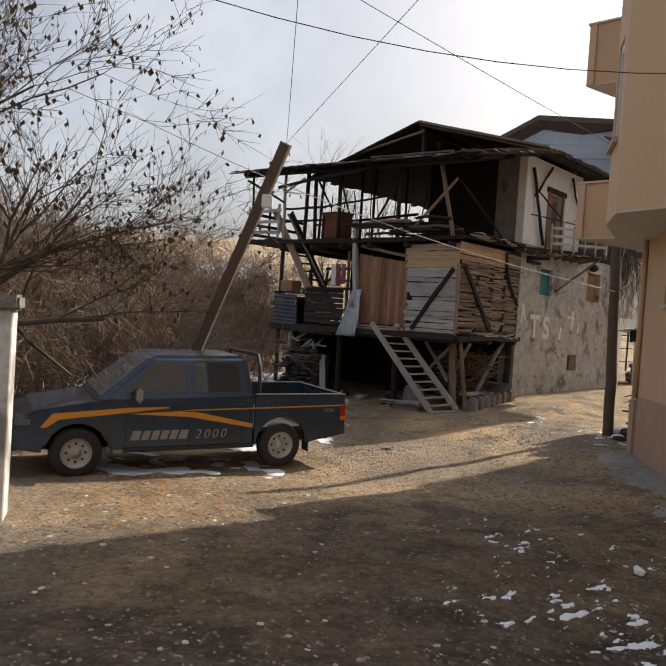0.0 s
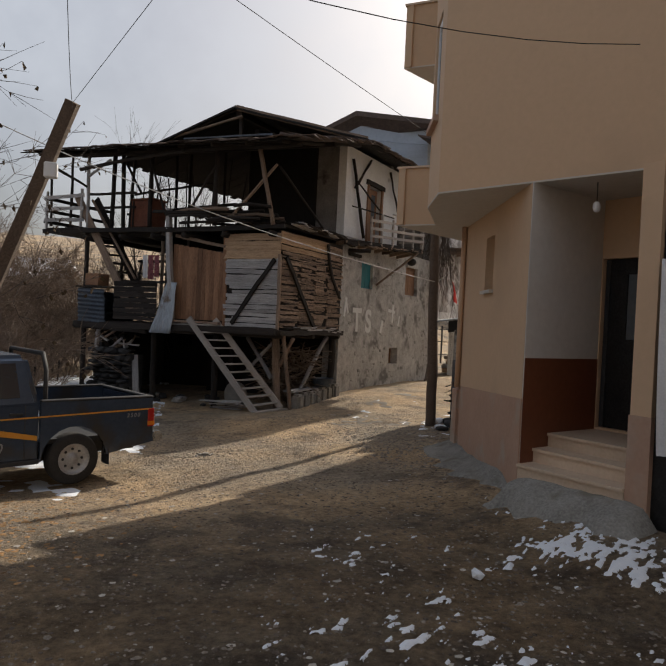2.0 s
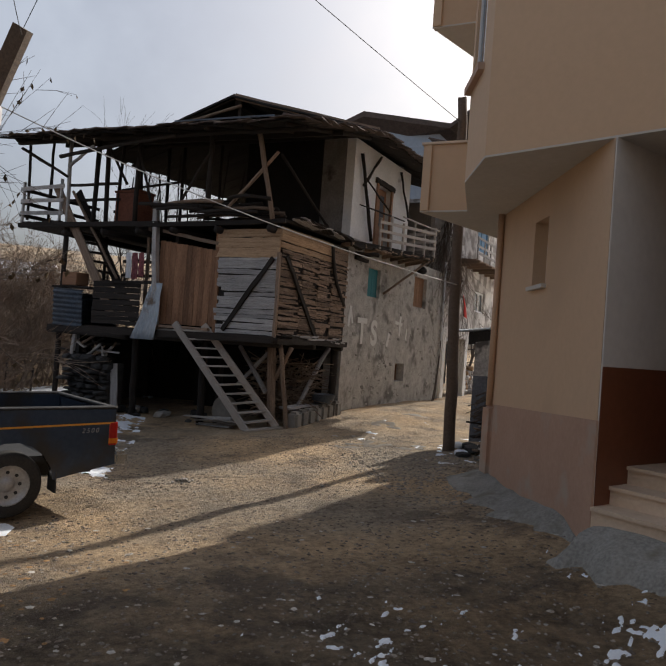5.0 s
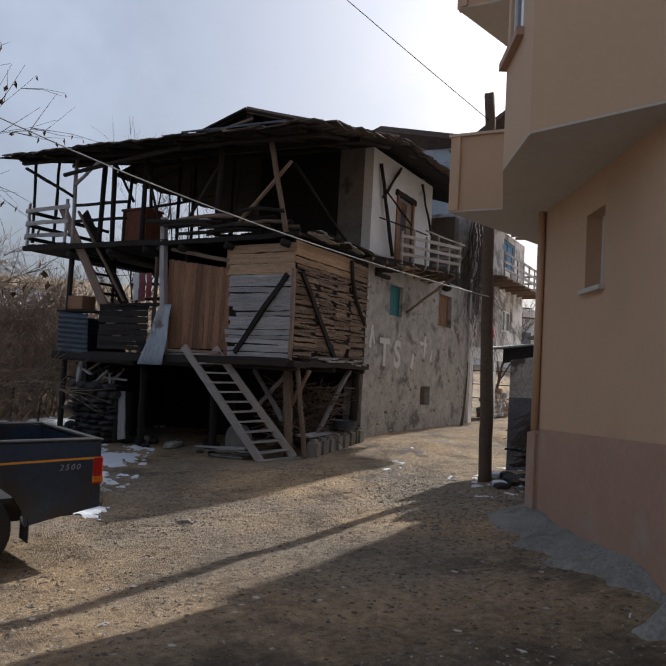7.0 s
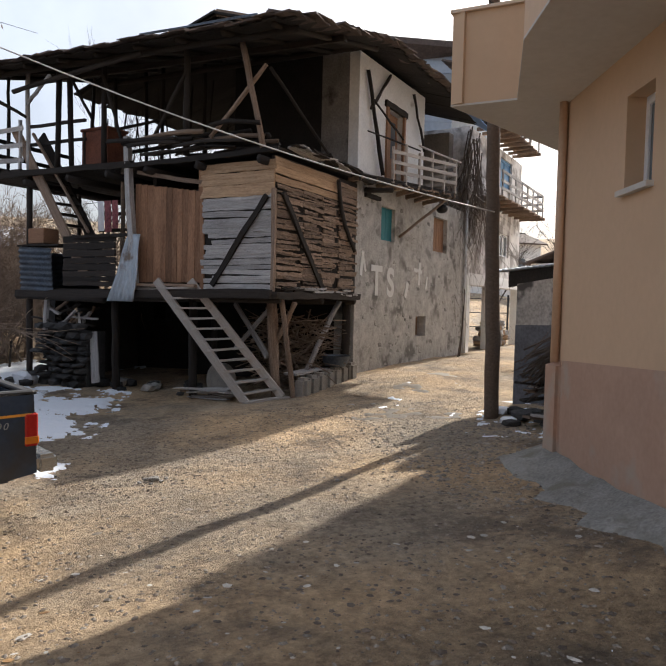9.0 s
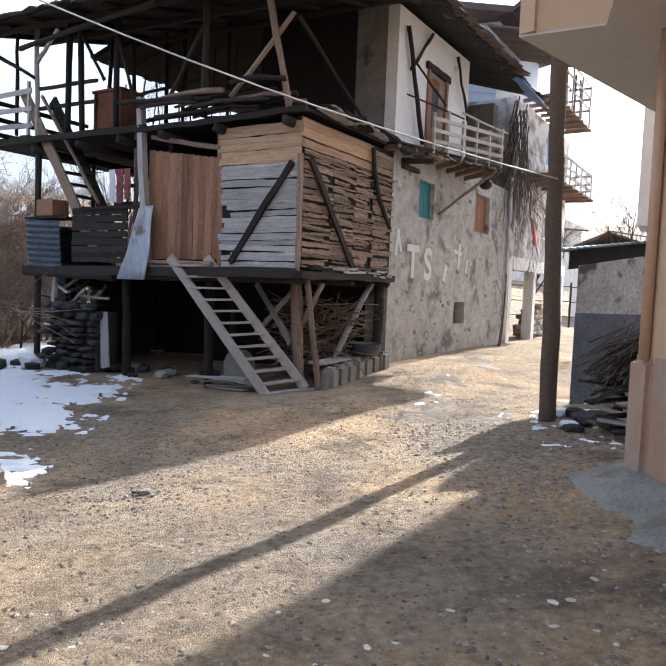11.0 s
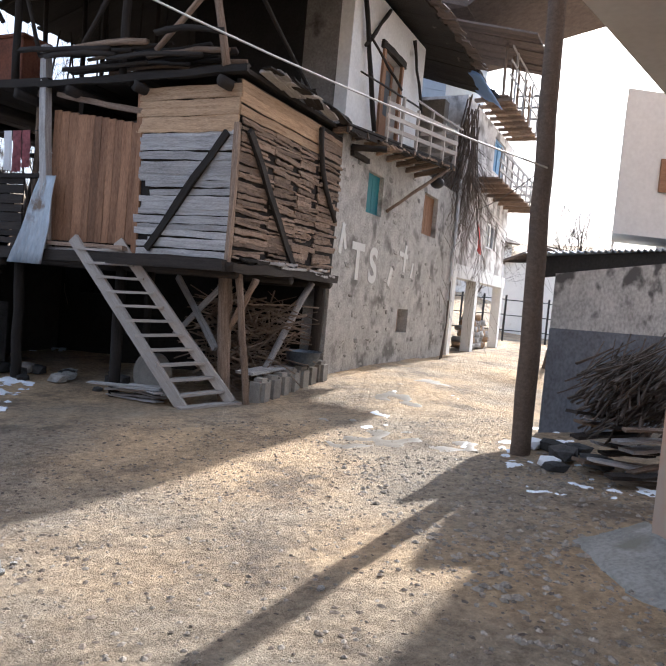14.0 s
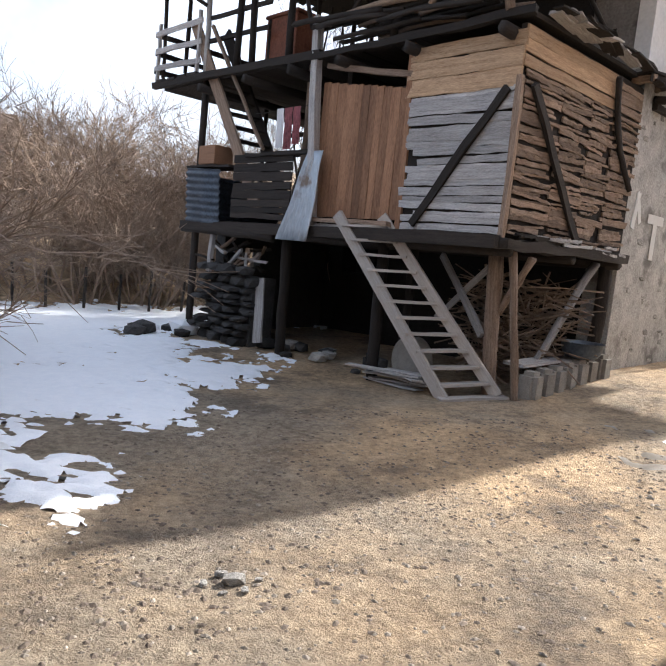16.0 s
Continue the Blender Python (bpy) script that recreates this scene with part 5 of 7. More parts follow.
# ---- under the cabin: blocks, basin, brushwood, drum ----
for i in range(7):
    a = 0.95 + i * 0.32
    p = H(a, -0.08 + RNG.uniform(-0.03, 0.03), 0)
    bm = bmesh.new()
    box(bm, (0, 0, 0.12), (0.29, 0.26, 0.46))
    bmesh.ops.bevel(bm, geom=bm.edges[:], offset=0.06, segments=2, affect="EDGES")
    bl = part("concrete_block", bm, M_BLOCK, None, m=Matrix.Translation((p.x, p.y, gz(p.x, p.y))) @ Matrix.Rotation(ANG_U + RNG.uniform(-0.1, 0.1), 4, "Z"))
    tagged(bl, "worn rounded concrete block in the row under the cabin", "block", "blocks under the cabin")
p = H(2.30, -0.06, 0)
bm = bmesh.new()
prof = [(0.0, 0.02), (0.20, 0.02), (0.27, 0.10), (0.30, 0.24), (0.32, 0.25), (0.29, 0.235), (0.25, 0.10), (0.0, 0.05)]
vs, fs = [], []
for r, zz in prof:
    for s in range(16):
        vs.append((r * math.cos(s * math.pi / 8), r * math.sin(s * math.pi / 8), zz))
for k in range(len(prof) - 1):
    for s in range(16):
        fs.append((k * 16 + s, k * 16 + (s + 1) % 16, (k + 1) * 16 + (s + 1) % 16, (k + 1) * 16 + s))
bm.free()
tagged(raw("metal_basin", vs, fs, M_ZINC_DARK, None, m=Matrix.Translation((p.x, p.y, gz(p.x, p.y) + 0.345)), smooth=True), "dark blue metal basin standing on the block row", "basin")
bd = stick("shelf_plank", H(0.8, 0.1, -0.82), H(2.9, 0.15, -0.80), 0.3, 0.04, M_WOOD_GREY, None)
tagged(bd, "grey plank laid over the block row", "plank")
drum = thing("wooden_drum", H(0.9, 1.35, -1.3), "pale round drum lid leaning behind the ladder", "drum")
bm = bmesh.new()
bmesh.ops.create_cone(bm, cap_ends=True, segments=24, radius1=0.33, radius2=0.33, depth=0.22)
part("body", bev(bm, 0.02), M_BLOCK, drum, m=Matrix.Translation(H(0.35, 1.42, -1.0)) @ along((0, 0, 0), -VU)[0].to_3x3().to_4x4() @ Matrix.Rotation(math.pi / 2, 4, "Y") @ Matrix.Rotation(0.15, 4, "X"))
for i in range(9):
    p = H(-0.05 + RNG.uniform(-0.15, 0.35), 0.8 + RNG.uniform(0, 0.2), 0)
    q = H(-0.1 + RNG.uniform(-0.1, 0.5), 2.0 + RNG.uniform(-0.3, 0.2), 0)
    z = 0.03 + 0.025 * i
    bd = stick("ground_plank", (p.x, p.y, gz(p.x, p.y) + z), (q.x, q.y, gz(q.x, q.y) + z), 0.14, 0.025, M_WOOD_GREY, None)
    tagged(bd, "grey plank stacked on the ground by the ladder", "plank", "planks stacked by the ladder")


def twig_pile(name, centre, size, n, r, material, label, category, seed, flat=0.35, axis_dir=None):
    rr = random.Random(seed)
    vs, fs = [], []
    c = Vector(centre)
    for _ in range(n):
        d = Vector((rr.uniform(-1, 1), rr.uniform(-1, 1), rr.uniform(-flat, flat)))
        if axis_dir:
            d = Vector(axis_dir) + d * 0.45
        d.normalize()
        ln = rr.uniform(0.4, 1.1) * size[0]
        p = c + Vector((rr.uniform(-1, 1) * size[0] * 0.5, rr.uniform(-1, 1) * size[1] * 0.5, rr.uniform(0.0, 1) * size[2]))
        u = d.orthogonal().normalized()
        v = d.cross(u)
        k = len(vs)
        rad = r * rr.uniform(0.5, 1.5)
        mid = u * rr.uniform(-0.06, 0.06) * ln
        for f in (-0.5, 0.0, 0.5):
            for s in range(4):
                w = s * math.pi / 2
                vs.append(p + d * ln * f + (mid if f == 0 else Vector()) + rad * (1.1 - f * 0.6) * (math.cos(w) * u + math.sin(w) * v))
        for g in range(2):
            for s in range(4):
                fs.append((k + g * 4 + s, k + g * 4 + (s + 1) % 4, k + g * 4 + 4 + (s + 1) % 4, k + g * 4 + 4 + s))
    ob = raw(name, vs, fs, material, None)
    return tagged(ob, label, category, kind="stuff")


twig_pile("brushwood_pile", H(1.9, 0.8, -1.1), (1.3, 0.9, 1.3), 300, 0.012, M_TWIG, "heap of dry brushwood stored under the cabin", "brushwood", 5)

# painted letters on the stone wall
for ch, a, z, sz in (("T", 4.0, 0.80, 0.95), ("S", 4.85, 0.78, 0.95)):
    cu = bpy.data.curves.new("letter", "FONT")
    cu.body, cu.size, cu.extrude, cu.offset = ch, sz, 0.003, 0.032
    ob = new("painted_letter", cu)
    tm = Matrix((((VU.x), 0, VV.x * -1, 0), (VU.y, 0, VV.y * -1, 0), (0, 1, 0, 0), (0, 0, 0, 1)))
    hang(ob, house, Matrix.Translation(H(a, -0.012, z)) @ tm)
    ob.data.materials.append(M_GRAFFITI)
    tagged(ob, "white painted letter on the wall")
for a0, z0, a1, z1, w in ((3.45, 1.2, 3.55, 1.75, 0.12), (3.5, 1.75, 3.7, 1.3, 0.10), (6.0, 0.75, 6.15, 1.15, 0.16), (6.9, 1.1, 6.95, 1.7, 0.13), (7.4, 1.0, 7.5, 1.35, 0.1), (6.55, 1.5, 7.1, 1.45, 0.1)):
    stick("paint_stroke", H(a0, -0.008, z0), H(a1, -0.008, z1), 0.012, w, M_GRAFFITI, house, up=VU, jit=0.004)

# rubble showing through the plaster of the street wall
for i in range(290):
    a, z = 3.3 + RNG.random() ** 0.8 * 7.3, -0.95 + RNG.random() ** 1.15 * 4.3
    if any(w[0] - 0.2 < a < w[1] + 0.2 and w[2] - 0.15 < z < w[3] + 0.15 for w in (GREEN, BROWNW, SLIT)) or (3.9 < a < 5.8 and 0.7 < z < 1.6):
        continue
    w, h = RNG.uniform(0.12, 0.34), RNG.uniform(0.08, 0.19)
    stone(H(a, 0.018 + RNG.uniform(0, 0.02), z), (w, 0.09, h), M_STONE, stone_wall, turn=ANG_U)
# drain, dead branch and wall lamp on the street wall
tube("drain_pipe", [H(10.62, -0.06, z) for z in (-0.8, 1.0, 3.9)], 0.04, M_PVC, house, "white plastic drain pipe", sides=8)
stick("dead_branch", H(9.3, -0.35, -1.0), H(10.5, -0.08, 0.55), 0.05, 0.05, M_BARK, house, sides=6, bow=0.12)
stick("dead_branch", H(9.6, -0.3, -1.0), H(10.6, -0.06, 1.1), 0.035, 0.035, M_BARK, house, sides=6, bow=0.12)
# unlit round black lamp
bm = bmesh.new()
bmesh.ops.create_uvsphere(bm, u_segments=14, v_segments=8, radius=0.16, matrix=Matrix.Translation(H(7.05, -0.55, 3.14)) @ Matrix.Diagonal((1, 1, 0.8, 1)))
part("hanging_pot", bm, M_IRON, house, "round black pot hung under the balcony", smooth=True)
stick("pot_hook", H(7.05, -0.55, 3.2), H(7.05, -0.55, 3.5), 0.02, 0.02, M_IRON, house, up=VU)


# ---- pickup truck ----
def lathe(prof, seg=28):
    vs, fs = [], []
    for r, y in prof:
        for s in range(seg):
            a = 2 * math.pi * s / seg
            vs.append((r * math.cos(a), y, r * math.sin(a)))
    for k in range(len(prof) - 1):
        for s in range(seg):
            fs.append((k * seg + s, k * seg + (s + 1) % seg, (k + 1) * seg + (s + 1) % seg, (k + 1) * seg + s))
    return vs, fs


def side_panel(bm, outline, y0, y1):
    lo = [bm.verts.new((x, y0, z)) for x, z in outline]
    hi = [bm.verts.new((x, y1, z)) for x, z in outline]
    n = len(outline)
    for i in range(n):
        bm.faces.new((lo[i], lo[(i + 1) % n], hi[(i + 1) % n], hi[i]))
    bm.faces.new(lo[::-1])
    bm.faces.new(hi)


def arch(cx, r, z0, n=9):
    """Wheel arch from front to rear along the sill line z0, wheel centre height 0.34."""
    h = z0 - 0.34
    a0 = math.asin(max(-1, min(1, h / r)))
    return [(cx + r * math.cos(math.pi - a0 - (math.pi - 2 * a0) * i / n), 0.34 + r * math.sin(math.pi - a0 - (math.pi - 2 * a0) * i / n)) for i in range(n + 1)]


RX, RY = -0.38, 10.48
T_DIR = Vector((0.866, 0.5, 0))
fx, fy = RX - 2.96 * T_DIR.x, RY - 2.96 * T_DIR.y
zr, zf = -1.29, -1.31
tilt = math.atan2(zr - zf, 2.96)
TM = Matrix.Translation((RX, RY, zr)) @ Matrix.Rotation(math.atan2(T_DIR.y, T_DIR.x), 4, "Z") @ Matrix.Rotation(-tilt, 4, "Y") @ Matrix.Translation((0, 0.80, 0))
truck = thing("pickup_truck", (RX - 1.3 * T_DIR.x, RY + 0.4, zr), "dusty dark grey double-cab pickup truck with amber side stripes", "truck")
WF = -2.96
body_out = [(-3.72, 0.42), (-3.78, 0.62), (-3.72, 0.80), (-3.50, 0.92), (-2.62, 1.06), (-0.46, 1.10), (-0.46, 0.36)] + [(WF + 0.45, 0.34)][:0] + arch(WF, 0.44, 0.36)[::-1]
bm = bmesh.new()
side_panel(bm, body_out, -0.84, 0.84)
bmesh.ops.bevel(bm, geom=[e for e in bm.edges if abs(e.verts[0].co.y - e.verts[1].co.y) < 0.01], offset=0.035, segments=2, affect="EDGES", clamp_overlap=True)
tbody = part("body", bm, M_PAINT_TRUCK, truck, m=TM)
bed_out = [(-0.44, 0.36), (-0.44, 1.10), (1.08, 1.09), (1.10, 0.48), (0.62, 0.40)] + [p for p in arch(0.0, 0.43, 0.36)[::-1]]
for y0, y1 in ((-0.84, -0.77), (0.77, 0.84)):
    bm = bmesh.new()
    side_panel(bm, bed_out, y0, y1)
    part("bed_side", bev(bm, 0.012), M_PAINT_TRUCK, truck, m=TM)
bm = bmesh.new()
box(bm, (1.075, 0, 0.79), (0.06, 1.53, 0.58))
part("tailgate", bev(bm, 0.012), M_PAINT_TRUCK, truck, m=TM)
bm = bmesh.new()
box(bm, (0.32, 0, 0.58), (1.5, 1.53, 0.06))
part("bed_floor", bm, M_TRIM, truck, m=TM)
for y in (-0.805, 0.805):
    bm = bmesh.new()
    box(bm, (0.32, y, 1.112), (1.52, 0.085, 0.028))
    part("bed_rail", bev(bm, 0.01), M_TRIM, truck, m=TM)
bm = bmesh.new()
box(bm, (1.075, 0, 1.10), (0.085, 1.6, 0.03))
part("bed_rail", bev(bm, 0.01), M_TRIM, truck, m=TM)
# cab with sloping pillars
lowx, topx = (-2.72, -0.45), (-1.98, -0.56)
cv = [(lowx[0], -0.81, 1.05), (lowx[1], -0.81, 1.09), (lowx[1], 0.81, 1.09), (lowx[0], 0.81, 1.05), (topx[0], -0.66, 1.66), (topx[1], -0.66, 1.68), (topx[1], 0.66, 1.68), (topx[0], 0.66, 1.66)]
bm = bmesh.new()
V = [bm.verts.new(c) for c in cv]
for f in ((0, 1, 5, 4), (1, 2, 6, 5), (2, 3, 7, 6), (3, 0, 4, 7), (4, 5, 6, 7), (3, 2, 1, 0)):
    bm.faces.new([V[i] for i in f])
bmesh.ops.bevel(bm, geom=[e for e in bm.edges if e.verts[0].co.z > 1.5 or e.verts[1].co.z > 1.5], offset=0.07, segments=3, affect="EDGES", clamp_overlap=True)
part("cab", bm, M_PAINT_TRUCK, truck, m=TM)


def on_side(x, z, s=-1, off=0.008):
    """A point on the cab's sloping side."""
    f = (z - 1.07) / 0.60
    return (x, s * (0.81 - 0.15 * f + off), z)


for s in (-1, 1):
    for quad in (((-2.36, 1.14), (-1.50, 1.15), (-1.50, 1.57), (-1.93, 1.57)), ((-1.38, 1.15), (-0.68, 1.16), (-0.72, 1.58), (-1.38, 1.57))):
        bm = bmesh.new()
        fr = [bm.verts.new(on_side(x, z, s, 0.010)) for x, z in quad] + [bm.verts.new(on_side(x, z, s, -0.02)) for x, z in quad]
        bm.faces.new(fr[:4])
        bm.faces.new(fr[4:][::-1])
        for i in range(4):
            bm.faces.new((fr[i], fr[(i + 1) % 4], fr[4 + (i + 1) % 4], fr[4 + i]))
        part("side_window", bm, M_CARGLASS, truck, "dark tinted side window", m=TM)
for quad, nm in ((((-2.66, -0.70, 1.10), (-2.66, 0.70, 1.10), (-2.045, 0.58, 1.61), (-2.045, -0.58, 1.61)), "windscreen"), (((-0.452, -0.66, 1.18), (-0.452, 0.66, 1.18), (-0.53, 0.56, 1.58), (-0.53, -0.56, 1.58)), "rear_window")):
    bm = bmesh.new()
    dx = -0.012 if nm == "windscreen" else 0.012
    f1 = [bm.verts.new((x + dx, y, z + 0.008)) for x, y, z in quad]
    f2 = [bm.verts.new((x - dx, y, z - 0.01)) for x, y, z in quad]
    bm.faces.new(f1)
    bm.faces.new(f2[::-1])
    for i in range(4):
        bm.faces.new((f1[i], f1[(i + 1) % 4], f2[(i + 1) % 4], f2[i]))
    part(nm, bm, M_PANE if nm == "windscreen" else M_CARGLASS, truck, m=TM)
# door gaps, pillars, handles
for x in (-2.33, -1.44, -0.63):
    bm = bmesh.new()
    box(bm, (x, -0.8405, 0.74), (0.012, 0.004, 0.66))
    part("door_gap", bm, M_TRIM, truck, m=TM)
for x in (-1.60, -0.74):
    bm = bmesh.new()
    box(bm, (x, -0.852, 0.965), (0.16, 0.03, 0.035))
    part("door_handle", bev(bm, 0.008), M_TRIM, truck, m=TM)
bm = bmesh.new()
box(bm, (-2.20, -0.95, 1.13), (0.09, 0.21, 0.20))
mir = part("wing_mirror", bev(bm, 0.03, 2), M_CHROME, truck, "chrome wing mirror", m=TM)
bm = bmesh.new()
box(bm, (-1.4, -0.83, 0.355), (1.9, 0.05, 0.06))
part("sill", bev(bm, 0.01), M_TRIM, truck, m=TM)
tube("roll_bar", [TM @ Vector(p) for p in ((-0.36, -0.74, 0.8), (-0.36, -0.74, 1.5), (-0.37, -0.64, 1.70), (-0.37, 0.64, 1.70), (-0.36, 0.74, 1.5), (-0.36, 0.74, 0.8))], 0.03, M_TRIM, truck, "dark roll bar behind the cab", sides=8)


def decal(name, pts, material, label=""):
    bm = bmesh.new()
    lo = [bm.verts.new((x, -0.846, z)) for x, z in pts]
    hi = [bm.verts.new((x, -0.842, z)) for x, z in pts]
    bm.faces.new(lo)
    for i in range(len(pts)):
        bm.faces.new((lo[i], lo[(i + 1) % len(pts)], hi[(i + 1) % len(pts)], hi[i]))
    return part(name, bm, material, truck, label, m=TM)


decal("stripe", [(-3.42, 0.70), (-3.34, 0.70), (-3.20, 0.80), (-2.60, 0.85), (-1.75, 0.93), (-1.75, 0.95), (-2.3, 0.945), (-3.28, 0.88)], M_STRIPE, "amber side stripe")
decal("stripe", [(-2.30, 0.86), (-1.44, 0.80), (-0.48, 0.62), (-0.48, 0.68), (-1.30, 0.86), (-1.6, 0.885)], M_STRIPE, "amber side stripe")
decal("stripe", [(-1.62, 0.885), (1.06, 0.93), (1.06, 0.95), (-1.40, 0.905)], M_STRIPE, "thin amber side stripe")
for i, (x, w) in enumerate(((-2.27, 0.12), (-2.12, 0.10), (-1.99, 0.10), (-1.86, 0.10), (-1.73, 0.10), (-1.60, 0.12))):
    decal("badge_bar", [(x, 0.49), (x + w, 0.49), (x + w + 0.04, 0.62), (x + 0.04, 0.62)], M_SILVER)
for txt, x, z, sz in (("2000", -1.36, 0.49, 0.185), ("2500", 0.70, 0.84, 0.075)):
    cu = bpy.data.curves.new("lettering", "FONT")
    cu.body, cu.size, cu.extrude, cu.shear, cu.space_character = txt, sz, 0.002, 0.25, 1.35
    ob = new("number", cu)
    hang(ob, truck, TM @ Matrix.Translation((x, -0.845, z)) @ Matrix.Rotation(math.pi / 2, 4, "X"))
    cu.materials.append(M_SILVER)
# lamps and bumpers
bm = bmesh.new()
box(bm, (1.06, -0.815, 0.82), (0.10, 0.07, 0.26))
part("tail_lamp", bev(bm, 0.012), M_RED_LAMP, truck, "red tail lamp", m=TM)
bm = bmesh.new()
box(bm, (1.064, -0.817, 0.74), (0.105, 0.072, 0.07))
part("indicator", bev(bm, 0.01), M_AMBER_LAMP, truck, "amber indicator", m=TM)
bm = bmesh.new()
box(bm, (1.20, 0, 0.53), (0.16, 1.60, 0.14))
part("rear_bumper", bev(bm, 0.03, 2), M_CHROME, truck, "worn steel step bumper", m=TM)
bm = bmesh.new()
box(bm, (-3.80, 0, 0.48), (0.24, 1.72, 0.28))
part("front_bumper", bev(bm, 0.06, 2), M_TRIM, truck, m=TM)
bm = bmesh.new()
box(bm, (-3.62, -0.72, 0.78), (0.22, 0.27, 0.14))
part("headlight", bev(bm, 0.03, 2), M_PANE, truck, "clear headlight", m=TM)
bm = bmesh.new()
box(bm, (-3.755, 0, 0.74), (0.05, 1.0, 0.12))
part("grille", bev(bm, 0.01), M_TRIM, truck, m=TM)
bm = bmesh.new()
box(bm, (0.46, -0.74, 0.33), (0.012, 0.22, 0.22))
part("mud_flap", bm, M_TRIM, truck, m=TM)
bm = bmesh.new()
box(bm, (-1.2, 0, 0.42), (4.4, 0.9, 0.18))
part("chassis", bm, M_TRIM, truck, m=TM)
for x in (WF, 0.0):
    for s in (-1, 1):
        wm = TM @ Matrix.Translation((x, s * 0.73, 0.335))
        vs, fs = lathe([(0.20, -0.10), (0.30, -0.11), (0.325, -0.09), (0.338, -0.05), (0.338, 0.05), (0.325, 0.09), (0.30, 0.11), (0.20, 0.10)])
        wheel = raw("tyre", vs, fs, M_RUBBER, truck, m=wm, smooth=True)
        d = s
        vs, fs = lathe([(0.0, 0.06 * d), (0.055, 0.065 * d), (0.06, 0.045 * d), (0.10, 0.03 * d), (0.15, 0.045 * d), (0.175, 0.04 * d), (0.19, 0.085 * d), (0.205, 0.105 * d), (0.205, -0.1 * d)])
        rim = raw("rim", vs, fs, M_RIM, wheel, "dull pressed steel rim", m=wm, smooth=True)
        if s < 0:
            for k in range(8):
                a = k * math.pi / 4
                bm = bmesh.new()
                bmesh.ops.create_cone(bm, cap_ends=True, segments=8, radius1=0.018, radius2=0.018, depth=0.012, matrix=Matrix.Translation((0.125 * math.cos(a), -0.043, 0.125 * math.sin(a))) @ Matrix.Rotation(math.pi / 2, 4, "X"))
                part("vent_hole", bm, M_TRIM, wheel, m=wm)

# ---- gate post ----
gp = thing("gate_post", (-2.75, 6.75, -0.85), "white-edged rendered gate post with a concrete cap", "gate post")
gm = Matrix.Translation((-2.90, 6.78, -0.28)) @ Matrix.Rotation(0.35, 4, "Z")
bm = bmesh.new()
box(bm, (0, 0, 0.0), (0.34, 0.34, 2.45))
part("shaft", bev(bm, 0.012), M_WHITE_PATCHY, gp, m=gm)
bm = bmesh.new()
box(bm, (0, 0, 1.30), (0.46, 0.46, 0.16))
part("cap", bev(bm, 0.03, 2), M_CONCRETE, gp, "grey concrete cap", m=gm)


# ---- bare trees and thickets ----
def branches(seed, base, direction, length, radius, depth, spread=0.55, droop=0.0, kids=4, segs=4, leaf_out=None, gnarl=0.18, rmin=0.0048):
    rr = random.Random(seed)
    vs, fs = [], []

    def limb(p, d, ln, r, dep):
        n = segs if dep > 0 else 2
        sides = 7 if r > 0.05 else 4 if r > 0.012 else 3
        ring0 = None
        pts = []
        for i in range(n + 1):
            u = d.orthogonal().normalized()
            v = d.cross(u)
            rad = r * (1 - 0.55 * i / n)
            k = len(vs)
            for s in range(sides):
                a = 2 * math.pi * s / sides
                vs.append(p + rad * (math.cos(a) * u + math.sin(a) * v))
            if ring0 is not None:
                for s in range(sides):
                    fs.append((ring0 + s, ring0 + (s + 1) % sides, k + (s + 1) % sides, k + s))
            ring0 = k
            pts.append((p.copy(), d.copy(), rad))
            d = (d + Vector((rr.uniform(-1, 1), rr.uniform(-1, 1), rr.uniform(-1, 1) - droop)) * gnarl).normalized()
            p = p + d * ln / n
        if leaf_out is not None and dep <= 1:
            for q, dd, _ in pts[1:]:
                if rr.random() < 0.55:
                    leaf_out.append((q.copy(), rr.random()))
        if dep == 0:
            return
        for c in range(kids + (1 if rr.random() < 0.5 else 0)):
            f = rr.uniform(0.3, 1.0)
            q, dd, rad = pts[min(n, int(f * n + 0.5))]
            side = Vector((rr.uniform(-1, 1), rr.uniform(-1, 1), rr.uniform(-0.6, 1) - droop)).normalized()
            limb(q.copy(), (dd + side * spread * rr.uniform(0.8, 1.6)).normalized(), ln * rr.uniform(0.45, 0.75), max(rmin, rad * rr.uniform(0.45, 0.7)), dep - 1)

    limb(Vector(base), Vector(direction).normalized(), length, radius, depth)
    return vs, fs


def leaves_mesh(spots, size, seed):
    rr = random.Random(seed)
    vs, fs = [], []
    for p, _ in spots:
        k = len(vs)
        ln, w = size * rr.uniform(0.7, 1.4), size * rr.uniform(0.25, 0.5)
        a = rr.uniform(0, 6.28)
        side = Vector((math.cos(a), math.sin(a), rr.uniform(-0.3, 0.3)))
        dn = Vector((rr.uniform(-0.4, 0.4), rr.uniform(-0.4, 0.4), -1)).normalized()
        nn = side.cross(dn) * w * 0.4
        vs += [p, p + dn * ln * 0.5 + side * w + nn, p + dn * ln, p + dn * ln * 0.5 - side * w + nn]
        fs += [(k, k + 1, k + 2), (k, k + 2, k + 3)]
    return vs, fs


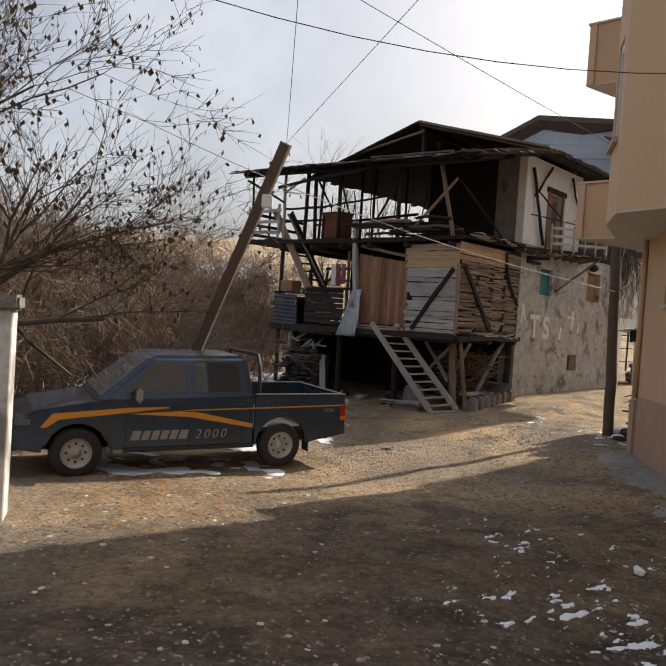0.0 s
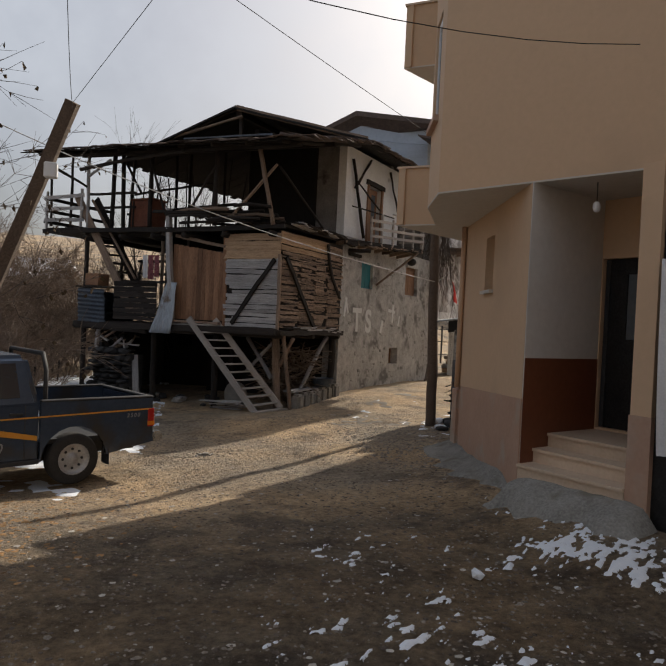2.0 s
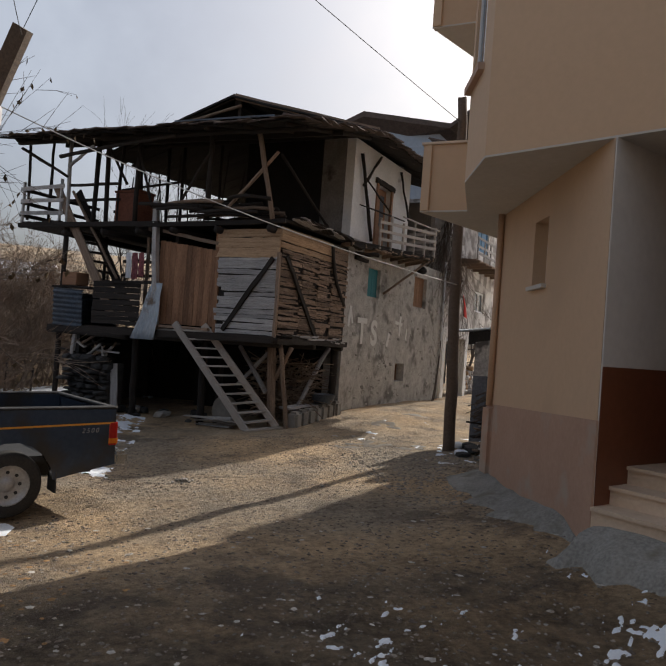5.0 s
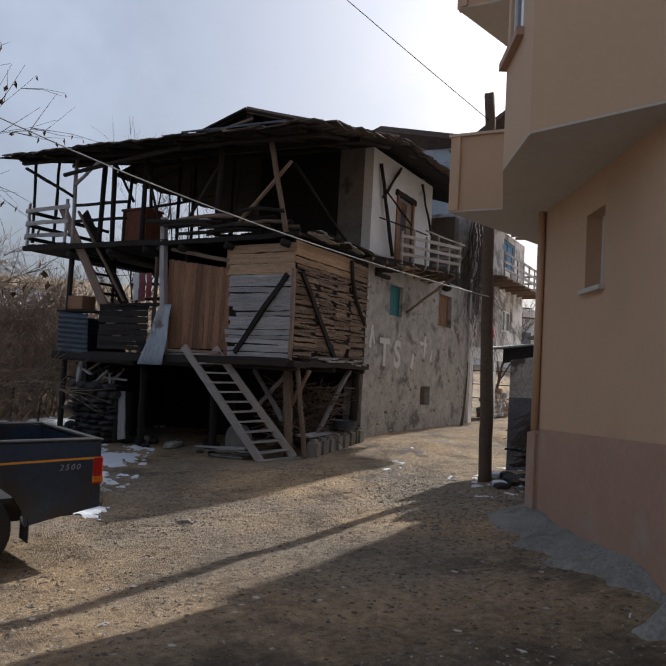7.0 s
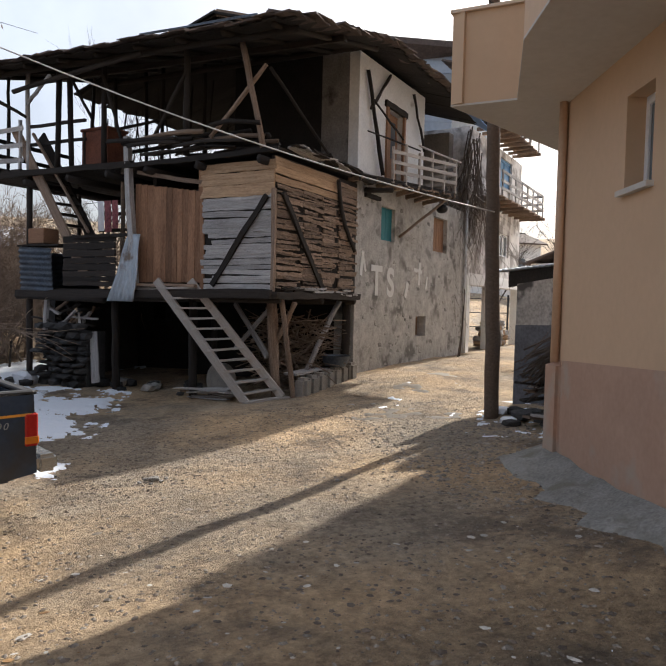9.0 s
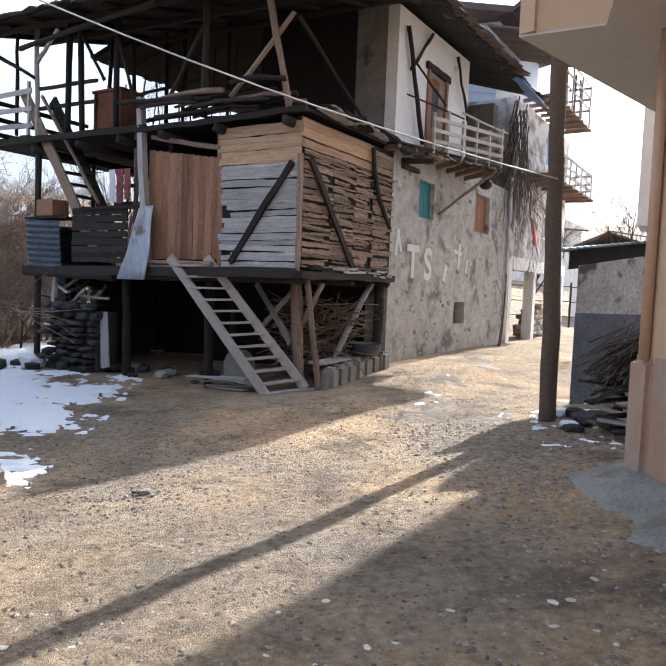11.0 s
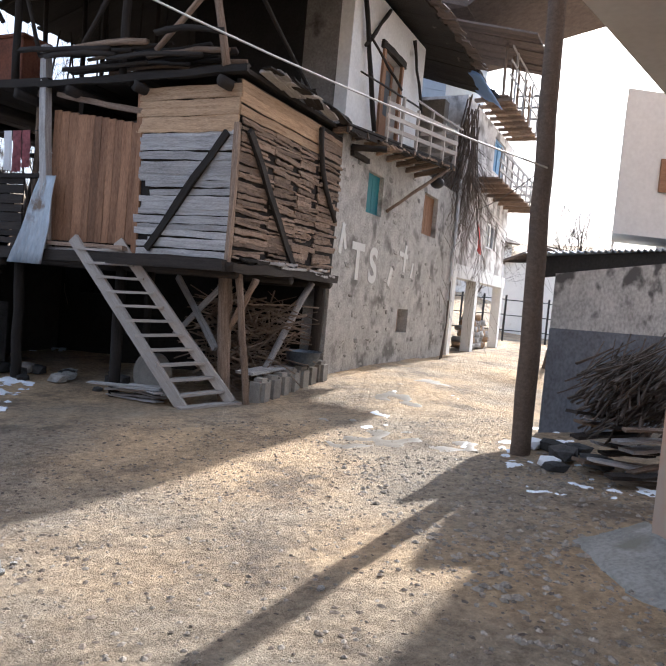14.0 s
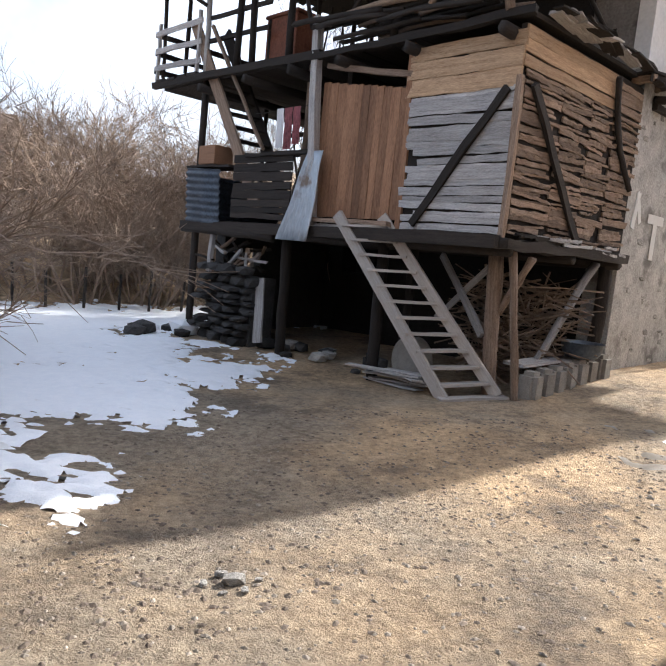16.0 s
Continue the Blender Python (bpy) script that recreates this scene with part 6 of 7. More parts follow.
walnut = thing("bare_tree", (-6.3, 10.5, gz(-6.3, 10.5)), "bare winter tree with a few withered leaves beside the lane", "tree")
spots = []
vs, fs = branches(3, (-6.3, 10.5, gz(-6.3, 10.5) - 0.2), (0.1, -0.05, 1), 2.6, 0.17, 0, segs=5)
for i, (dx, dy, dz, ln, r) in enumerate(((0.75, -0.15, 0.75, 3.3, 0.085), (0.5, -0.3, 0.9, 3.4, 0.08), (0.95, 0.1, 0.35, 3.0, 0.07), (0.2, -0.4, 1.0, 3.6, 0.08), (-0.5, 0.2, 0.8, 3.0, 0.09), (0.8, -0.4, 0.1, 2.6, 0.05))):
    v2, f2 = branches(20 + i, (-6.1, 10.45, gz(-6.3, 10.5) + 1.5 + 0.18 * i), (dx, dy, dz), ln, r, 4, spread=0.6, kids=4, leaf_out=spots)
    k = len(vs)
    vs += v2
    fs += [tuple(q + k for q in f) for f in f2]
raw("trunk", vs, fs, M_BARK, walnut, smooth=True)
lr = random.Random(8)
spots = [s for s in spots if lr.random() < 0.5]
vs, fs = leaves_mesh(spots, 0.085, 4)
raw("crown", vs, fs, M_LEAF, walnut, "sparse withered leaves")


def thicket(name, seed, n, height):
    rr = random.Random(seed)
    vs, fs = [], []
    for i in range(n):
        a = rr.uniform(0, 6.28)
        d = (math.cos(a) * 0.5, math.sin(a) * 0.5, 1)
        v2, f2 = branches(seed * 100 + i, (rr.uniform(-0.5, 0.5), rr.uniform(-0.5, 0.5), -0.1), d, height * rr.uniform(0.55, 0.8), 0.03, 3, spread=0.55, kids=4, segs=3, droop=0.12, gnarl=0.25, rmin=0.006)
        k = len(vs)
        vs += v2
        fs += [tuple(q + k for q in f) for f in f2]
    me = bpy.data.meshes.new(name)
    me.from_pydata(vs, [], fs)
    me.materials.append(M_TWIG)
    return me


bush_meshes = [thicket("bush", s, 6, h) for s, h in ((1, 2.4), (2, 2.8), (3, 2.2))]
br = random.Random(5)
spots_b = []
for i in range(22):
    spots_b.append((br.uniform(-14, -5.0), br.uniform(14.5, 19), 1.35))
for i in range(150):
    s, d = br.uniform(-3, 24), br.random() ** 1.6 * 13 + 0.7
    spots_b.append((-3.2 - 0.83 * s - 0.56 * d, 25.5 - 0.56 * s + 0.83 * d, 1.05 + 0.34 * br.random()))
for i in range(14):
    spots_b.append((br.uniform(-11, -5.6), br.uniform(12.6, 15.5), 1.35))
spots_b += [(-3.5, 13.7, 0.9), (-3.9, 14.4, 1.1), (-2.9, 14.0, 1.0), (-4.4, 13.2, 1.2), (-5.3, 13.4, 1.3)]
for x, y, k in spots_b:
    a, b = (x - CX) * UX + (y - CY) * UY, -(x - CX) * UY + (y - CY) * UX
    if b < 9.3 and a > -3.5:
        continue
    ob = new("bush", bush_meshes[br.randrange(3)])
    s = k * br.uniform(0.8, 1.25)
    hang(ob, None, Matrix.Translation((x, y, gz(x, y))) @ Matrix.Rotation(br.uniform(0, 6.28), 4, "Z") @ Matrix.Diagonal((s, s, s * br.uniform(0.85, 1.2), 1)))
    tagged(ob, "leafless brown winter bush on the bank", "bush", "winter bushes on the bank")


def tall_tree(name, seed, at, h, label):
    t = thing(name, at, label, "tree", "bare trees behind the house")
    v1, f1 = branches(seed, (0, 0, 0), (0.05, 0, 1), h * 0.55, 0.10, 4, spread=0.45, kids=4, segs=5, gnarl=0.12)
    raw("trunk", v1, f1, M_BARK, t, m=Matrix.Translation(at))
    return t


for i, (a, b, h) in enumerate(((9, 11, 8.5), (7.5, 9.4, 7.0), (13, 10.5, 10), (5.5, 10.8, 7.0), (3.4, 8.9, 8.0), (16, 9, 9), (11, 8.6, 9.5))):
    p = H(a, b, 0)
    tall_tree("bare_tree", 50 + i, (p.x, p.y, gz(p.x, p.y) - 0.1), h, "slender bare tree behind the old house")

# ---- leaning pole with its lamp box, and the cables ----
lp = thing("leaning_pole", (-3.0, 12.3, -1.4), "leaning dark timber pole with a cable box", "pole")
LPT, LPB = Vector((-0.55, 10.35, 3.62)), Vector((-2.75, 11.9, -1.45))
stick("post", LPB, LPT, 0.155, 0.155, M_POLE, lp, up=(0, 1, 0), jit=0.008, sides=4)
lm = Matrix.Translation(LPB.lerp(LPT, 0.83) + Vector((0.12, -0.14, 0)))
bm = bmesh.new()
box(bm, (0, 0, 0), (0.16, 0.12, 0.20))
part("cable_box", bev(bm, 0.015), M_PVC, lp, "small white cable box", m=lm)
cables = [
    ("cable", LPT + Vector((0, 0, -0.1)), (0.19, 4.89, 4.92), 0.45, 0.006, M_WIRE),
    ("cable", LPT, (5.56, -4.0, 5.28), 0.0, 0.006, M_WIRE),
    ("cable", (6.03, 14.95, 5.0), (-2.74, 9.09, 6.92), 0.05, 0.010, M_WIRE),
    ("cable", (5.42, 7.40, 4.0), (-4.43, 5.51, 4.93), 0.78, 0.008, M_WIRE),
    ("cable", (-4.46, 14.62, 5.11), (6.10, 14.86, 1.97), 0.35, 0.012, M_WIRE_PALE),
    ("cable", (6.12, 14.88, 2.0), H(11.5, -0.2, 3.2), 0.1, 0.012, M_WIRE),
    ("cable", H(7.3, -0.9, 3.9), H(14.0, -0.3, 3.9), 0.08, 0.01, M_WIRE),
]
for nm, p, q, dr, r, m in cables:
    cb = tube(nm, sag(p, q, dr), r * (0.62 if m is M_WIRE else 0.85), m, None, sides=5)
    tagged(cb, "pale overhead cable strung across the lane" if m is M_WIRE_PALE else "thin black overhead cable", "cable", "overhead cables")

# ---- white house further up the lane ----
wh = thing("white_house", H(14, 3, -1.0), "old whitewashed house on posts with wooden balconies", "house")
part("upper_wall", wall_bm(H(10.95, 0.05, 0).xy, H(17.6, 0.05, 0).xy, 1.62, 6.3, 0.3, [(3.6, 5.2, 4.95, 6.05), (3.7, 5.1, 2.45, 3.3)]), M_WHITE_PATCHY, wh, "patchy whitewashed wall grown with dry creeper")
part("side_wall", wall_bm(H(17.6, 0.35, 0).xy, H(17.6, 6, 0).xy, 1.62, 6.3, 0.3, (), 1), M_WHITE_PATCHY, wh)
part("front_wall", wall_bm(H(11.0, 0.35, 0).xy, H(11.0, 6, 0).xy, 3.0, 6.3, 0.3, (), -1), M_WHITE_PATCHY, wh)
part("beam", bev(wall_bm(H(10.8, -0.06, 0).xy, H(17.7, -0.06, 0).xy, 1.26, 1.64, 0.4), 0.01), M_WHITE_OLD, wh, "whitewashed lintel beam")
for a in (10.86, 13.5, 17.3):
    part("pillar", bev(wall_bm(H(a, -0.05, 0).xy, H(a + 0.32, -0.05, 0).xy, -1.4, 1.258, 0.32), 0.012), M_WHITE_OLD, wh)
# deep shade behind the pillars put into the colour
part("back_wall", wall_bm(H(11.0, 3.0, 0).xy, H(17.6, 3.0, 0).xy, -1.4, 1.62, 0.3), M_SHADE_DARK, wh)
part("floor_slab", wall_bm(H(11.0, 0.36, 0).xy, H(17.6, 0.36, 0).xy, 1.5, 1.618, 2.6), M_SHADE_DARK, wh)
ww = part("blue_window", wall_bm(H(14.55, 0.12, 0).xy, H(16.15, 0.12, 0).xy, 4.95, 6.05, 0.06, [(0.1, 0.75, 5.05, 5.95), (0.85, 1.5, 5.05, 5.95)]), M_BLUEWIN, wh, "blue painted window")
part("pane", wall_bm(H(14.6, 0.15, 0).xy, H(16.1, 0.15, 0).xy, 5.0, 6.0, 0.01), M_BLUEWIN, ww)
ww = part("white_window", wall_bm(H(14.65, 0.12, 0).xy, H(16.05, 0.12, 0).xy, 2.45, 3.3, 0.06, [(0.1, 0.65, 2.52, 3.22), (0.75, 1.3, 2.52, 3.22)]), M_PVC, wh, "small white window")
part("pane", wall_bm(H(14.7, 0.15, 0).xy, H(16.0, 0.15, 0).xy, 2.5, 3.25, 0.01), M_PANE, ww)
for z0, o, a0, a1, rail in ((4.15, 0.85, 11.6, 17.6, True), (6.55, 0.8, 12.0, 16.8, False)):
    n = 6
    for i in range(n):
        t = (i + 0.5) / n * o
        stick("balcony_board", H(a0, -t, z0), H(a1, -t, z0), o / n - 0.01, 0.05, M_WOOD_BROWN, wh, n=3)
    for i in range(8):
        a = a0 + 0.1 + (a1 - a0 - 0.2) * i / 7
        stick("bearer", H(a, 0.2, z0 - 0.08), H(a, -o - 0.1, z0 - 0.08), 0.09, 0.1, M_WOOD_BROWN, wh)
        if rail or i % 2:
            stick("baluster", H(a, -o, z0), H(a, -o, z0 + (0.85 if rail else 1.45)), 0.05, 0.05, M_WOOD_GREY, wh, up=VU)
    for dz in ((0.25, 0.5, 0.8) if rail else (0.6, 1.0, 1.4)):
        stick("rail", H(a0, -o, z0 + dz), H(a1, -o, z0 + dz + 0.03), 0.03, 0.09 if rail else 0.06, M_WOOD_GREY, wh, n=6)
        stick("rail", H(a1, -o, z0 + dz + 0.03), H(a1, 0, z0 + dz + 0.03), 0.03, 0.08, M_WOOD_GREY, wh)
for i in range(5):
    stick("roof_pole", H(12.2 + i, -0.6, 6.5), H(12.2 + i + RNG.uniform(-0.3, 0.3), -0.6, 8.05), 0.08, 0.08, M_WOOD_BROWN, wh, up=VU, sides=6)
for i in range(14):
    a = 11.3 + i * 0.25
    stick("roof_board", H(a, -1.6, 7.92 + RNG.uniform(-0.03, 0.03)), H(a, 1.15, 8.6), 0.31, 0.05, M_TILE, wh, n=3)
bm = bmesh.new()
prism(bm, [H(12.4, 1.2, 0).xy, H(10.9, 3.6, 0).xy, H(10.9, 7.0, 0).xy, H(17, 7.0, 0).xy, H(17, 1.2, 0).xy], 6.3, [9.3, 9.4, 8.2, 8.2, 9.3])
attic = part("attic", bm, M_BLUE_SHEET, wh, "pale blue metal-clad attic storey")
bm = bmesh.new()
prism(bm, [H(12.1, 0.7, 0).xy, H(10.5, 3.6, 0).xy, H(10.5, 7.6, 0).xy, H(17.4, 7.6, 0).xy, H(17.4, 0.7, 0).xy], [9.22, 9.43, 8.0, 8.0, 9.22], [9.42, 9.63, 8.2, 8.2, 9.42])
# slab added beyond the eave only to cast shade on the lane
prism(bm, [H(12.1, 0.69, 0).xy, H(16.4, 0.69, 0).xy, H(17.0, -3.18, 0).xy, H(10.6, -2.35, 0).xy], [9.24, 9.24, 10.36, 10.36], [9.40, 9.40, 10.5, 10.5])
part("attic_roof", bm, M_TILE, wh, "brown overhanging attic roof")
for i in range(5):
    f = i / 4
    stick("cladding_lap", H(12.4, 1.18, 6.9 + i * 0.55), H(10.88, 3.6, 6.9 + i * 0.55), 0.02, 0.03, M_BLUE_SHEET, wh)
tarp = [H(8.3, -0.95, 5.9), H(10.6, -1.0, 5.75), H(10.6, -0.2, 6.25), H(8.3, -0.2, 6.3)]
bm = bmesh.new()
fv = [bm.verts.new(p) for p in tarp] + [bm.verts.new(p + Vector((0, 0, 0.02))) for p in tarp]
for f in ((0, 1, 2, 3), (7, 6, 5, 4), (0, 4, 5, 1), (1, 5, 6, 2), (2, 6, 7, 3), (3, 7, 4, 0)):
    bm.faces.new([fv[i] for i in f])
bmesh.ops.subdivide_edges(bm, edges=bm.edges, cuts=5, use_grid_fill=True)
for v in bm.verts:
    v.co.z += 0.05 * noise.noise(v.co * 3)
tagged(part("blue_tarpaulin", bm, M_TARP, None, smooth=True), "blue tarpaulin laid over the eave", "tarpaulin")
# dry creeper hanging between the houses
vs, fs = [], []
for i in range(26):
    p = H(10.2 + RNG.uniform(0, 1.6), -0.08 - RNG.uniform(0, 0.12), RNG.uniform(4.8, 6.2))
    v2, f2 = branches(300 + i, p, (RNG.uniform(-0.3, 0.3), RNG.uniform(-0.3, 0.3), -1), RNG.uniform(1.5, 3.4), 0.022, 2, spread=0.5, kids=5, droop=0.4, gnarl=0.2)
    k = len(vs)
    vs += v2
    fs += [tuple(q + k for q in f) for f in f2]
tagged(raw("dry_creeper", vs, fs, M_BARK, None), "dry dark creeper hanging down the house corner", "creeper", kind="stuff")
bm = bmesh.new()
rows = []
for i in range(6):
    f = i / 5
    p = H(12.0 + 0.10 * math.sin(f * 3), -0.3 - 0.05 * f, 2.85 - 0.75 * f)
    q = p + VU * (0.06 + 0.42 * f) + Vector((0, 0, 0.02 - 0.1 * f))
    rows.append((bm.verts.new(p), bm.verts.new(q)))
for (a, b), (c, d) in zip(rows, rows[1:]):
    bm.faces.new((a, b, d, c))
fl = part("red_flag", bm, M_RED, None, smooth=True)
fl.modifiers.new("thick", "SOLIDIFY").thickness = 0.006
tagged(fl, "limp red flag hanging on the house wall", "flag")

# split firewood under the white house
for i in range(60):
    row, colm = i // 10, i % 10
    p = H(14.2 + colm * 0.28 + RNG.uniform(-0.06, 0.06), 0.15 + RNG.uniform(-0.1, 0.1), 0)
    z = gz(p.x, p.y) + 0.12 + row * 0.19
    if row * 0.28 > 1.6 - abs(colm - 4) * 0.22:
        continue
    q = p + VV * 0.5 + VU * RNG.uniform(-0.15, 0.15)
    lg = stick("firewood_log", (p.x, p.y, z), (q.x, q.y, z + RNG.uniform(-0.05, 0.05)), 0.2, 0.2, M_WOOD_NEW if i % 3 == 0 else M_WOOD_GREY, None, sides=6, jit=0.03, n=2)
    tagged(lg, "split pale firewood log stacked under the white house", "firewood", "stacked firewood")

# ---- scrap heap between pole and beige corner ----
p0 = Vector((6.62, 13.95, gz(6.62, 13.95)))
for i in range(18):
    a = RNG.uniform(-0.5, 0.5)
    c = p0 + Vector((RNG.uniform(0.0, 0.5), RNG.uniform(-0.35, 0.45), 0.05 + 0.03 * i))
    d = Vector((math.cos(a), math.sin(a) * 0.6, RNG.uniform(-0.12, 0.12))) * RNG.uniform(0.25, 0.48)
    bd = stick("scrap_board", c - d, c + d, RNG.uniform(0.1, 0.2), 0.03, (M_WOOD_GREY, M_WOOD_BROWN, M_WOOD_DARK)[i % 3], None)
    tagged(bd, "old scrap board in the heap by the corner", "board", "scrap boards by the corner")
twig_pile("branch_heap", p0 + Vector((0.55, 0.35, 0.55)), (0.95, 0.6, 0.6), 330, 0.0085, M_BARK, "heap of cut branches on the scrap boards", "branches", 9, axis_dir=(0.8, 0.3, 0.45))
for i in range(9):
    x, y = 6.3 + RNG.uniform(-0.1, 0.7), 14.75 + RNG.uniform(-0.45, 0.7)
    if (x - 6.23) ** 2 + (y - 15) ** 2 < 0.09:
        continue
    s = RNG.uniform(0.18, 0.4)
    st = stone((x, y, gz(x, y) + s * 0.2), (s * 1.4, s, s * 0.6), M_STONE_DARK if i % 3 else M_SNOW, None, "rubble_stone")
    tagged(st, "dark rubble lump with snow beside the pole", "rubble", "rubble by the pole")


# ---- snow ----
def snow_patch(name, x0, x1, y0, y1, step, keep, label, lift=0.025, seed=0):
    nxx, nyy = int((x1 - x0) / step), int((y1 - y0) / step)
    vs, fs, ids = [], [], {}

    def vid(i, j):
        if (i, j) not in ids:
            x, y = x0 + i * step, y0 + j * step
            k = keep(x, y)
            ids[i, j] = len(vs)
            vs.append((x, y, gz(x, y) + min(lift, max(-0.02, k * 0.25))))
        return ids[i, j]

    for i in range(nxx):
        for j in range(nyy):
            if keep(x0 + (i + 0.5) * step, y0 + (j + 0.5) * step) > -0.06:
                fs.append((vid(i, j), vid(i + 1, j), vid(i + 1, j + 1), vid(i, j + 1)))
    ob = raw(name, vs, fs, M_SNOW, None, smooth=True)
    return tagged(ob, label, "snow", kind="stuff")


def n2(x, y, s, o=0.0):
    return noise.noise((x * s, y * s, 11.3 + o))


def field(x, y):
    a, b = (x - CX) * UX + (y - CY) * UY, -(x - CX) * UY + (y - CY) * UX
    k = min(0.5, (0.15 - x) * 0.3, (y - 13.2) * 0.35)
    k = min(k, max((b - 6.9) * 0.5, (-a - 0.6) * 0.3), 0.3 - 0.4 * (-0.56 * (x + 3.2) + 0.83 * (y - 25.5)))
    gap = 0.55 * math.exp(-((y - 14.9 + 0.2 * x) / 0.5) ** 2)
    return k - gap - 0.06 + 0.5 * n2(x, y, 1.1) + 0.34 * n2(x, y, 4.5, 2) + 0.3 * n2(x * 0.6, y * 1.8, 9, 3) + 0.16 * n2(x * 0.7, y * 1.6, 19, 8)


snow_patch("snow_field", -16, 0.5, 13, 34, 0.05, field, "old crusted snow covering the field beside the house", 0.035)


def lane(x, y):
    u, w = x * 0.75 + y * 0.66, (y * 0.75 - x * 0.66) * 2.6
    return -0.30 + 0.5 * n2(x, y, 0.9, 5) + 0.42 * n2(u, w, 2.6, 9) + 0.55 * n2(u, w, 7, 2) + 0.35 * n2(u, w, 15, 4) - 0.3 * max(0, 2.9 - x) - 0.6 * max(0, x - 5.0) - 0.3 * max(0, y - 7.4)


snow_patch("lane_snow", 1.5, 5.6, 2.6, 8.6, 0.024, lane, "thin scraps of snow on the shaded lane", 0.012)
snow_patch("lane_snow", -3.4, -0.2, 9.2, 11.0, 0.04, lambda x, y: -0.12 + 0.8 * n2(x, y, 1.6, 3) + 0.4 * n2(x, y, 5, 6) - 0.5 * max(0, 9.6 - y), "scraps of snow by the truck wheels", 0.012)
snow_patch("lane_snow", 5.4, 7.4, 13.2, 15.6, 0.04, lambda x, y: -0.32 + 0.7 * n2(x, y, 2.6, 4) + 0.6 * n2(x, y, 8, 6), "dirty snow scraps round the pole and scrap heap", 0.012)
snow_patch("lane_snow", -4.5, -0.8, 11.8, 15, 0.07, lambda x, y: -0.02 + 0.7 * n2(x, y, 1.2, 7) + 0.3 * n2(x, y, 5, 6), "snow scraps behind the truck", 0.02)
for i in range(9):
    p = H(-0.5 + RNG.uniform(-0.7, 0.7), 6.6 + RNG.uniform(-0.4, 0.9), 0)
    s = RNG.uniform(0.3, 0.6)
    st = stone((p.x, p.y, gz(p.x, p.y) + s * 0.2), (s * 1.2, s, s * 0.7), M_STONE_DARK if i % 3 else M_SNOW, None, "boulder")
    tagged(st, "dark boulder half covered by snow", "boulder", "boulders in the snow")
for i in range(16):
    x = -3.2 - i * 0.62
    y = 25.5 - i * 0.42 + RNG.uniform(-0.2, 0.2)
    fp = stick("fence_stake", (x, y, gz(x, y) - 0.2), (x + RNG.uniform(-0.1, 0.1), y, gz(x, y) + RNG.uniform(0.7, 1.1)), 0.06, 0.06, M_WOOD_DARK, None, up=(0, 1, 0), sides=6)
    tagged(fp, "thin dark wooden fence stake in the snow field", "fence stake", "field fence stakes")


snow_wet = snow_patch("meltwater", 4.2, 8.6, 15.2, 21, 0.06, lambda x, y: -0.26 + 0.8 * n2(x, y, 0.9, 14) + 0.3 * n2(x, y, 4, 6) - 0.22 * abs((x - 6.2) * 0.75 - (y - 17.6) * 0.66), "thin film of meltwater on the lane", 0.006)
snow_wet.data.materials[0] = M_WET
tagged(snow_wet, category="water")
snow_patch("lane_snow", 4.8, 7.6, 15.4, 19, 0.04, lambda x, y: -0.62 + 0.8 * n2(x, y, 1.6, 21) + 0.5 * n2(x, y, 6, 6), "dirty snow scraps along the wet lane", 0.010)


# ---- pebbles, clods, leaf litter ----
def scatter(name, n, place, size, material, label, category, seed, flat=0.6):
    rr = random.Random(seed)
    vs, fs = [], []
    base = [(1, 0, 0), (0.3, 0.9, 0), (-0.8, 0.5, 0), (-0.7, -0.6, 0), (0.4, -0.9, 0), (0.1, 0.1, 0.8), (0, 0, -0.6)]
    tri = [(0, 1, 5), (1, 2, 5), (2, 3, 5), (3, 4, 5), (4, 0, 5), (1, 0, 6), (2, 1, 6), (3, 2, 6), (4, 3, 6), (0, 4, 6)]
    for _ in range(n):
        x, y = place(rr)
        s = size * (rr.random() ** 2.5 * 2.6 + 0.45)
        a = rr.uniform(0, 6.28)
        c, sn_ = math.cos(a), math.sin(a)
        k = len(vs)
        z = gz(x, y) + s * 0.1
        kx, ky = s * rr.uniform(0.7, 1.3), s * rr.uniform(0.6, 1.0)
        for bx, by, bz in base:
            qx, qy = bx * kx * rr.uniform(0.8, 1.2), by * ky * rr.uniform(0.8, 1.2)
            vs.append((x + qx * c - qy * sn_, y + qx * sn_ + qy * c, z + bz * s * flat))
        fs += [tuple(k + t for t in f) for f in tri]
    return tagged(raw(name, vs, fs, material, None), label, category, kind="stuff")


def near_lane(rr):
    y = 3.0 + rr.random() ** 1.3 * 14
    return rr.uniform(-1.5 + 0.1 * y, 5.0 + 0.12 * y), y


scatter("pebbles", 14000, near_lane, 0.008, M_PEBBLE, "loose pebbles and grit on the lane", "gravel", 1)
scatter("stones", 260, near_lane, 0.014, M_PEBBLE, "larger loose stones on the lane", "gravel", 2, flat=0.4)
scatter("pebbles", 2500, lambda rr: (rr.uniform(4.0, 6.6), rr.uniform(10.5, 15)), 0.014, M_PEBBLE, "loose gravel by the beige corner", "gravel", 3)
M_CLOD = mat("dark_damp_clods", (0.065, 0.048, 0.036), (0.19, 0.15, 0.118), 8, 0.95, 0.3, rnd=0.3, island=True)
M_CHIP = mat("pale_chips_and_litter", (0.34, 0.31, 0.27), (0.62, 0.58, 0.52), 8, 0.9, 0.0, rnd=0.25, island=True)


def near_feet(rr):
    return rr.uniform(-2.6, 5.2), 2.4 + rr.random() * 8


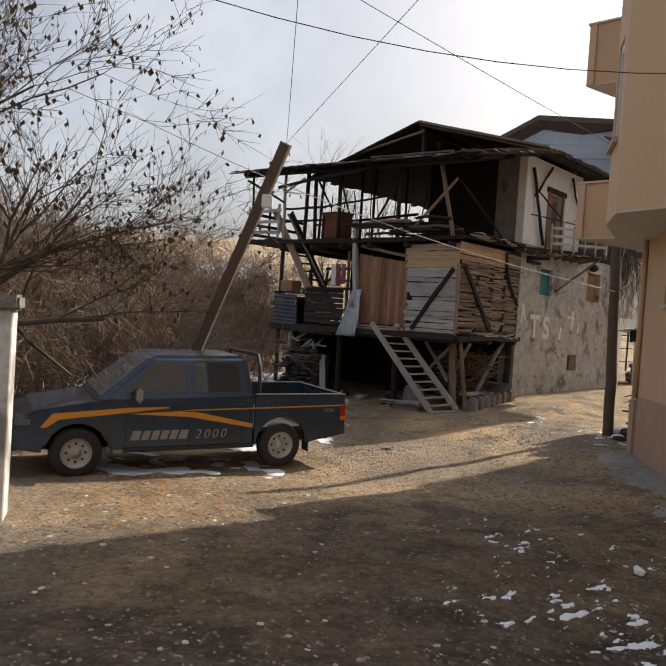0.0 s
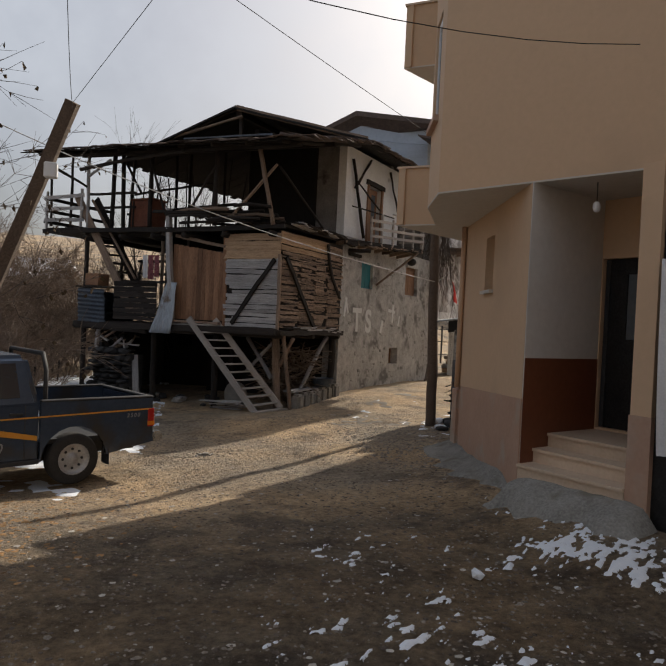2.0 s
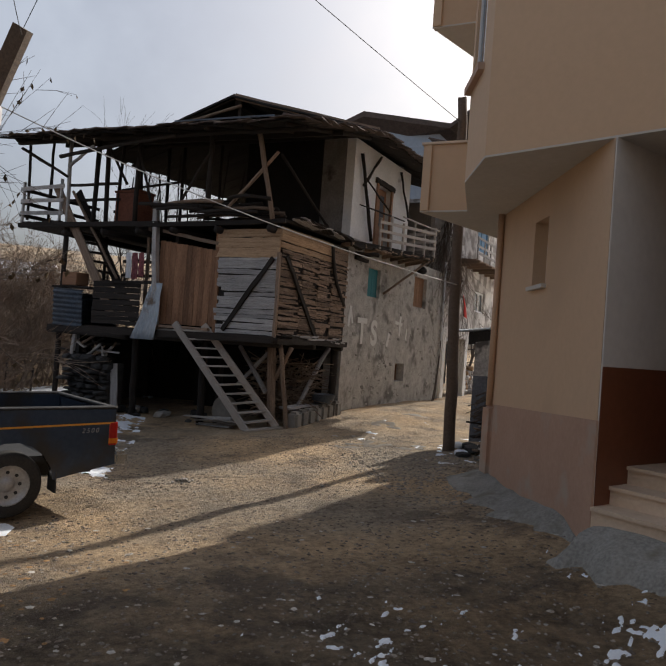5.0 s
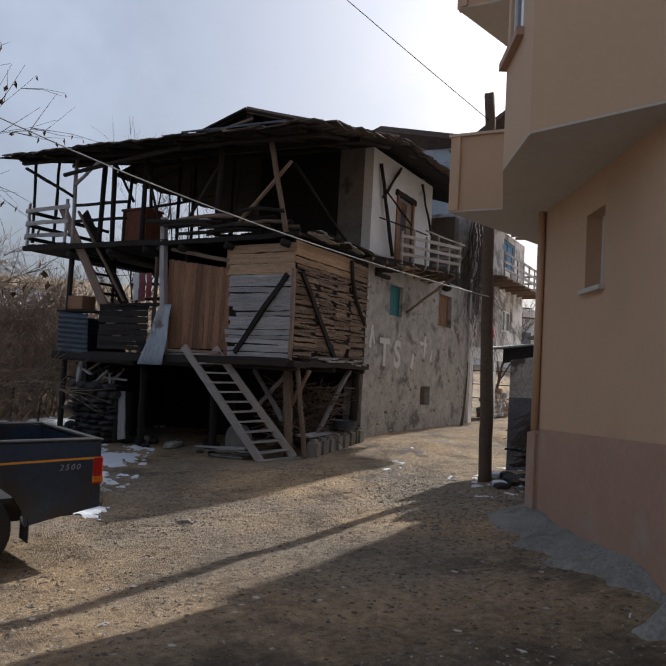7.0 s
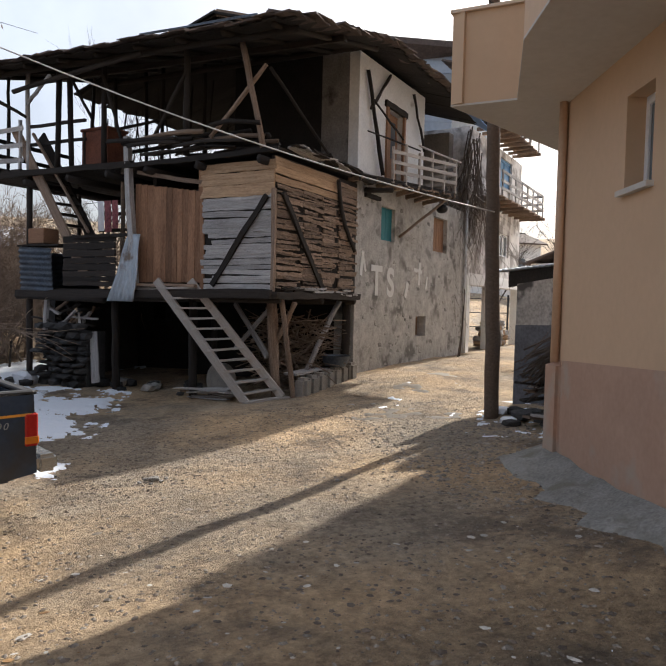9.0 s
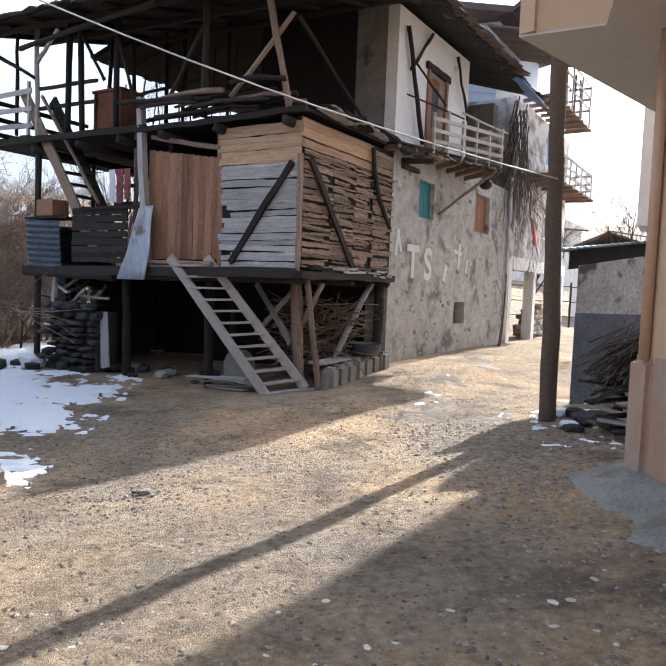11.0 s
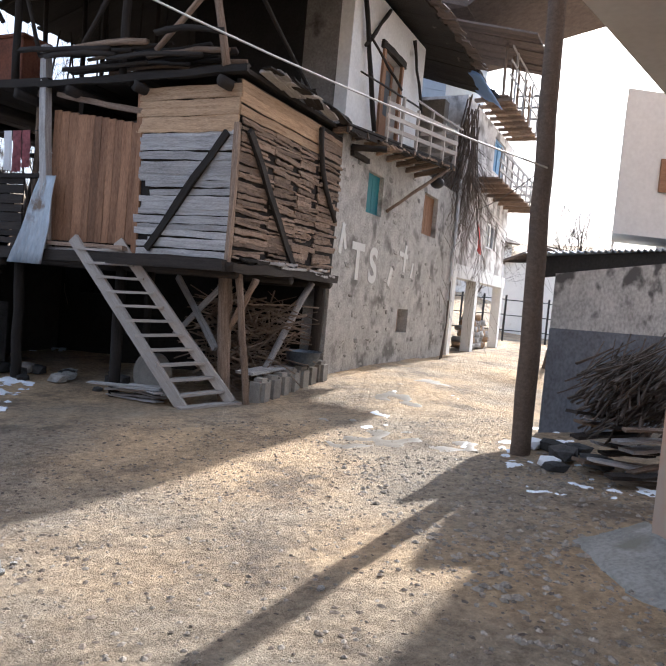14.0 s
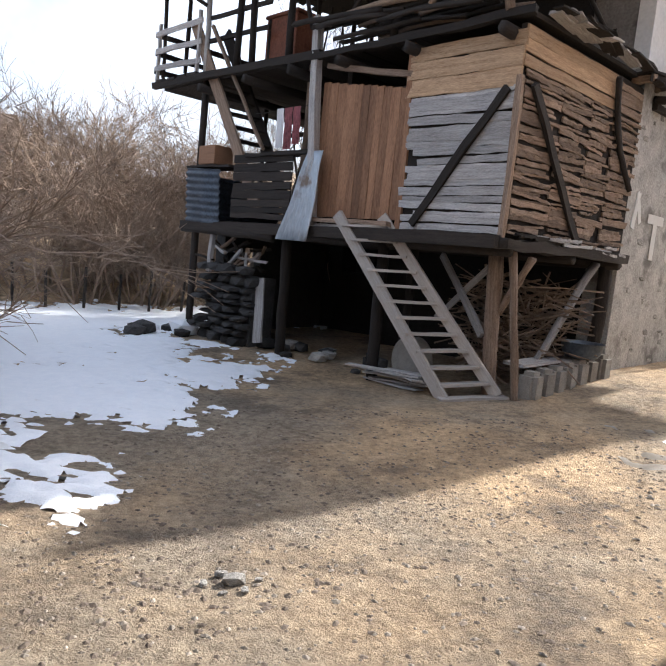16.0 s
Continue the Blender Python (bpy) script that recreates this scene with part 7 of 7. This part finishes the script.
scatter("earth_clods", 5200, near_feet, 0.011, M_CLOD, "dark earth clods trodden into the lane", "soil", 12, flat=0.35)
scatter("pebbles", 5000, near_feet, 0.007, M_PEBBLE, "fine grit on the shaded lane", "gravel", 13)
scatter("pale_chips", 700, near_feet, 0.013, M_CHIP, "pale chips and bits of straw on the lane", "litter", 14, flat=0.15)
scatter("earth_clods", 3800, lambda rr: (rr.uniform(-0.5, 6), rr.uniform(10, 17)), 0.010, M_CLOD, "dark earth clods on the sunlit lane", "soil", 15, flat=0.4)
scatter("fallen_leaves", 3200, lambda rr: (rr.gauss(-1.8, 0.9), rr.gauss(8.2, 0.85)), 0.014, M_LITTER, "dry fallen leaves on the lane", "leaves", 4, flat=0.18)
for x, y, s in ((1.38, 12.65, 0.10), (1.30, 12.72, 0.06), (1.46, 12.56, 0.05), (1.24, 12.6, 0.05), (1.36, 12.52, 0.04), (1.5, 12.7, 0.035), (3.2, 12.0, 0.05)):
    st = stone((x, y, gz(x, y) + s * 0.25), (s * 1.5, s, s * 0.8), M_STONE, None, "clod")
    tagged(st, "grey stone lying on the sunlit lane", "stone", "loose stones on the lane")
pb = stone((3.45, 6.4, gz(3.45, 6.4) + 0.04), (0.2, 0.12, 0.1), M_SNOW, None, "snow_lump")
tagged(pb, "small lump of snow on the lane", "snow")

# churned earth where a tyre has turned
scatter("churned_earth", 420, lambda rr: (rr.gauss(0.95, 0.4), rr.gauss(12.45, 0.45)), 0.010, M_CLOD, "clods of earth churned up by tyres", "soil", 16, flat=0.5)
scatter("churned_earth", 500, lambda rr: (rr.gauss(2.6, 0.9), rr.gauss(14.2, 0.5)), 0.009, M_CLOD, "clods of earth along an old wheel rut", "soil", 17, flat=0.45)

# ---- low buildings and walls in the distance ----
for i, (x, y, w, d, h, m, rot) in enumerate(((26.5, 44, 7, 5, 4.2, M_CREAM, 0.5), (-10, 37, 10, 5, 1.2, M_MUD, -0.15), (24, 58, 9, 6, 4, M_CREAM, 0.1), (-22, 40, 9, 6, 3.2, M_MUD, 0.3))):
    far = thing("far_house", (x, y, gz(x, y)), "low plain village house in the distance", "house", "houses in the distance")
    fmx = Matrix.Translation((x, y, gz(x, y))) @ Matrix.Rotation(rot, 4, "Z")
    bm = bmesh.new()
    box(bm, (0, 0, h / 2 - 0.5), (w, d, h + 1))
    part("wall", bm, m, far, m=fmx)
    bm = bmesh.new()
    for sg in (-1, 1):
        box(bm, (0, sg * d * 0.27, h + 0.45), (w + 0.8, d * 0.62, 0.12), Matrix.Rotation(-sg * 0.32, 3, "X"))
    part("roof", bm, M_TILE if i != 1 else M_SNOW, far, m=fmx)
    for k in range(3):
        bm = bmesh.new()
        box(bm, (-w * 0.3 + k * w * 0.3, -d / 2 - 0.01, h * 0.55), (0.8, 0.06, 1.0))
        part("window", bm, M_PANE, far, m=fmx)
# weld-mesh fence and posts at the end of the lane
for i in range(10):
    x, y = 13.0 + i * 1.0, 37.5 - i * 0.2
    fp = stick("fence_post", (x, y, gz(x, y) - 0.2), (x, y, gz(x, y) + 2.1), 0.07, 0.07, M_IRON, None, up=(0, 1, 0))
    tagged(fp, "thin dark metal fence post at the lane's end", "fence post", "metal fence posts")
for i in range(9):
    x, y = 13.5 + i * 1.0, 37.4 - i * 0.2
    for dz in (0.5, 1.2, 1.9):
        fr = stick("fence_rail", (x - 0.5, y + 0.1, gz(x, y) + dz), (x + 0.5, y - 0.1, gz(x, y) + dz), 0.04, 0.04, M_IRON, None, n=1)
        tagged(fr, "thin dark metal fence rail at the lane's end", "fence rail", "metal fence rails")
tall_tree("bare_tree", 77, (12.6, 24.5, gz(12.6, 24.5) - 0.1), 5.0, "small bare tree behind the shed")
tall_tree("bare_tree", 78, (17.5, 40.0, gz(17.5, 40.0) - 0.1), 7.0, "bare tree at the end of the lane")
